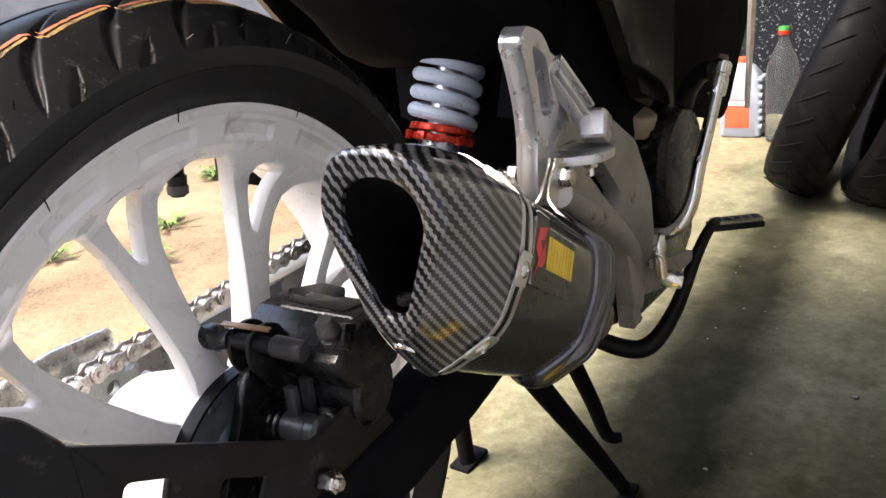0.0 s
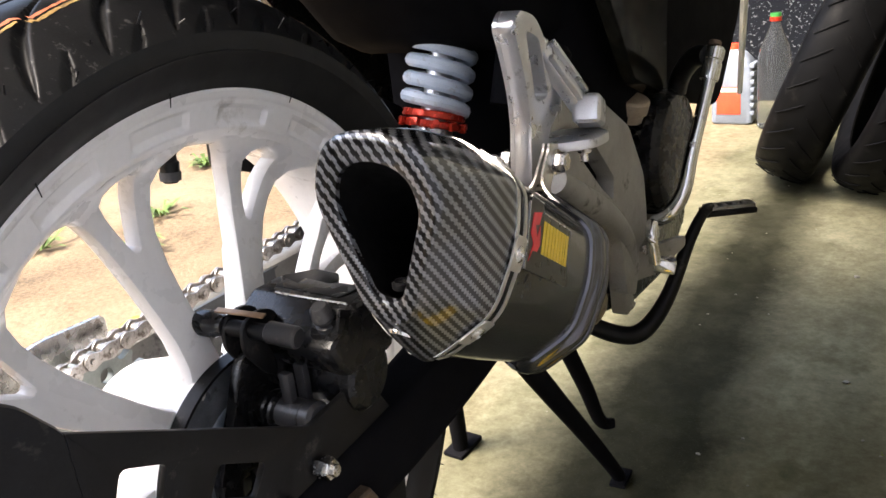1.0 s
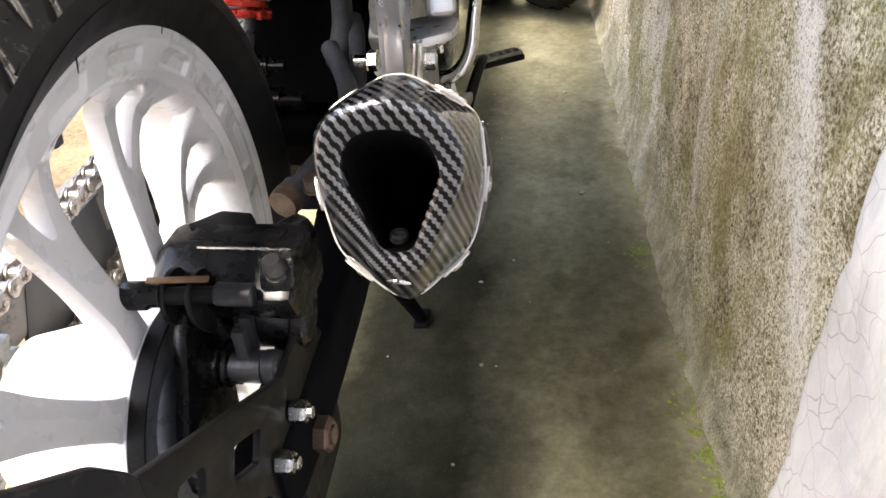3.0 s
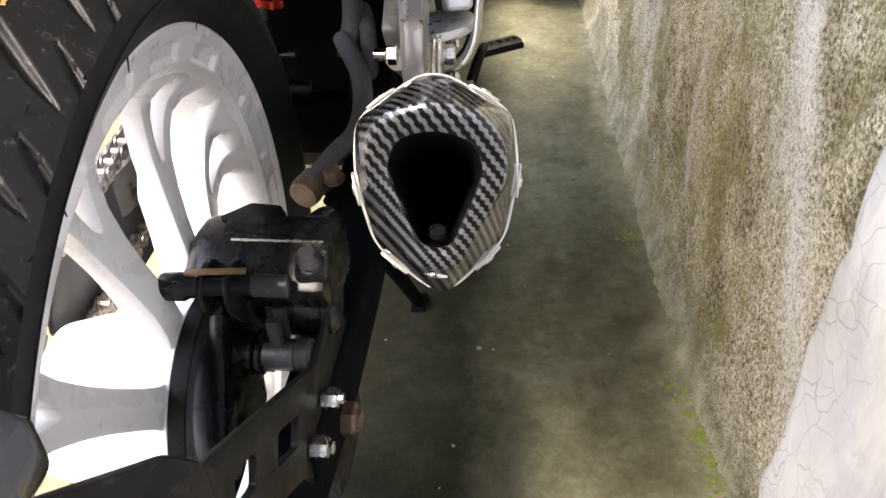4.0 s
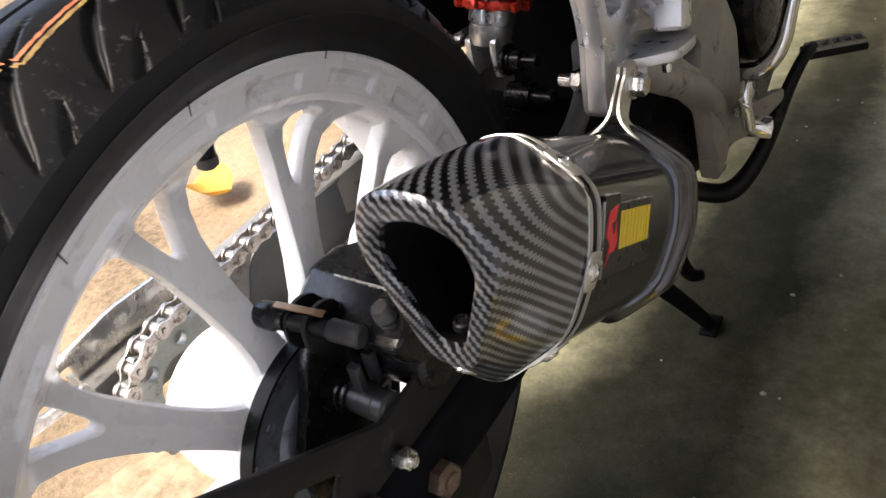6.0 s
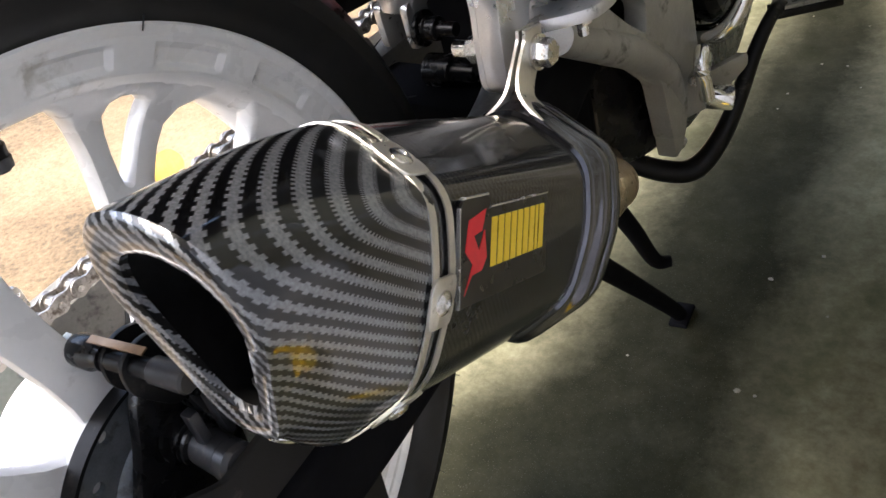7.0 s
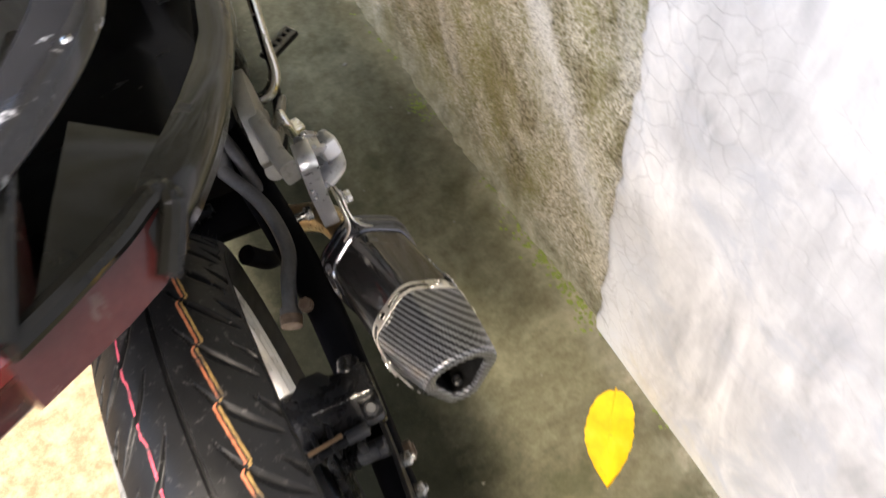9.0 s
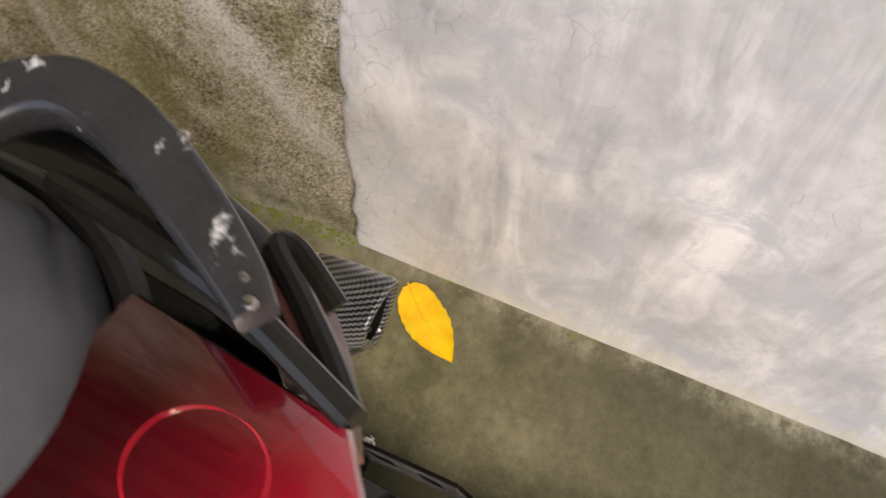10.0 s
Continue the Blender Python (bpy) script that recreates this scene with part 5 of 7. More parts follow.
BX = (Vector((0.1956, 0.1172, 0.4816)) - B0).normalized()
BN = SIDE.copy()
BN = (BN - BX * BN.dot(BX)).normalized()
BY = BN.cross(BX).normalized()
if BY.z < 0:
    BY = -BY
BN = BX.cross(BY)
if BN.x < 0:
    BN = -BN


def badge(u, v, w):
    return B0 + BX * u + BY * v + BN * (w + 0.0006)


bm = bmesh.new()
plate(bm, rounded([(0, 0), (0, -0.032), (0.074, -0.032), (0.074, -0.001), (0.0225, -0.001), (0.0205, 0.0035), (0.002, 0.0035)], 0.0018, 2), [], 0.0010, badge)
part("badge", bm, BADGE_BLACK, silencer, "black badge plate with silver edge")
bm = bmesh.new()
for pts in ([(-0.0006, -0.032), (-0.0006, 0.001), (0.0, 0.001), (0.0, -0.032)], [(0.001, 0.0035), (0.0205, 0.0035), (0.0205, 0.0042), (0.001, 0.0042)], [(0.0225, -0.001), (0.074, -0.001), (0.074, -0.0004), (0.0225, -0.0004)]):
    plate(bm, pts, [], 0.0013, badge)
part("badge_edge", bm, SILVER_EDGE, silencer, "silver badge edge")
bm = bmesh.new()
plate(bm, [(0.003, -0.028), (0.009, -0.0185), (0.0035, -0.0135), (0.006, -0.0035), (0.0185, -0.0010), (0.0155, -0.008), (0.0095, -0.009), (0.0135, -0.0145), (0.0175, -0.008), (0.0195, -0.0175), (0.0155, -0.0215), (0.0085, -0.022)], [], 0.0003, lambda u, v, w: badge(u, v, w + 0.001))
part("badge_figure", bm, RED_BADGE, silencer, "plain red shape on the badge")
for k in range(9):
    bm = bmesh.new()
    u0 = 0.0225 + k * 0.00555
    wid = 0.0022 if k == 7 else 0.0042
    u0 -= 0.0018 if k == 8 else 0
    plate(bm, [(u0, -0.0215), (u0 + wid, -0.0215), (u0 + wid + 0.001, -0.0045), (u0 + 0.001, -0.0045)], [], 0.0003, lambda u, v, w: badge(u, v, w + 0.001))
    part("badge_bar", bm, YELLOW_BADGE, silencer)

# ---- footrest hanger ----
bm = bmesh.new()
arm_out = rounded([(0.182, 0.484), (0.193, 0.476), (0.206, 0.480), (0.212, 0.494), (0.212, 0.512), (0.222, 0.520), (0.236, 0.524), (0.236, 0.532), (0.222, 0.550), (0.209, 0.578), (0.196, 0.593), (0.174, 0.599), (0.165, 0.590), (0.174, 0.572), (0.184, 0.545), (0.187, 0.524), (0.184, 0.508)], [0.010, 0.010, 0.010, 0.008, 0.012, 0.008, 0.003, 0.003, 0.02, 0.02, 0.01, 0.008, 0.006, 0.02, 0.02, 0.012, 0.012], 3)
pocket = rounded([(0.196, 0.538), (0.214, 0.538), (0.201, 0.577), (0.183, 0.585)], 0.005, 3)
plate(bm, arm_out, [pocket], 0.014, lambda u, v, w: (0.127 + w + 0.06 * max(0, v - 0.53), u, v), bevel=0.0025)
plate(bm, arm_out, [], 0.003, lambda u, v, w: (0.1255 + w + 0.06 * max(0, v - 0.53), u, v))
hanger = part("footrest_hanger", bm, ALLOY, bike, "scratched silver cast footrest hanger", angle=40)
bm = bmesh.new()
hexhead(bm, HANG + Vector((0.004, 0, 0)), HANG + Vector((0.0125, 0, 0)), 0.0120, 0.0085)
part("hanger_bolt", bm, STEEL, hanger, "zinc hexagon bolt through the strap ears")
bm = bmesh.new()
hexhead(bm, HANG + Vector((-0.026, 0, 0)), HANG + Vector((-0.034, 0, 0)), 0.0125)
rod(bm, HANG + Vector((-0.033, 0, 0)), HANG + Vector((-0.043, 0, 0)), 0.0042, 12)
part("hanger_nut", bm, STEEL, hanger, "nut and thread of the hanger bolt")
bm = bmesh.new()
plate(bm, rounded([(0.130, 0.202), (0.150, 0.212), (0.168, 0.226), (0.170, 0.250), (0.154, 0.262), (0.128, 0.250)], 0.008, 3), [], 0.007, lambda u, v, w: (u, v, 0.500 + w), bevel=0.002)
part("footrest_lug", bm, ALLOY, hanger)
bm = bmesh.new()
hexhead(bm, (0.156, 0.234, 0.503), (0.156, 0.233, 0.495), 0.0095)
rod(bm, (0.156, 0.233, 0.497), (0.156, 0.233, 0.489), 0.003, 10)
part("pivot_nut", bm, STEEL, hanger, "pivot nut under the footrest")
bm = bmesh.new()
box(bm, (0.020, 0.028, 0.021), pose(0.157, 0.243, 0.522, -22, 0, 14), 0.0055, 3)
peg = part("folding_footrest", bm, ALLOY, bike, "folded-up bright alloy passenger footrest")
bm = bmesh.new()
P0, P1 = Vector((0.153, 0.243, 0.530)), Vector((0.139, 0.205, 0.582))
dirp = (P1 - P0).normalized()
wide = dirp.cross(Vector((1, 0.35, 0))).normalized()
thick_d = wide.cross(dirp).normalized()
bar = rounded([(-0.004, -0.011), (0.050, -0.010), (0.063, 0.0), (0.050, 0.010), (-0.004, 0.011)], 0.007, 4)
plate(bm, bar, [], 0.009, lambda u, v, w: P0 + dirp * u + wide * v + thick_d * (w - 0.0085), bevel=0.002)
part("footrest_bar", bm, ALLOY, peg, "ribbed alloy footrest bar", angle=40)
bm = bmesh.new()
for sgn in (-1, 1):
    plate(bm, [(0.000, sgn * 0.0055), (0.048, sgn * 0.0055), (0.048, sgn * 0.0095), (0.0, sgn * 0.0095)], [], 0.004, lambda u, v, w: P0 + dirp * u + wide * v + thick_d * (w), bevel=0.0006)
part("footrest_rib", bm, ALLOY, peg)

# inner loop of the hanger and the frame plate ahead of it
bm = bmesh.new()
sweep(bm, [(0.118, 0.235, 0.515), (0.112, 0.262, 0.512), (0.108, 0.300, 0.508), (0.104, 0.335, 0.490)], [0.013, 0.012, 0.012, 0.013], section=rounded([(a * 0.7, b2 * 1.0) for a, b2 in ((1, 1), (-1, 1), (-1, -1), (1, -1))], 0.4, 3))
part("hanger_stay", bm, DULL_ALLOY, hanger, "dull alloy stay ahead of the hanger")
bm = bmesh.new()
plate(bm, rounded([(0.290, 0.478), (0.330, 0.510), (0.385, 0.500), (0.450, 0.462), (0.488, 0.404), (0.494, 0.350), (0.492, 0.327), (0.540, 0.300), (0.540, 0.286), (0.470, 0.318), (0.455, 0.288), (0.432, 0.298), (0.421, 0.355), (0.386, 0.387), (0.319, 0.433)], [0.006, 0.006, 0.008, 0.008, 0.010, 0.006, 0.006, 0.005, 0.004, 0.006, 0.004, 0.004, 0.008, 0.010, 0.008], 3), [rounded([(0.341, 0.458), (0.366, 0.466), (0.408, 0.424), (0.404, 0.404), (0.378, 0.424)], 0.004, 3)], 0.018, lambda u, v, w: (0.090 + w, u, v), bevel=0.0028)
sweep(bm, [(0.100, 0.300, 0.452), (0.102, 0.345, 0.424), (0.102, 0.395, 0.392), (0.100, 0.440, 0.352), (0.098, 0.458, 0.315)], [0.011, 0.012, 0.013, 0.013, 0.010], sides=16)
part("frame_plate", bm, DULL_ALLOY, bike, "dull grey cast frame plate", angle=40)
# black box and bulkhead added to keep bright ground out of the dark gap
bm = bmesh.new()
rings = []
for y, w0, w1, z0, z1 in ((0.395, -0.115, 0.060, 0.50, 0.66), (0.41, -0.12, 0.072, 0.47, 0.68), (0.50, -0.12, 0.078, 0.435, 0.70), (0.66, -0.12, 0.075, 0.42, 0.72), (0.80, -0.11, 0.065, 0.42, 0.74)):
    rings.append([(x, y, z) for x, z in rounded([(w0, z0), (w1, z0), (w1, z1), (w0, z1)], 0.02, 3)])
loft(bm, rings)
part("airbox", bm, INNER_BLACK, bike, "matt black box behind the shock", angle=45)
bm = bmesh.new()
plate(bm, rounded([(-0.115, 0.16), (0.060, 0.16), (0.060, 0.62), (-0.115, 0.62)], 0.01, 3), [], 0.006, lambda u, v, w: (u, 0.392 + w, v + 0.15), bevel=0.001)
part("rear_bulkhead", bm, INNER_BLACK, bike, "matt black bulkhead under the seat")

# ---- shock absorber ----
S0, S1 = Vector((-0.036, 0.322, 0.452)), Vector((-0.022, 0.372, 0.600))
SD = (S1 - S0).normalized()
SU = SD.cross(Vector((1, 0, 0))).normalized()
SV = SU.cross(SD).normalized()
bm = bmesh.new()
pts = []
turns, r_c = 6.0, 0.0262
for k in range(int(turns * 22) + 1):
    t = 2 * math.pi * k / 22
    pts.append(S0 + SD * (0.050 + 0.0158 * t / (2 * math.pi)) + SU * r_c * math.cos(t) + SV * r_c * math.sin(t))
sweep(bm, pts, 0.0064, sides=10, smooth=False, up=SD)
shock = part("shock_spring", bm, SPRING_BLUE, bike, "pale blue coil spring of the rear shock")
bm = bmesh.new()
for h0, rr in ((0.034, 0.0275), (0.0425, 0.0285)):
    prof_r = [(h0, 0.012), (h0, rr - 0.001), (h0 + 0.001, rr), (h0 + 0.0055, rr), (h0 + 0.0065, rr - 0.001), (h0 + 0.0065, 0.012)]
    lathe(bm, prof_r, S0, SD, 36)
for k in range(10):
    t = 2 * math.pi * k / 10
    d = SU * math.cos(t) + SV * math.sin(t)
    box(bm, (0.006, 0.008, 0.007), Matrix.Translation(S0 + SD * 0.0375 + d * 0.0285) @ d.to_track_quat("X", "Z").to_matrix().to_4x4(), 0.0006)
part("preload_ring", bm, RED_ANO, shock, "dirty red anodised preload ring")
bm = bmesh.new()
lathe(bm, [(0.004, 0), (0.004, 0.015), (0.012, 0.0175), (0.020, 0.0175), (0.0205, 0.0165), (0.0225, 0.0165), (0.023, 0.0185), (0.034, 0.0185), (0.034, 0.012), (0.15, 0.012), (0.15, 0)], S0, SD, 30)
part("shock_body", bm, ALLOY, shock, "chromed shock body")
bm = bmesh.new()
plate(bm, rounded([(-0.012, -0.012), (0.012, -0.012), (0.012, 0.022), (-0.012, 0.022)], 0.006, 3), [], 0.006, lambda u, v, w: S0 + Vector((0.009 + w, u, v - 0.008)), bevel=0.001)
plate(bm, rounded([(-0.012, -0.012), (0.012, -0.012), (0.012, 0.022), (-0.012, 0.022)], 0.006, 3), [], 0.006, lambda u, v, w: S0 + Vector((-0.015 + w, u, v - 0.008)), bevel=0.001)
part("shock_fork", bm, ALLOY, shock)
bm = bmesh.new()
c1 = S0 + Vector((0.014, 0, -0.008))
lathe(bm, [(0, 0), (0, 0.013), (0.004, 0.013), (0.004, 0.010), (0.007, 0.010), (0.008, 0.0085), (0.016, 0.0085), (0.016, 0.0055), (0.030, 0.0050), (0.030, 0)], c1, (1, 0, 0), 18)
part("shock_bolt", bm, BLACK_CAST, shock, "dark lower shock bolt")
bm = bmesh.new()
c2 = Vector((0.0, 0.318, 0.414))
lathe(bm, [(-0.02, 0), (-0.02, 0.012), (0.002, 0.012), (0.002, 0.008), (0.020, 0.007), (0.020, 0)], c2, (1, 0, 0), 16)
part("linkage_bolt", bm, BLACK_CAST, shock)

# ---- chain and sprocket on the far side ----
XS = XC - 0.0793
bm = bmesh.new()
teeth = 19
SR = 0.0450
loop = []
for k in range(teeth):
    for f_, rr in ((0.0, SR - 0.0045), (0.25, SR - 0.0025), (0.42, SR + 0.0035), (0.58, SR + 0.0035), (0.75, SR - 0.0025)):
        t = 2 * math.pi * (k + f_) / teeth
        loop.append((rr * math.cos(t), rr * math.sin(t)))
holes = [[(0.020 * math.cos(2 * math.pi * k / 40), 0.020 * math.sin(2 * math.pi * k / 40)) for k in range(40)]]
for k in range(6):
    t = 2 * math.pi * k / 6 + 0.2
    holes.append([(0.030 * math.cos(t) + 0.0055 * math.cos(2 * math.pi * j / 16), 0.030 * math.sin(t) + 0.0055 * math.sin(2 * math.pi * j / 16)) for j in range(16)])
plate(bm, loop, holes, 0.0055, lambda u, v, w: (XS - 0.00275 + w, u, ZA + v))
SPROCKET_GREY = surface("grey_green_sprocket", (0.15, 0.17, 0.16), (0.24, 0.26, 0.25), (0.4, 0.6), 40, metal=0.5, bump=0.1, depth=0.0002, dirt=(0.07, 0.06, 0.045), dirt_amount=0.25, dirt_scale=60)
sprocket = part("sprocket", seated(bm), SPROCKET_GREY, bike, "oily grey-green rear sprocket")

FRONT_C, FR = Vector((0, 0.56, 0.430)), 0.0283
pitch = 0.0149
base = Vector((0, 0, ZA))
gap = FRONT_C - base
dist = math.hypot(gap.y, gap.z)
lean = math.atan2(gap.z, gap.y)
alpha = math.asin((SR - FR) / dist)
path_c = []
a_top = lean + math.pi / 2 - alpha
a_bot = lean - math.pi / 2 + alpha
n_arc = 60
for k in range(n_arc + 1):
    t = a_top + (2 * math.pi - (a_top - a_bot)) * k / n_arc
    path_c.append(Vector((XS, SR * math.cos(t), ZA + SR * math.sin(t))))
for k in range(31):
    t = a_bot + (a_top - a_bot) * k / 30
    path_c.append(Vector((XS, FRONT_C.y + FR * math.cos(t), FRONT_C.z + FR * math.sin(t))))
path_c.append(path_c[0])
walked = [0.0]
for a, b2 in zip(path_c, path_c[1:]):
    walked.append(walked[-1] + (b2 - a).length)
links = int(walked[-1] / pitch) // 2 * 2
pitch = walked[-1] / links


def on_chain(s):
    s %= walked[-1]
    for i in range(len(path_c) - 1):
        if walked[i + 1] >= s:
            return path_c[i].lerp(path_c[i + 1], (s - walked[i]) / max(1e-9, walked[i + 1] - walked[i]))
    return path_c[-1]


chain_mesh = {}
for kind_c in (0, 1):
    bm = bmesh.new()
    shape = []
    h = 0.0060
    for k in range(17):
        t = math.pi / 2 + math.pi * k / 16
        shape.append((-pitch / 2 + h * math.cos(t), h * math.sin(t)))
    shape.append((0, -h * 0.62))
    for k in range(17):
        t = -math.pi / 2 + math.pi * k / 16
        shape.append((pitch / 2 + h * math.cos(t), h * math.sin(t)))
    shape.append((0, h * 0.62))
    off = 0.0062 if kind_c else 0.0042
    for s in (-1, 1):
        plate(bm, shape, [], 0.0016, lambda u, v, w: (s * off - 0.0008 + w, u, v), bevel=0.0003)
    for u in (-pitch / 2, pitch / 2):
        if kind_c:
            rod(bm, (-0.0085, u, 0), (0.0085, u, 0), 0.0022, 8)
        else:
            rod(bm, (-0.0040, u, 0), (0.0040, u, 0), 0.0042, 10)
    finish(bm)
    me = bpy.data.meshes.new("chain_link")
    bm.to_mesh(me)
    bm.free()
    me.materials.append(CHAIN_STEEL)
    chain_mesh[kind_c] = me
for k in range(links):
    a, b2 = on_chain(k * pitch), on_chain((k + 1) * pitch)
    d = (b2 - a).normalized()
    ob = new("chain_link", chain_mesh[k % 2])
    ob.parent = sprocket
    ob.matrix_parent_inverse = Matrix.Translation(-WHERE[sprocket.name])
    ob.matrix_basis = SEAT_M @ Matrix.Translation((a + b2) / 2) @ Matrix.Rotation(math.atan2(d.z, d.y), 4, "X")
GUARD = surface("grey_blue_plastic_guard", (0.030, 0.034, 0.038), (0.05, 0.055, 0.06), (0.4, 0.55), 20, bump=0.1)
bm = bmesh.new()
plate(bm, rounded([(0.085, 0.476), (0.42, 0.478), (0.42, 0.432), (0.30, 0.395), (0.16, 0.388), (0.06, 0.425)], 0.012, 3), [], 0.004, lambda u, v, w: (-0.1135 + w, u, v - 0.078), bevel=0.001)
part("chain_slider_plate", bm, GUARD, bike, "dark grey plate along the swing arm")
bm = bmesh.new()
plate(bm, rounded([(0.135, 0.50), (0.140, 0.560), (0.165, 0.580), (0.205, 0.568), (0.342, 0.514), (0.390, 0.490), (0.40, 0.44), (0.25, 0.455)], [0.006, 0.006, 0.006, 0.006, 0.003, 0.006, 0.008, 0.01], 3), [rounded([(0.243, 0.533), (0.300, 0.499), (0.292, 0.488), (0.256, 0.502)], 0.005, 3)], 0.006, lambda u, v, w: (-0.107 + w, u, v), bevel=0.0015)
part("chain_guard", bm, BLACK_PLASTIC, bike, "black chain guard over the far chain run")
bm = bmesh.new()
plate(bm, rounded([(-0.105, 0.385), (-0.02, 0.378), (0.03, 0.382), (0.03, 0.422), (-0.02, 0.424), (-0.105, 0.412)], 0.006, 3), [rounded([(-0.092, 0.392), (-0.06, 0.390), (-0.06, 0.410), (-0.092, 0.406)], 0.004, 2)], 0.004, lambda u, v, w: (-0.128 + w, u, v), bevel=0.001)
part("adjuster_plate", bm, STEEL, bike, "pitted bare steel chain adjuster plate")
# valve stem hanging from the rim
bm = bmesh.new()
VT = radians(82.8)
v0, v1 = wheel_point(0.0035, 0.1905, VT), wheel_point(0.0040, 0.1555, VT)
lathe(bm, [(0, 0), (0, 0.014), (0.003, 0.012), (0.005, 0.0055), (0.010, 0.0046), (0.013, 0.0046), (0.014, 0.0058), (0.024, 0.0054), (0.026, 0.004), (0.026, 0)], v0, v1 - v0, 16)
valve = part("valve_stem", bm, BLACK_PLASTIC, rim, "black rubber tyre valve")
bm = bmesh.new()
lathe(bm, [(0.0195, 0.0060), (0.020, 0.0063), (0.0245, 0.0060), (0.0265, 0.0)], v0, v1 - v0, 14)
part("valve_cap", bm, HOSE, rim, "dark grey valve cap")

# ---- centre stand ----
bm = bmesh.new()
sweep(bm, [(0.020, 0.330, 0.300), (0.036, 0.338, 0.262), (0.042, 0.378, 0.205), (0.047, 0.452, 0.110), (0.050, 0.515, 0.028), (0.051, 0.528, 0.008)], [0.0125, 0.012, 0.011, 0.0095, 0.0085, 0.008], sides=14)
stand = part("centre_stand", bm, INNER_BLACK, bike, "black tubular centre stand resting on the floor")
bm = bmesh.new()
box(bm, (0.020, 0.034, 0.006), pose(0.052, 0.532, 0.004, 4, 0, 4), 0.002)
part("stand_foot", bm, INNER_BLACK, stand)
bm = bmesh.new()
sweep(bm, [(-0.115, 0.435, 0.325), (-0.128, 0.448, 0.245), (-0.150, 0.485, 0.11), (-0.160, 0.505, 0.035), (-0.163, 0.510, 0.008)], [0.014, 0.0135, 0.012, 0.011, 0.010], sides=14)
part("stand_leg", bm, INNER_BLACK, stand)
bm = bmesh.new()
box(bm, (0.030, 0.050, 0.007), pose(-0.164, 0.518, 0.0045, 6, 0, -4), 0.002)
part("stand_foot", bm, INNER_BLACK, stand)
bm = bmesh.new()
sweep(bm, [(0.030, 0.452, 0.235), (-0.128, 0.448, 0.235)], 0.011, smooth=False)
part("stand_crossbar", bm, INNER_BLACK, stand)
bm = bmesh.new()
sweep(bm, [(0.028, 0.430, 0.255), (0.030, 0.452, 0.212), (0.032, 0.488, 0.149), (0.034, 0.520, 0.088), (0.046, 0.532, 0.080)], [0.010, 0.0095, 0.009, 0.008, 0.006], sides=12)
part("stand_lever", bm, INNER_BLACK, stand)

# ---- engine and controls ----
bm = bmesh.new()
rings = []
for y, w0, w1, z0, z1 in ((0.42, -0.10, 0.050, 0.28, 0.40), (0.46, -0.12, 0.070, 0.25, 0.42), (0.54, -0.125, 0.082, 0.235, 0.43), (0.64, -0.125, 0.082, 0.23, 0.43), (0.74, -0.11, 0.070, 0.25, 0.41), (0.80, -0.08, 0.04, 0.29, 0.38)):
    rings.append([(x, y, z) for x, z in rounded([(w0, z0), (w1, z0), (w1, z1), (w0, z1)], 0.03, 4)])
loft(bm, rings)
engine = part("crankcase", bm, BLACK_CAST, bike, "dark engine crankcase", angle=45)
bm = bmesh.new()
lathe(bm, [(0, 0.070), (0.012, 0.070), (0.020, 0.064), (0.024, 0.050), (0.024, 0.0)], (0.086, 0.600, 0.395), (1, 0, 0), 40)
part("clutch_cover", bm, BLACK_CAST, engine, "round black clutch cover")
bm = bmesh.new()
lathe(bm, [(0, 0.016), (0.010, 0.016), (0.010, 0.019), (0.022, 0.019), (0.024, 0.017), (0.024, 0)], (0.070, 0.545, 0.446), (0.35, -0.1, 1), 20)
TAN_CAP = surface("tan_plastic", (0.22, 0.17, 0.12), (0.32, 0.26, 0.19), (0.45, 0.6), 60, bump=0.1)
part("oil_cap", bm, TAN_CAP, engine, "tan oil filler cap")
bm = bmesh.new()
lathe(bm, [(0, 0.0), (0, 0.030), (0.05, 0.032), (0.055, 0.028), (0.055, 0.0)], (0.055, 0.345, 0.500), (0.1, 0.35, 1), 24)
part("canister", bm, INNER_BLACK, bike, "grey cylindrical canister behind the shock")
bm = bmesh.new()
sweep(bm, [(0.050, 0.33, 0.44), (0.052, 0.36, 0.47), (0.040, 0.40, 0.50), (0.02, 0.43, 0.53)], 0.009, sides=12)
part("breather_hose", bm, HOSE, bike, "dusty grey breather hose")
bm = bmesh.new()
sweep(bm, [(0.075, 0.30, 0.43), (0.070, 0.33, 0.455), (0.060, 0.37, 0.46), (0.045, 0.42, 0.455)], 0.007, sides=12)
part("brake_hose", bm, HOSE, bike, "dusty grey brake hose")
bm = bmesh.new()
lathe(bm, [(0, 0.007), (0, 0.0105), (0.010, 0.0105), (0.010, 0.007)], (0.0596, 0.147, 0.421), (0.28, 0.94, 0.12), 20)
sweep(bm, [(0.060, 0.150, 0.421), (0.070, 0.185, 0.426), (0.081, 0.220, 0.430), (0.075, 0.27, 0.445), (0.05, 0.32, 0.46)], 0.0078, sides=12)
part("vent_hose", bm, HOSE, bike, "dusty dark hose by the wheel")
bm = bmesh.new()
lathe(bm, [(-0.004, 0.0), (-0.004, 0.0105), (0.002, 0.0112), (0.006, 0.0112), (0.006, 0.0)], (0.0585, 0.143, 0.4205), (0.28, 0.94, 0.12), 18)
part("hose_ferrule", bm, RUST, bike, "rusty brown hose end")
bm = bmesh.new()
hexhead(bm, (0.078, 0.150, 0.4275), (0.078, 0.147, 0.4370), 0.0115, 0.0075)
part("rusty_bolt", bm, RUST, bike, "orange-brown rusty bolt beside the hose")

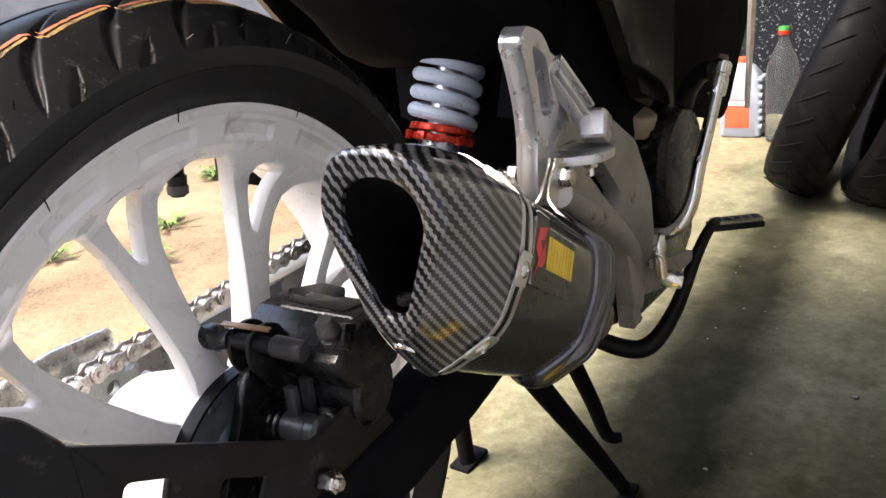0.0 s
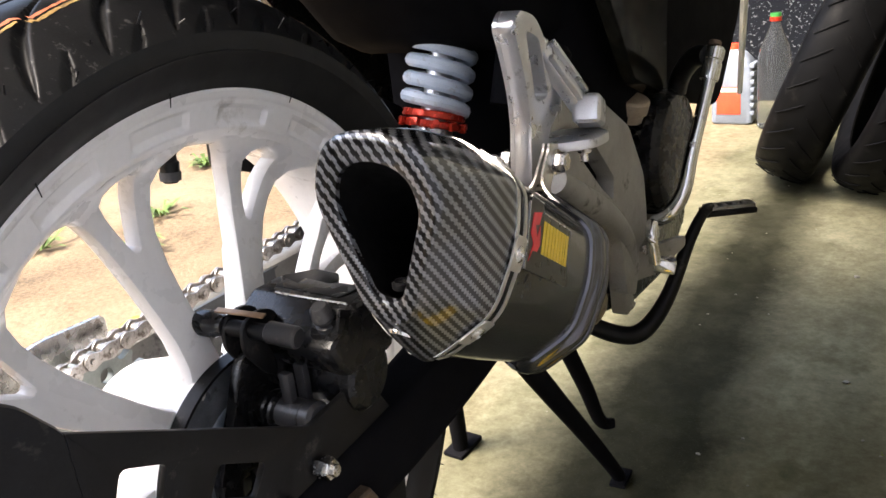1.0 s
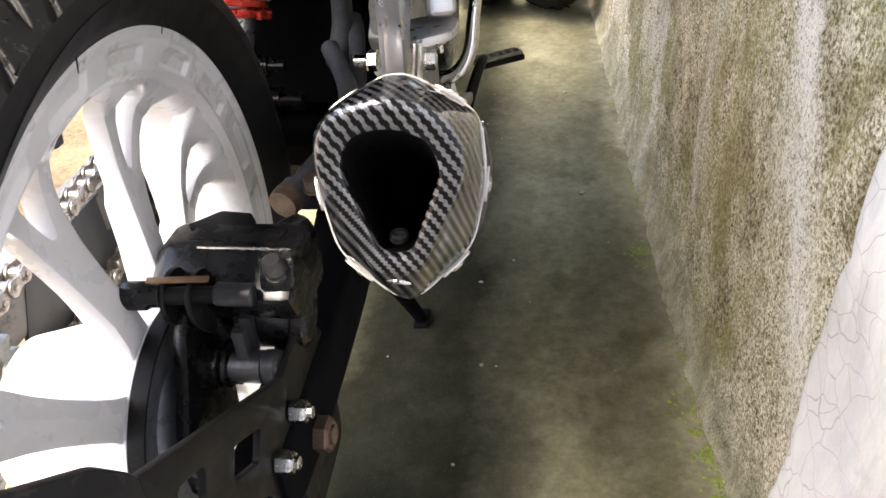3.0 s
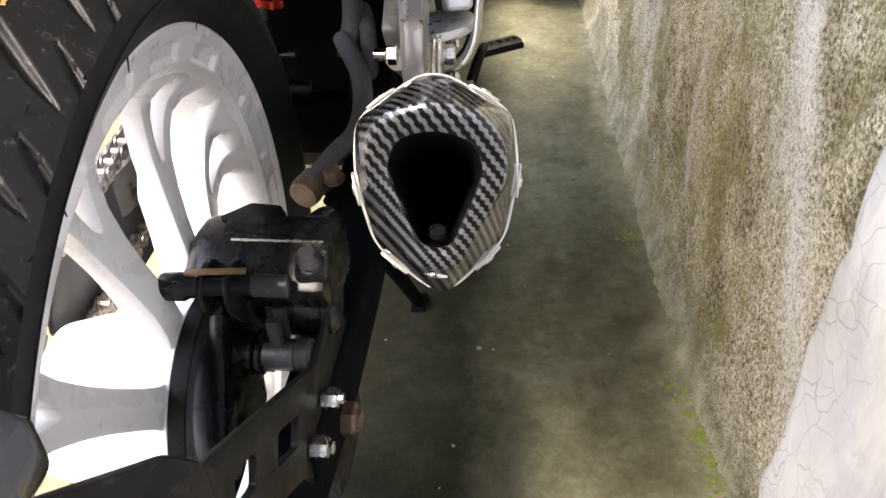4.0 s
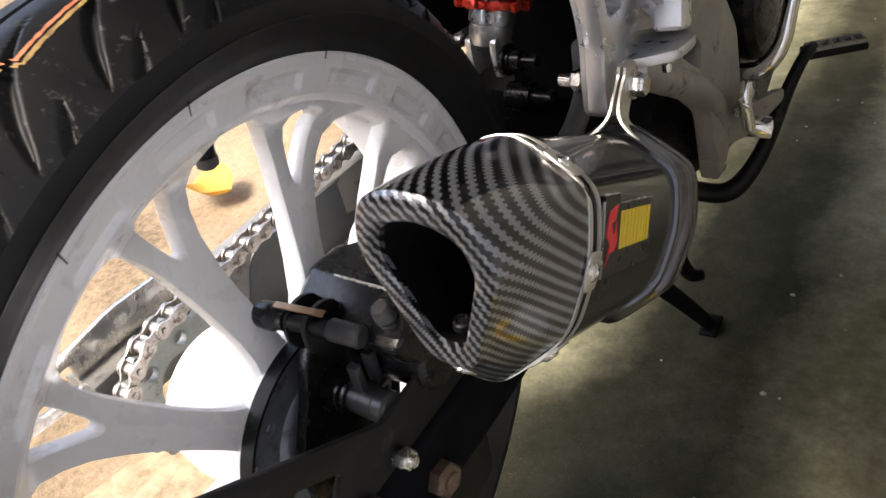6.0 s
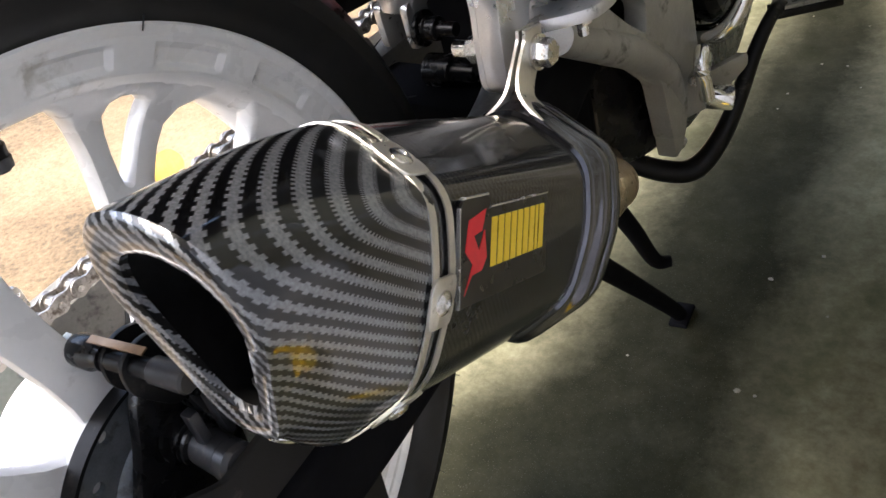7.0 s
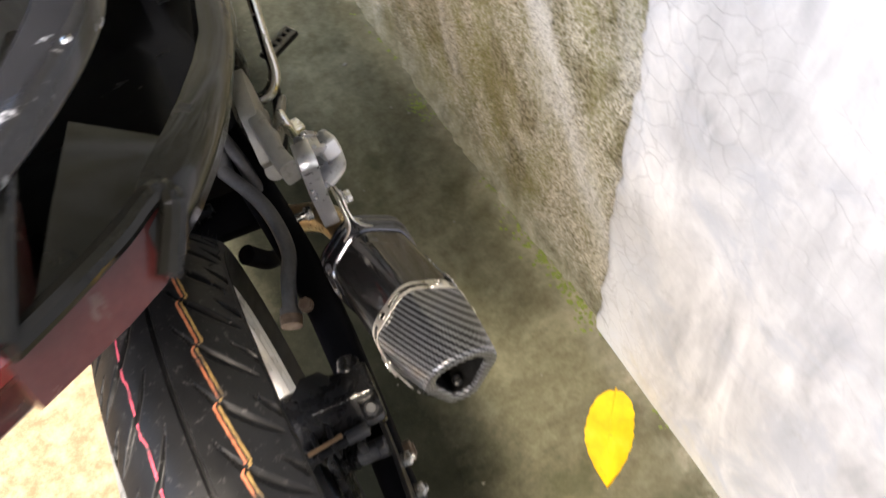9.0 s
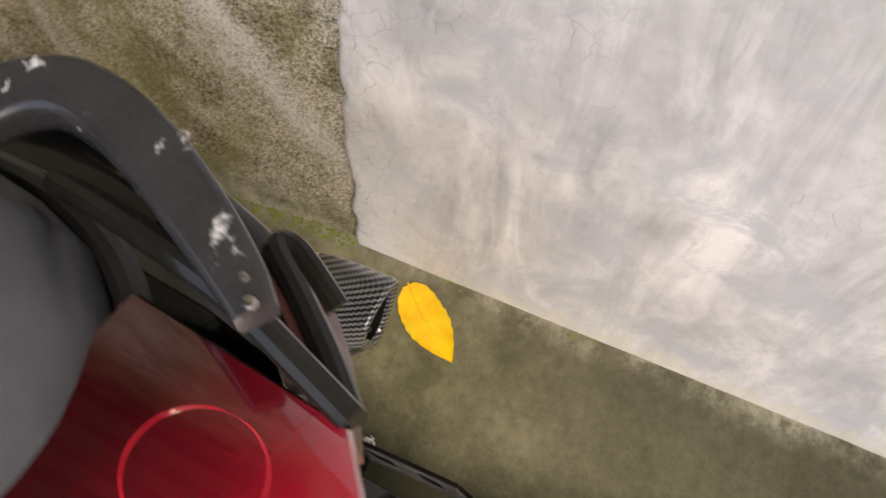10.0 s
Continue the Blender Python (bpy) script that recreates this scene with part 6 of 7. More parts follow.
# kick-start lever
bm = bmesh.new()
sweep(bm, [(0.100, 0.505, 0.352), (0.122, 0.506, 0.356), (0.138, 0.512, 0.378), (0.143, 0.526, 0.415), (0.149, 0.548, 0.462), (0.153, 0.566, 0.498)], [0.0085, 0.0085, 0.0075, 0.0068, 0.0065, 0.0068], sides=16)
kick = part("kick_lever", bm, CHROME, bike, "chromed kick-start lever")
bm = bmesh.new()
lathe(bm, [(0, 0), (0, 0.0092), (0.002, 0.0098), (0.016, 0.0098), (0.018, 0.0088), (0.020, 0.0088), (0.021, 0.0098), (0.031, 0.0098), (0.033, 0.008), (0.034, 0.0)], (0.151, 0.558, 0.483), (0.1, 0.42, 0.9), 22)
part("kick_joint", bm, CHROME, kick, "chromed pivot joint of the kick lever")
bm = bmesh.new()
rod(bm, (0.153, 0.5725, 0.5145), (0.1535, 0.5745, 0.5185), 0.0062, 12)
part("kick_cap", bm, RUST, kick, "rust-pink pivot cap")
bm = bmesh.new()
sweep(bm, [(0.148, 0.57, 0.505), (0.128, 0.59, 0.500), (0.108, 0.612, 0.480), (0.100, 0.618, 0.46)], 0.0105, sides=12)
part("kick_foot_rubber", bm, BLACK_PLASTIC, kick, "folded black kick pedal rubber")
# rider's folding footrest end and bracket
bm = bmesh.new()
sweep(bm, [(0.112, 0.470, 0.330), (0.122, 0.468, 0.348), (0.124, 0.460, 0.362), (0.126, 0.452, 0.352), (0.128, 0.455, 0.325)], 0.006, sides=12)
rider_peg = part("footrest_loop", bm, CHROME, bike, "bright looped return spring bracket")
bm = bmesh.new()
box(bm, (0.022, 0.020, 0.014), pose(0.132, 0.470, 0.318, 0, 10, 20), 0.003)
part("footrest_stub", bm, CHROME, rider_peg)
bm = bmesh.new()
plate(bm, rounded([(0.445, 0.300), (0.485, 0.300), (0.520, 0.320), (0.520, 0.332), (0.470, 0.330), (0.445, 0.325)], 0.004, 2), [], 0.007, lambda u, v, w: (0.090 + w + 0.55 * (u - 0.445) , u, v), bevel=0.001)
part("footrest_bracket", bm, DULL_ALLOY, rider_peg, "dull alloy footrest bracket")
bm = bmesh.new()
box(bm, (0.018, 0.022, 0.060), pose(0.086, 0.470, 0.290, 8, 0, 0), 0.003)
hexhead(bm, (0.086, 0.478, 0.268), (0.094, 0.482, 0.262), 0.010)
part("footrest_mount", bm, DULL_ALLOY, rider_peg)
# brake pedal
bm = bmesh.new()
sweep(bm, [(0.030, 0.49, 0.232), (0.062, 0.505, 0.214), (0.090, 0.515, 0.216), (0.112, 0.535, 0.250), (0.130, 0.560, 0.310), (0.139, 0.578, 0.335), (0.142, 0.596, 0.337)], [0.010, 0.0105, 0.0105, 0.0085, 0.0065, 0.0058, 0.0058], sides=14)
pedal = part("brake_pedal", bm, BLACK_METAL, bike, "black bent brake pedal arm")
bm = bmesh.new()
PM = pose(0.158, 0.607, 0.332, 0, 0, 33)
box(bm, (0.058, 0.022, 0.007), PM, 0.002)
pad = part("pedal_pad", bm, BLACK_METAL, pedal, "slotted pedal pad")
bm = bmesh.new()
grip = [(-0.026, -0.009), (0.028, -0.009), (0.028, 0.009), (-0.026, 0.009)]
holes = [[(x0 - 0.003, -0.004), (x0 + 0.003, -0.004), (x0 + 0.003, 0.005), (x0 - 0.003, 0.005)] for x0 in (-0.019, -0.0085, 0.002, 0.0125, 0.022)]
plate(bm, rounded(grip, 0.003, 2), holes, 0.0035, lambda u, v, w: PM @ Vector((u, v, 0.0034 + w)), bevel=0.0005)
part("pedal_grip", bm, DULL_ALLOY, pedal, "worn slotted alloy pedal face")
# frame tube and dark bodywork ahead of the shock
bm = bmesh.new()
sweep(bm, [(-0.03, 0.34, 0.66), (-0.02, 0.50, 0.56), (-0.02, 0.70, 0.53), (-0.03, 0.95, 0.60)], 0.055, sides=18)
part("frame_spine", bm, BLACK_METAL, bike, "black main frame in shade")
for s in (0, 1):
    bm = bmesh.new()
    x0 = 0.060 if s == 0 else -0.150
    shield = rounded([(0.46, 0.62), (0.52, 0.47), (0.70, 0.43), (0.82, 0.40), (0.92, 0.52), (1.00, 0.82), (0.80, 0.86), (0.52, 0.76)], 0.03, 4)
    plate(bm, shield, [], 0.006, lambda u, v, w: (x0 + w + (0.03 * math.sin((u - 0.5) * 3) if s == 0 else -0.03 * math.sin((u - 0.5) * 3)), u, v), bevel=0.0015)
    part("leg_shield", bm, INNER_BLACK, bike, "black side fairing")
PALE = surface("pale_fairing_edge", (0.60, 0.57, 0.48), (0.70, 0.67, 0.58), (0.3, 0.45), 20, bump=0.05)
bm = bmesh.new()
plate(bm, [(0.60, 0.46), (0.608, 0.46), (0.66, 0.70), (0.625, 0.70)], [], 0.004, lambda u, v, w: (0.168 + w, u, v), bevel=0.001)
part("fairing_edge_strip", bm, PALE, bike, "pale edge strip of the fairing")

# ---- tail: inner fender, side cowls, seat, lamp, grab rail ----
bm = bmesh.new()
rings = []
for y, z, w, d in ((-0.03, 0.765, 0.062, 0.04), (0.02, 0.740, 0.075, 0.04), (0.10, 0.700, 0.082, 0.045), (0.20, 0.652, 0.085, 0.045), (0.27, 0.600, 0.085, 0.04), (0.31, 0.566, 0.092, 0.04), (0.35, 0.549, 0.095, 0.035), (0.42, 0.548, 0.095, 0.03)):
    rings.append([(XC - 0.02 + x, y, zz) for x, zz in rounded([(-w, z), (w, z), (w, z + 0.09), (-w, z + 0.09)], 0.02, 3)])
loft(bm, rings)
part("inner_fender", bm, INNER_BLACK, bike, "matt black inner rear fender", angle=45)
for k, p in enumerate(((0.03, 0.205, 0.650), (-0.005, 0.295, 0.603), (0.04, 0.30, 0.601))):
    bm = bmesh.new()
    lathe(bm, [(0, 0), (0, 0.008), (0.002, 0.008), (0.0035, 0.005), (0.0025, 0.002), (0.0025, 0)], p, (0.1, -0.45, -1), 14)
    part("fender_screw", bm, STEEL, bike, "bright fender screw")
LC = -0.050


def flank(x, side):
    """Right-hand offset x, or the same on the left about the tail's middle."""
    return x if side > 0 else 2 * LC - x


for s in (1, -1):
    bm = bmesh.new()
    rings = []
    for y, x0, zb, zt in ((-0.100, 0.080, 0.878, 0.885), (-0.088, 0.087, 0.868, 0.896), (-0.06, 0.099, 0.853, 0.893), (-0.03, 0.109, 0.840, 0.880), (0.0, 0.117, 0.828, 0.866), (0.04, 0.125, 0.813, 0.847), (0.08, 0.131, 0.798, 0.829), (0.14, 0.137, 0.765, 0.818), (0.20, 0.138, 0.725, 0.805), (0.28, 0.134, 0.675, 0.785), (0.38, 0.122, 0.590, 0.760), (0.48, 0.108, 0.495, 0.740), (0.62, 0.092, 0.450, 0.740)):
        zb -= 0.035 if s < 0 and y > 0.3 else 0.0
        zm = zb * 0.45 + zt * 0.55
        t_ = min(0.010, (zt - zb) * 0.3)
        ring = [(x0 - 0.016, zb), (x0 - 0.004, zb + t_ * 0.5), (x0, zm), (x0 - 0.004, zt - t_ * 0.5), (x0 - 0.014, zt), (x0 - 0.020, zt - t_), (x0 - 0.020, zb + t_)]
        rings.append([(flank(x, s), y, z) for x, z in ring])
    loft(bm, rings)
    part("side_cowl", bm, GLOSS_BLACK, bike, "glossy dark side cowl with dust", angle=60)
# black tray added to close the tail under the seat against light leaks
bm = bmesh.new()
rings = []
for y, w, z in ((-0.115, 0.085, 0.872), (-0.06, 0.130, 0.850), (0.0, 0.150, 0.825), (0.10, 0.165, 0.790), (0.25, 0.165, 0.735), (0.40, 0.150, 0.680)):
    rings.append([(LC + x, y, zz) for x, zz in ((-w, z), (w, z), (w, z + 0.006), (-w, z + 0.006))])
loft(bm, rings)
part("tail_filler", bm, GLOSS_BLACK, bike, "black tray added under the seat to stop light leaks")
# seat
bm = bmesh.new()
rings = []
for y, w, zb, zt in ((-0.080, 0.030, 0.928, 0.940), (-0.074, 0.060, 0.922, 0.956), (-0.060, 0.090, 0.915, 0.966), (-0.030, 0.112, 0.905, 0.972), (0.0, 0.120, 0.90, 0.972), (0.06, 0.122, 0.885, 0.962), (0.16, 0.118, 0.865, 0.940), (0.30, 0.105, 0.83, 0.90), (0.46, 0.10, 0.78, 0.85), (0.60, 0.07, 0.76, 0.82)):
    cx = LC
    w *= 0.92
    rings.append([(cx + x, y, z) for x, z in rounded([(-w, zb), (w, zb), (w * 0.92, zt - 0.012), (w * 0.4, zt), (-w * 0.4, zt), (-w * 0.92, zt - 0.012)], 0.012, 3)])
loft(bm, rings)
seat = part("seat", bm, SEAT_VINYL, bike, "dark grey vinyl seat", angle=55)
bm = bmesh.new()
rings = []
for y, w, z in ((-0.083, 0.030, 0.930), (-0.072, 0.072, 0.926), (-0.05, 0.104, 0.918), (0.0, 0.124, 0.903), (0.06, 0.126, 0.888), (0.16, 0.122, 0.868)):
    cx = LC
    rings.append((cx, w * 0.92, y, z))
sweep(bm, [(cx + w, y, z) for cx, w, y, z in reversed(rings)] + [(cx - w, y, z) for cx, w, y, z in rings], 0.006, sides=10)
part("seat_rim", bm, BLACK_PLASTIC, seat, "black seat base rim")
RING_RED = surface("bright_red_moulding", (0.27, 0.006, 0.016), (0.33, 0.008, 0.020), (0.1, 0.2), 60, bump=0, coat=0.3)
# tail lamp: a wide faceted lens over a dark red housing with wings
bm = bmesh.new()
face = [(-0.094, -0.060, 0.936), (-0.091, -0.138, 0.927), (-0.058, -0.169, 0.941), (0.0, -0.168, 0.950), (0.058, -0.169, 0.941), (0.091, -0.138, 0.927), (0.094, -0.060, 0.936), (0.0, -0.060, 0.958)]
under = [(x * 0.99, y + (0.006 if y < -0.1 else 0.0), z - 0.034) for x, y, z in face]
rings = [[(LC + x * k, y * k - 0.12 * (1 - k), z - d) for x, y, z in face] for k, d in ((0.99, 0.012), (1.0, 0.005), (0.985, 0.0), (0.80, -0.003))]
loft(bm, rings)
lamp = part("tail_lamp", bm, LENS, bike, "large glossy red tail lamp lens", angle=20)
for s in (1, -1):
    bm = bmesh.new()
    lathe(bm, [(-0.004, 0.0204), (0.0003, 0.0200), (0.0004, 0.0194), (-0.004, 0.0188)], (LC + s * 0.058, -0.110, 0.9384), (0.29 * s, -0.14, 0.95), 40, close=True)
    part("lens_ring", bm, RING_RED, lamp, "bright red moulded ring in the lens")
bm = bmesh.new()
rings = [[(LC + x * 0.985, y, z - 0.0125) for x, y, z in face], [(LC + x, y, z) for x, y, z in under], [(LC + x * 0.8, y * 0.8 - 0.01, z - 0.03) for x, y, z in under]]
loft(bm, rings)
LAMP_BASE = surface("dark_red_lamp_base", (0.045, 0.010, 0.010), (0.075, 0.020, 0.018), (0.16, 0.3), 30, bump=0.05, coat=0.2, dirt=(0.08, 0.055, 0.045), dirt_amount=0.15, shine=0.3)
part("lamp_base", bm, LAMP_BASE, lamp, "dusty dark red lower lamp housing")
for s in (1, -1):
    bm = bmesh.new()
    rings = []
    for (x, y, z), (x2, y2, z2) in (((0.040, -0.139, 0.921), (0.037, -0.142, 0.897)), ((0.055, -0.122, 0.913), (0.052, -0.131, 0.893)), ((0.072, -0.099, 0.902), (0.067, -0.118, 0.887)), ((0.088, -0.076, 0.891), (0.080, -0.103, 0.880))):
        rings.append([(flank(x, s), y, z), (flank(x2, s), y2, z2), (flank(x2 - 0.006, s), y2 + 0.006, z2), (flank(x - 0.006, s), y + 0.006, z)])
    loft(bm, rings)
    part("lamp_wing", bm, LAMP_BASE, lamp, "dark red side wing of the lamp housing")
    # glossy black trim in a V beside the lens, and the sunk panel inside it
    for path_t in ([(0.043, -0.137, 0.928), (0.048, -0.118, 0.934), (0.055, -0.090, 0.940), (0.060, -0.050, 0.938), (0.064, -0.010, 0.928)],
                   [(0.043, -0.137, 0.926), (0.058, -0.118, 0.916), (0.074, -0.095, 0.904), (0.088, -0.074, 0.895), (0.092, -0.080, 0.890), (0.082, -0.102, 0.882)]):
        bm = bmesh.new()
        sweep(bm, [(flank(x, s), y, z) for x, y, z in path_t], 0.0050, sides=10)
        part("tail_trim", bm, GLOSS_BLACK, lamp, "glossy black tail trim")
    bm = bmesh.new()
    rings = [[(flank(a[0], s), a[1], a[2]), (flank(b2[0], s), b2[1], b2[2]), (flank(b2[0], s), b2[1], b2[2] - 0.004), (flank(a[0], s), a[1], a[2] - 0.004)] for a, b2 in (((0.040, -0.136, 0.918), (0.044, -0.134, 0.914)), ((0.048, -0.110, 0.912), (0.068, -0.100, 0.892)), ((0.055, -0.070, 0.905), (0.086, -0.066, 0.876)), ((0.060, -0.010, 0.885), (0.100, -0.010, 0.846)))]
    loft(bm, rings)
    part("tail_recess", bm, GLOSS_BLACK, lamp, "glossy black sunk panel beside the lens")
# grab rail
bm = bmesh.new()
sec = rounded([(a * 1.2, b2 * 0.8) for a, b2 in ((1, 1), (-1, 1), (-1, -1), (1, -1))], 0.45, 3)
sweep(bm, [(0.050, -0.107, 0.958), (0.058, -0.094, 0.955), (0.070, -0.070, 0.950), (0.081, -0.045, 0.945), (0.089, -0.018, 0.940), (0.089, 0.004, 0.937), (0.076, 0.020, 0.936), (0.045, 0.030, 0.936), (LC, 0.034, 0.938), (-0.145, 0.030, 0.936), (-0.176, 0.020, 0.936), (-0.189, 0.004, 0.937), (-0.189, -0.018, 0.940), (-0.181, -0.045, 0.945), (-0.170, -0.070, 0.950), (-0.158, -0.094, 0.955), (-0.150, -0.107, 0.958)], [0.0052, 0.0070, 0.0085, 0.0092, 0.0096, 0.0098, 0.0098, 0.0098, 0.0098, 0.0098, 0.0098, 0.0098, 0.0096, 0.0092, 0.0085, 0.0070, 0.0052], section=sec)
RAIL = surface("chipped_dark_rail_paint", (0.014, 0.014, 0.015), (0.025, 0.025, 0.027), (0.09, 0.20), 25, bump=0.08, coat=0.15, dirt=(0.55, 0.55, 0.55), dirt_amount=0.05, dirt_scale=50, shine=0.25)
rail = part("grab_rail", bm, RAIL, bike, "chipped dark grey cast grab rail")
for p, r_ in (((0.0515, -0.105, 0.9632), 0.0022), ((0.0895, -0.052, 0.9525), 0.0020), ((0.057, -0.099, 0.9625), 0.0014)):
    bm = bmesh.new()
    lathe(bm, [(0, 0), (0, r_), (0.0012, r_ * 0.8), (0.0016, 0)], p, (0.1, 0.1, 1), 9)
    part("paint_chip", bm, STEEL, rail, "bare bright chipped spots")


# ---- loose things ----
# fallen yellow leaf
bm = bmesh.new()
TIP, STEM = Vector((0.313, -0.026, 0.0)), Vector((0.388, 0.087, 0.0))
LX = (STEM - TIP).normalized()
LY = Vector((0, 0, 1)).cross(LX)
LL = (STEM - TIP).length
rows = []
for i in range(25):
    u = i / 24
    half = 0.032 * (math.sin(math.pi * min(1, u ** 1.1)) ** 0.75 if u < 0.62 else max(0.0, 1 - ((u - 0.55) / 0.47) ** 3.2) ** 0.6 * 0.98) * (1 + 0.03 * math.sin(i * 2.1))
    half = max(half, 0.0006)
    row = []
    for j in range(9):
        v = -1 + j / 4
        z = 0.004 + 0.009 * abs(v) ** 1.5 * (0.6 + 0.5 * math.sin(u * 5)) + 0.004 * math.sin(u * 6.0) + 0.0012 * noise.noise((u * 9, v * 5, 0))
        p = TIP + LX * (u * LL) + LY * (v * half + 0.004 * math.sin(u * 3.1)) + Vector((0, 0, max(0.0022, z)))
        row.append(p)
    rows.append(row)
top = [[bm.verts.new(p) for p in r] for r in rows]
low = [[bm.verts.new(p - Vector((0, 0, 0.0007))) for p in r] for r in rows]
for i in range(24):
    for j in range(8):
        bm.faces.new((top[i][j], top[i][j + 1], top[i + 1][j + 1], top[i + 1][j]))
        bm.faces.new((low[i][j], low[i + 1][j], low[i + 1][j + 1], low[i][j + 1]))
    for j in (0, 8):
        bm.faces.new((top[i][j], top[i + 1][j], low[i + 1][j], low[i][j]))


def leaf_yellow(name):
    m, nt, b = nodes_of(name)
    v = coords(nt)
    col = ramp(nt, noise_of(nt, v, 30, 5), [(0.3, (0.76, 0.42, 0.009)), (0.55, (0.84, 0.56, 0.013)), (0.75, (0.88, 0.66, 0.06))])
    spot = span(nt, noise_of(nt, v, 70, 4), 0.66, 0.72, 0.0, 0.8)
    nt.links.new(mixed(nt, spot, col, (0.30, 0.15, 0.03)), b.inputs["Base Color"])
    b.inputs["Roughness"].default_value = 0.5
    b.inputs["Subsurface Weight"].default_value = 0.1
    b.inputs["Subsurface Radius"].default_value = (0.004, 0.003, 0.001)
    bumped(nt, b, noise_of(nt, v, 120, 4), 0.2, 0.001)
    return m


LEAF = leaf_yellow("yellow_leaf")
leaf = thing("fallen_leaf", bm, LEAF, "bright yellow fallen leaf lying on the concrete floor", "leaf")
bm = bmesh.new()
sweep(bm, [TIP + LX * (LL * u) + LY * (0.004 * math.sin(u * 3.1)) + Vector((0, 0, max(0.0028, 0.0048 + 0.004 * math.sin(u * 6.0)))) for u in [k / 10 for k in range(1, 10)]] + [STEM + LX * 0.004 + Vector((0, 0, 0.004))], [0.0004, 0.0012], sides=6, steps=2)
part("midrib", bm, LEAF, leaf)

# curled dry leaf out on the soil
bm = bmesh.new()
c = Vector((-0.95, 0.60, -0.02))
rows = []
for i in range(13):
    u = i / 12
    half = 0.045 * math.sin(math.pi * u) ** 0.8 + 0.001
    rows.append([bm.verts.new(c + Vector((0.12 * (u - 0.5), half * v, 0.010 + 0.03 * v * v * math.sin(3 * u) + 0.008 * math.sin(7 * u)))) for v in (-1, -0.5, 0, 0.5, 1)])
for a, b2 in zip(rows, rows[1:]):
    for k in range(4):
        bm.faces.new((a[k], a[k + 1], b2[k + 1], b2[k]))
bmesh.ops.solidify(bm, geom=bm.faces[:], thickness=0.0008)
DRY = surface("dry_leaf", (0.42, 0.24, 0.04), (0.58, 0.38, 0.08), (0.6, 0.8), 30, bump=0.2)
thing("dry_leaf", bm, DRY, "curled dry golden leaf on the sandy soil", "leaf")

# low weeds on the soil beyond the wheel
WEED = surface("weed_green", (0.045, 0.085, 0.016), (0.10, 0.16, 0.03), (0.5, 0.7), 40, bump=0.1)
rnd = random.Random(11)
for wx, wy, count in ((-1.45, 1.02, 30), (-1.75, 0.95, 36), (-1.62, 1.25, 26), (-2.2, 1.30, 44), (-2.5, 1.05, 40), (-1.95, 1.75, 40), (-2.9, 1.6, 50), (-2.4, 2.1, 50)):
    bm = bmesh.new()
    root = bm.verts.new((wx, wy, -0.036))
    for k in range(count):
        a = rnd.uniform(0, 6.283)
        d = Vector((math.cos(a), math.sin(a), 0))
        r0 = rnd.uniform(0, 0.05)
        p0 = Vector((wx, wy, -0.034)) + d * r0
        h, l = rnd.uniform(0.012, 0.045), rnd.uniform(0.012, 0.03)
        q = p0 + d * l + Vector((0, 0, h))
        s = Vector((-d.y, d.x, 0)) * rnd.uniform(0.004, 0.009)
        e = q + d * l - Vector((0, 0, h * 0.3))
        vs = [root] + [bm.verts.new(v) for v in (q - s, e, q + s)]
        bm.faces.new(vs)
    thing("weed", bm, WEED, "small low green weed growing on the sandy soil", "weed", "weeds on the soil")

# moss along the foot of the wall, grit on floor and soil
MOSS = surface("moss_green", (0.10, 0.14, 0.02), (0.20, 0.25, 0.045), (0.8, 0.95), 60, bump=0.5, depth=0.001)
rnd = random.Random(5)
bm = bmesh.new()


def tuft(c, r):
    """A small lumpy clump of moss."""
    vs = []
    n = 6
    top_v = bm.verts.new(c + Vector((0, 0, r * 0.7)))
    ring = [bm.verts.new(c + Vector((r * rnd.uniform(0.6, 1.2) * math.cos(6.283 * k / n), r * rnd.uniform(0.6, 1.2) * math.sin(6.283 * k / n), -0.0005))) for k in range(n)]
    for k in range(n):
        bm.faces.new((ring[k], ring[(k + 1) % n], top_v))


for k in range(620):
    y = rnd.choice((rnd.gauss(0.62, 0.22), rnd.uniform(-0.2, 1.3), rnd.gauss(0.32, 0.08)))
    off = abs(rnd.gauss(0, 0.012))
    x = wall_x(y, 0) - 0.003 - off
    if noise.noise((y * 6, 9.0, 0)) > -0.05:
        tuft(Vector((x, y, 0.0)), rnd.uniform(0.0015, 0.0045))
for k in range(90):
    a, r = rnd.uniform(0, 6.283), abs(rnd.gauss(0, 0.015))
    tuft(Vector((0.343 + r * math.cos(a), 0.70 + 1.6 * r * math.sin(a), 0.0)), rnd.uniform(0.0015, 0.004))
tagged(thing("moss", bm, MOSS, "yellow-green moss along the foot of the wall", "moss", angle=180), kind="stuff")
GRIT = surface("pale_grit", (0.13, 0.12, 0.095), (0.26, 0.245, 0.20), (0.7, 0.9), 80, bump=0.2)
bm = bmesh.new()
spots = [(0.257, 0.864, 0.0040), (0.150, -0.02, 0.0022), (0.17, 0.05, 0.002), (0.30, 0.45, 0.0018), (0.22, 1.25, 0.004), (0.12, 0.62, 0.0025), (0.14, 0.45, 0.003)]
spots += [(rnd.uniform(-0.3, 0.40), rnd.uniform(-0.4, 1.8), rnd.uniform(0.0006, 0.0020)) for k in range(60)]
for x, y, r in spots:
    if x > wall_x(y, 0) - 0.01:
        continue
    made = bmesh.ops.create_icosphere(bm, subdivisions=1, radius=r)
    for v in made["verts"]:
        v.co = Vector((v.co.x * rnd.uniform(0.8, 1.8), v.co.y * rnd.uniform(0.8, 1.5), v.co.z * 0.6)) + Vector((x, y, r * 0.45))
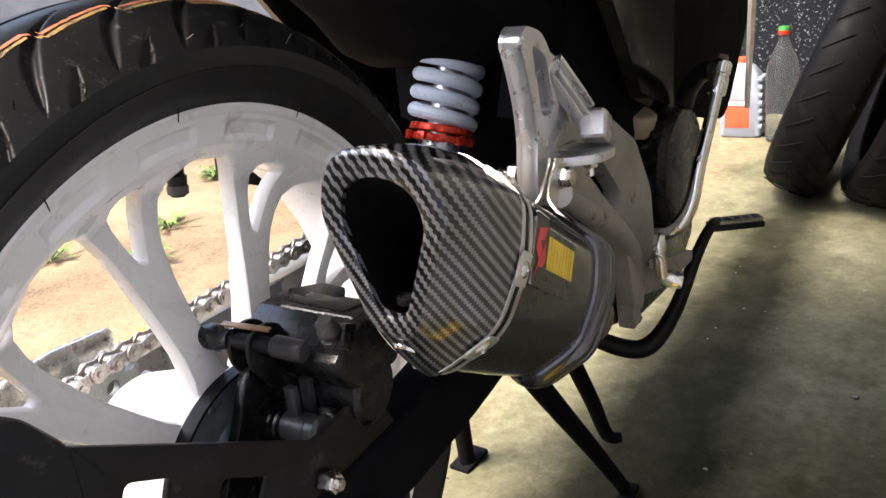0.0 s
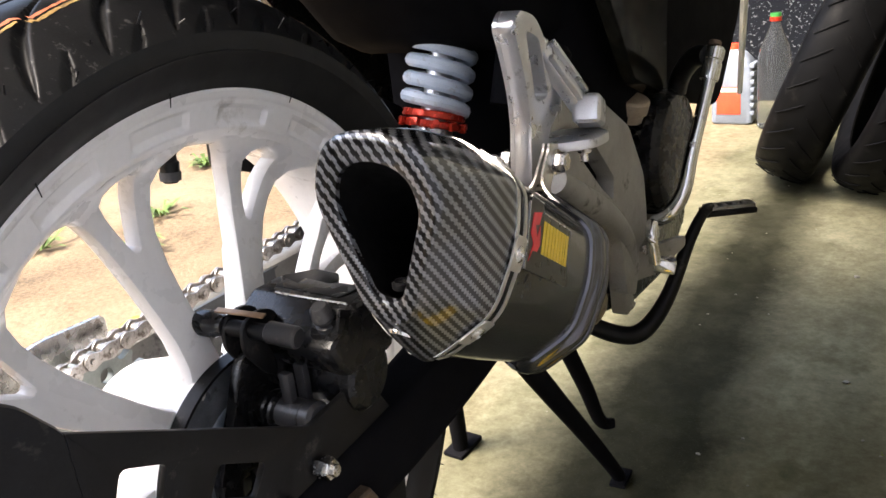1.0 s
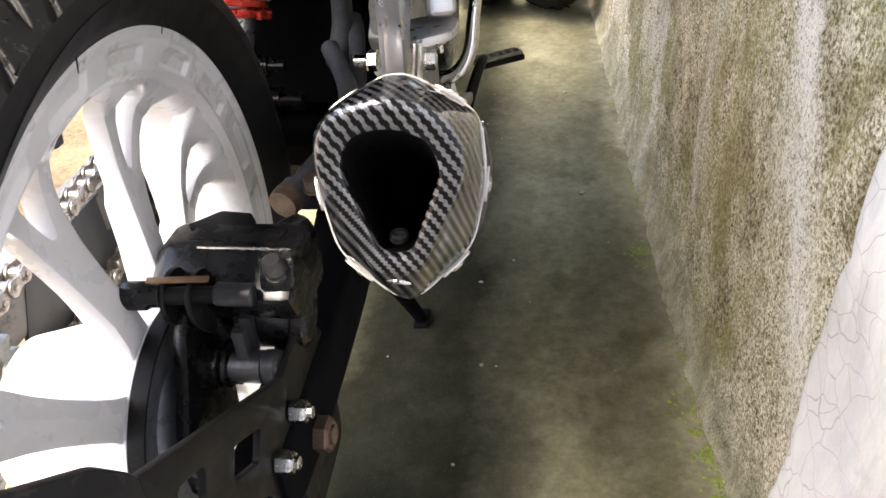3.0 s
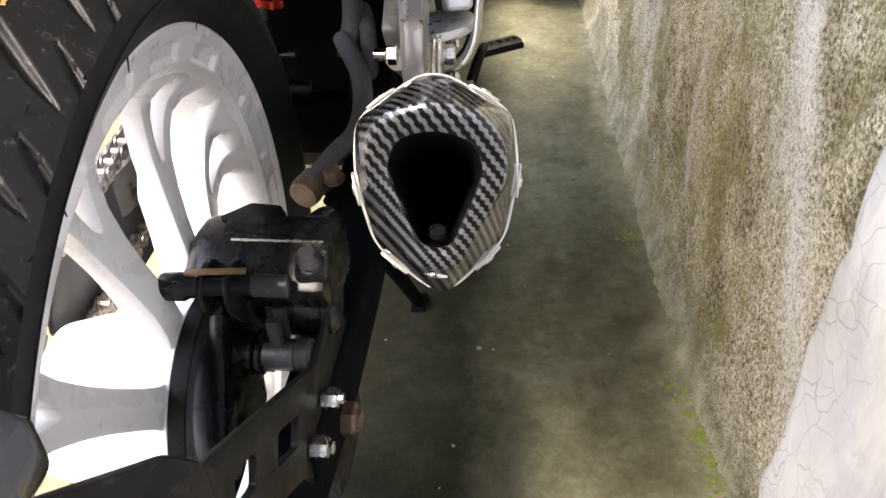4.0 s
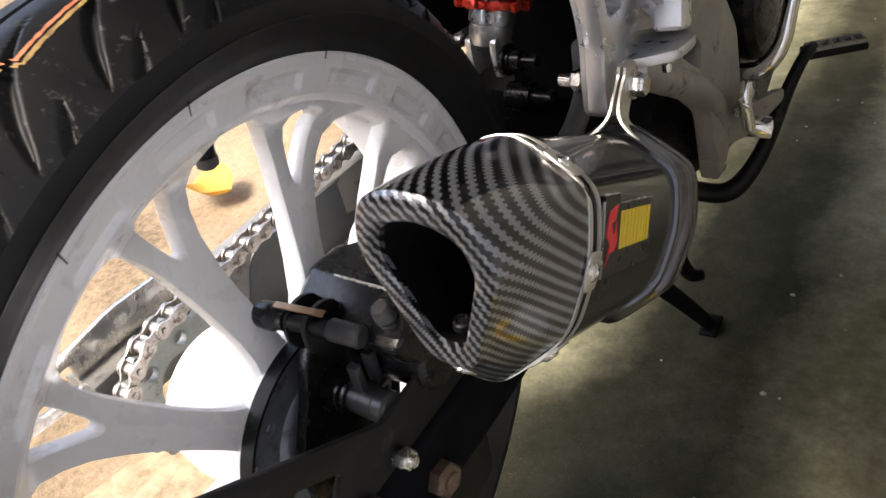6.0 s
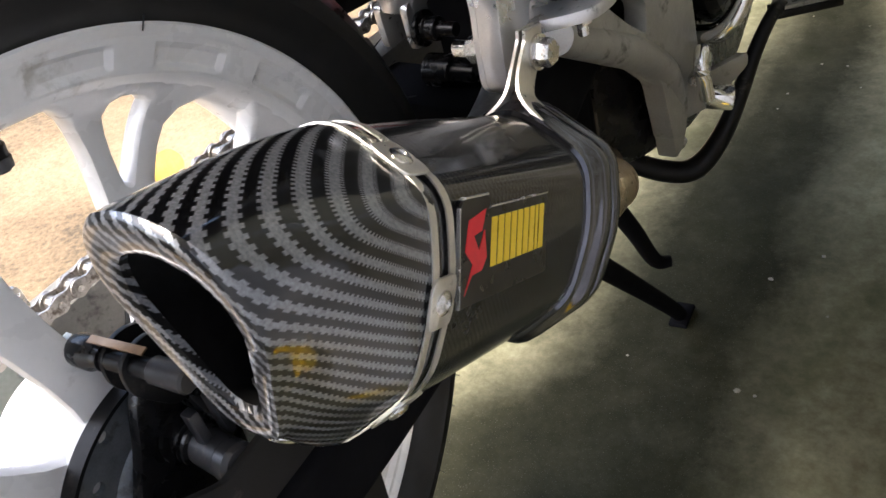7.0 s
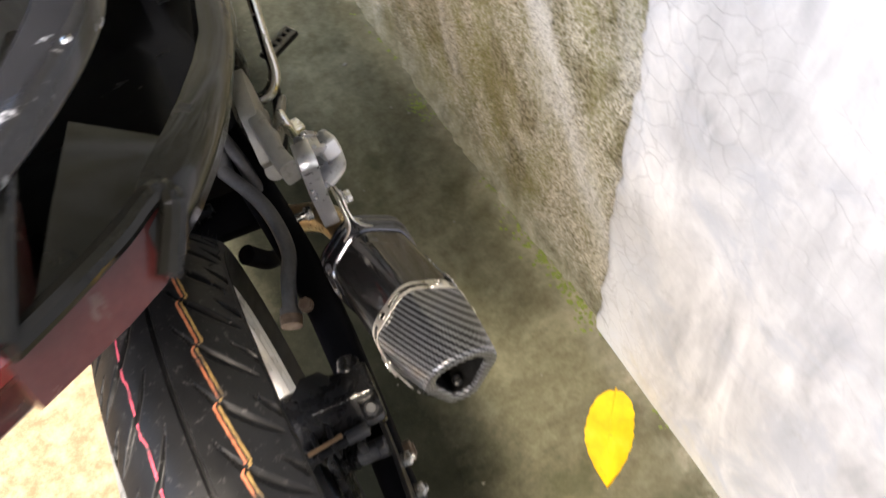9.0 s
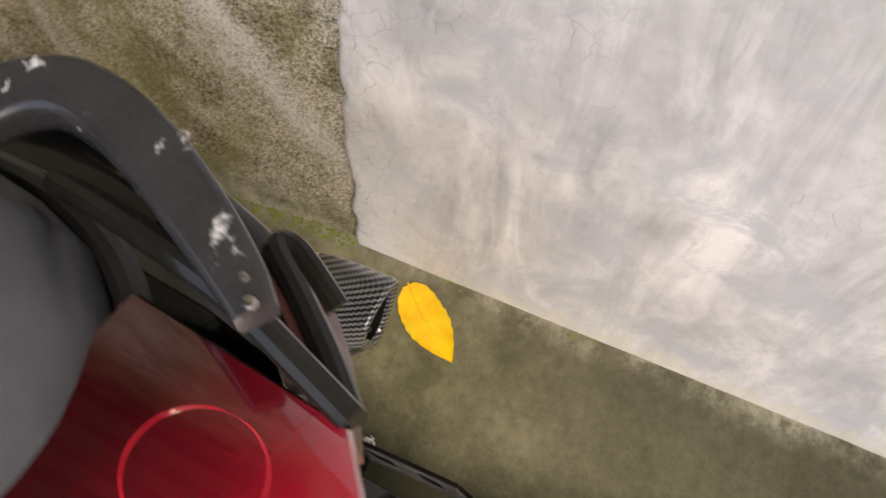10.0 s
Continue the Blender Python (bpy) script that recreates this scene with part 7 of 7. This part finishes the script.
tagged(thing("grit", bm, GRIT, "pale grit and crumbs scattered on the concrete", "grit"), kind="stuff")

# two old tyres leaning by the wall
def old_tyre(place, turn, lean, R=0.275, w=0.055):
    m = Matrix.Translation(place) @ Matrix.Rotation(turn, 4, "Z") @ Matrix.Rotation(lean, 4, "Y")
    bm = bmesh.new()
    prof = [(-0.7 * w, R - 0.085), (-0.95 * w, R - 0.065), (-1.05 * w, R - 0.04), (-0.95 * w, R - 0.018), (-0.7 * w, R - 0.006), (0, R), (0.7 * w, R - 0.006), (0.95 * w, R - 0.018), (1.05 * w, R - 0.04), (0.95 * w, R - 0.065), (0.7 * w, R - 0.085), (0.62 * w, R - 0.083), (0.85 * w, R - 0.05), (0.6 * w, R - 0.022), (0, R - 0.014), (-0.6 * w, R - 0.022), (-0.85 * w, R - 0.05), (-0.62 * w, R - 0.083)]
    lathe(bm, prof, (0, 0, 0), (1, 0, 0), 96, close=True)
    bmesh.ops.transform(bm, matrix=m, verts=bm.verts[:])
    low = min(v.co.z for v in bm.verts)
    bmesh.ops.translate(bm, vec=(0, 0, 0.001 - low), verts=bm.verts[:])
    ob = thing("old_tyre", bm, OLD_RUBBER, "worn black loose tyre standing on the floor by the wall", "tyre", "old tyres by the wall", angle=40)
    bm = bmesh.new()
    for k in range(30):
        t = 2 * math.pi * k / 30
        for s in (-1, 1):
            pts = []
            for a in range(6):
                x = s * w * (0.12 + 0.72 * a / 5)
                tt = t + s * 0.05 + 0.16 * a / 5
                r = R - 0.006 * (abs(x) / (0.7 * w)) ** 2 + 0.0012
                pts.append(Vector((x, r * math.cos(tt), r * math.sin(tt))))
            sweep(bm, pts, 0.0016, sides=6, smooth=False)
    bmesh.ops.transform(bm, matrix=m, verts=bm.verts[:])
    bmesh.ops.translate(bm, vec=(0, 0, 0.001 - low), verts=bm.verts[:])
    tagged(part("tread_pattern", bm, OLD_RUBBER, ob), kind="stuff")
    return ob


OLD_RUBBER = surface("old_tyre_rubber", (0.0025, 0.0025, 0.0027), (0.0045, 0.0045, 0.0048), (0.45, 0.65), 18, bump=0.2, dirt=(0.014, 0.0135, 0.012), dirt_amount=0.08, dirt_scale=30, shine=0.08)
old_tyre(Vector((0.085, 1.85, 0.27)), radians(2), radians(23), 0.29, 0.066)
old_tyre(Vector((0.235, 1.80, 0.27)), radians(10), radians(20), 0.29, 0.055)


# plastic bottle and oil jug against the end wall
def clear_plastic(name):
    m, nt, b = nodes_of(name)
    b.inputs["Base Color"].default_value = (0.55, 0.58, 0.60, 1)
    b.inputs["Roughness"].default_value = 0.12
    b.inputs["Transmission Weight"].default_value = 0.96
    b.inputs["IOR"].default_value = 1.2
    bumped(nt, b, noise_of(nt, coords(nt), 25, 3), 0.3, 0.004)
    return m


PET = clear_plastic("dusty_clear_plastic")
bm = bmesh.new()
lathe(bm, [(0.0, 0.0), (0.0, 0.040), (0.006, 0.046), (0.06, 0.048), (0.075, 0.045), (0.09, 0.048), (0.20, 0.048), (0.235, 0.042), (0.28, 0.022), (0.30, 0.0145), (0.315, 0.014), (0.315, 0.0)], (-0.155, 2.36, 0.001), (0, 0, 1), 28)
bottle = thing("plastic_bottle", bm, PET, "dusty clear plastic bottle with red and green cap", "bottle")
bm = bmesh.new()
lathe(bm, [(0, 0), (0, 0.017), (0.012, 0.017), (0.012, 0.0)], (-0.155, 2.36, 0.313), (0, 0, 1), 20)
part("cap_collar", bm, RED_ANO, bottle, "red cap collar")
bm = bmesh.new()
GREEN = surface("green_cap", (0.02, 0.16, 0.03), (0.04, 0.24, 0.05), (0.3, 0.45), 40, bump=0)
lathe(bm, [(0, 0), (0, 0.016), (0.010, 0.0155), (0.011, 0.0)], (-0.155, 2.36, 0.325), (0, 0, 1), 20)
part("bottle_cap", bm, GREEN, bottle, "green bottle cap")
JUG = surface("blue_grey_jug", (0.15, 0.175, 0.215), (0.23, 0.26, 0.31), (0.35, 0.5), 25, bump=0.05)
bm = bmesh.new()
rings = []
for z, w, d in ((0.0, 0.058, 0.036), (0.006, 0.062, 0.040), (0.15, 0.062, 0.040), (0.19, 0.054, 0.036), (0.215, 0.035, 0.026), (0.225, 0.020, 0.020)):
    rings.append([(-0.285 + x, 2.42 + y, 0.001 + z) for x, y in rounded([(w, d), (-w, d), (-w, -d), (w, -d)], 0.018, 4)])
loft(bm, rings)
jug = thing("oil_jug", bm, JUG, "blue-grey plastic oil jug with a red label on the floor", "jug")
for k in range(7):
    bm = bmesh.new()
    box(bm, (0.016, 0.074, 0.014), pose(-0.226, 2.42, 0.035 + 0.024 * k), 0.005)
    part("grip_rib", bm, JUG, jug)
bm = bmesh.new()
box(bm, (0.072, 0.002, 0.085), pose(-0.292, 2.3785, 0.075), 0.0006)
RED_LABEL = surface("red_label", (0.60, 0.05, 0.02), (0.70, 0.08, 0.03), (0.4, 0.5), 30, bump=0)
part("jug_label", bm, RED_LABEL, jug, "red paper label")
bm = bmesh.new()
box(bm, (0.060, 0.002, 0.012), pose(-0.292, 2.3765, 0.108), 0.0004)
part("label_bar", bm, WHITE, jug, "white bar on the label")
bm = bmesh.new()
lathe(bm, [(0, 0), (0, 0.018), (0.018, 0.017), (0.02, 0)], (-0.285, 2.42, 0.224), (0, 0, 1), 18)
part("jug_cap", bm, RED_LABEL, jug, "red jug cap")
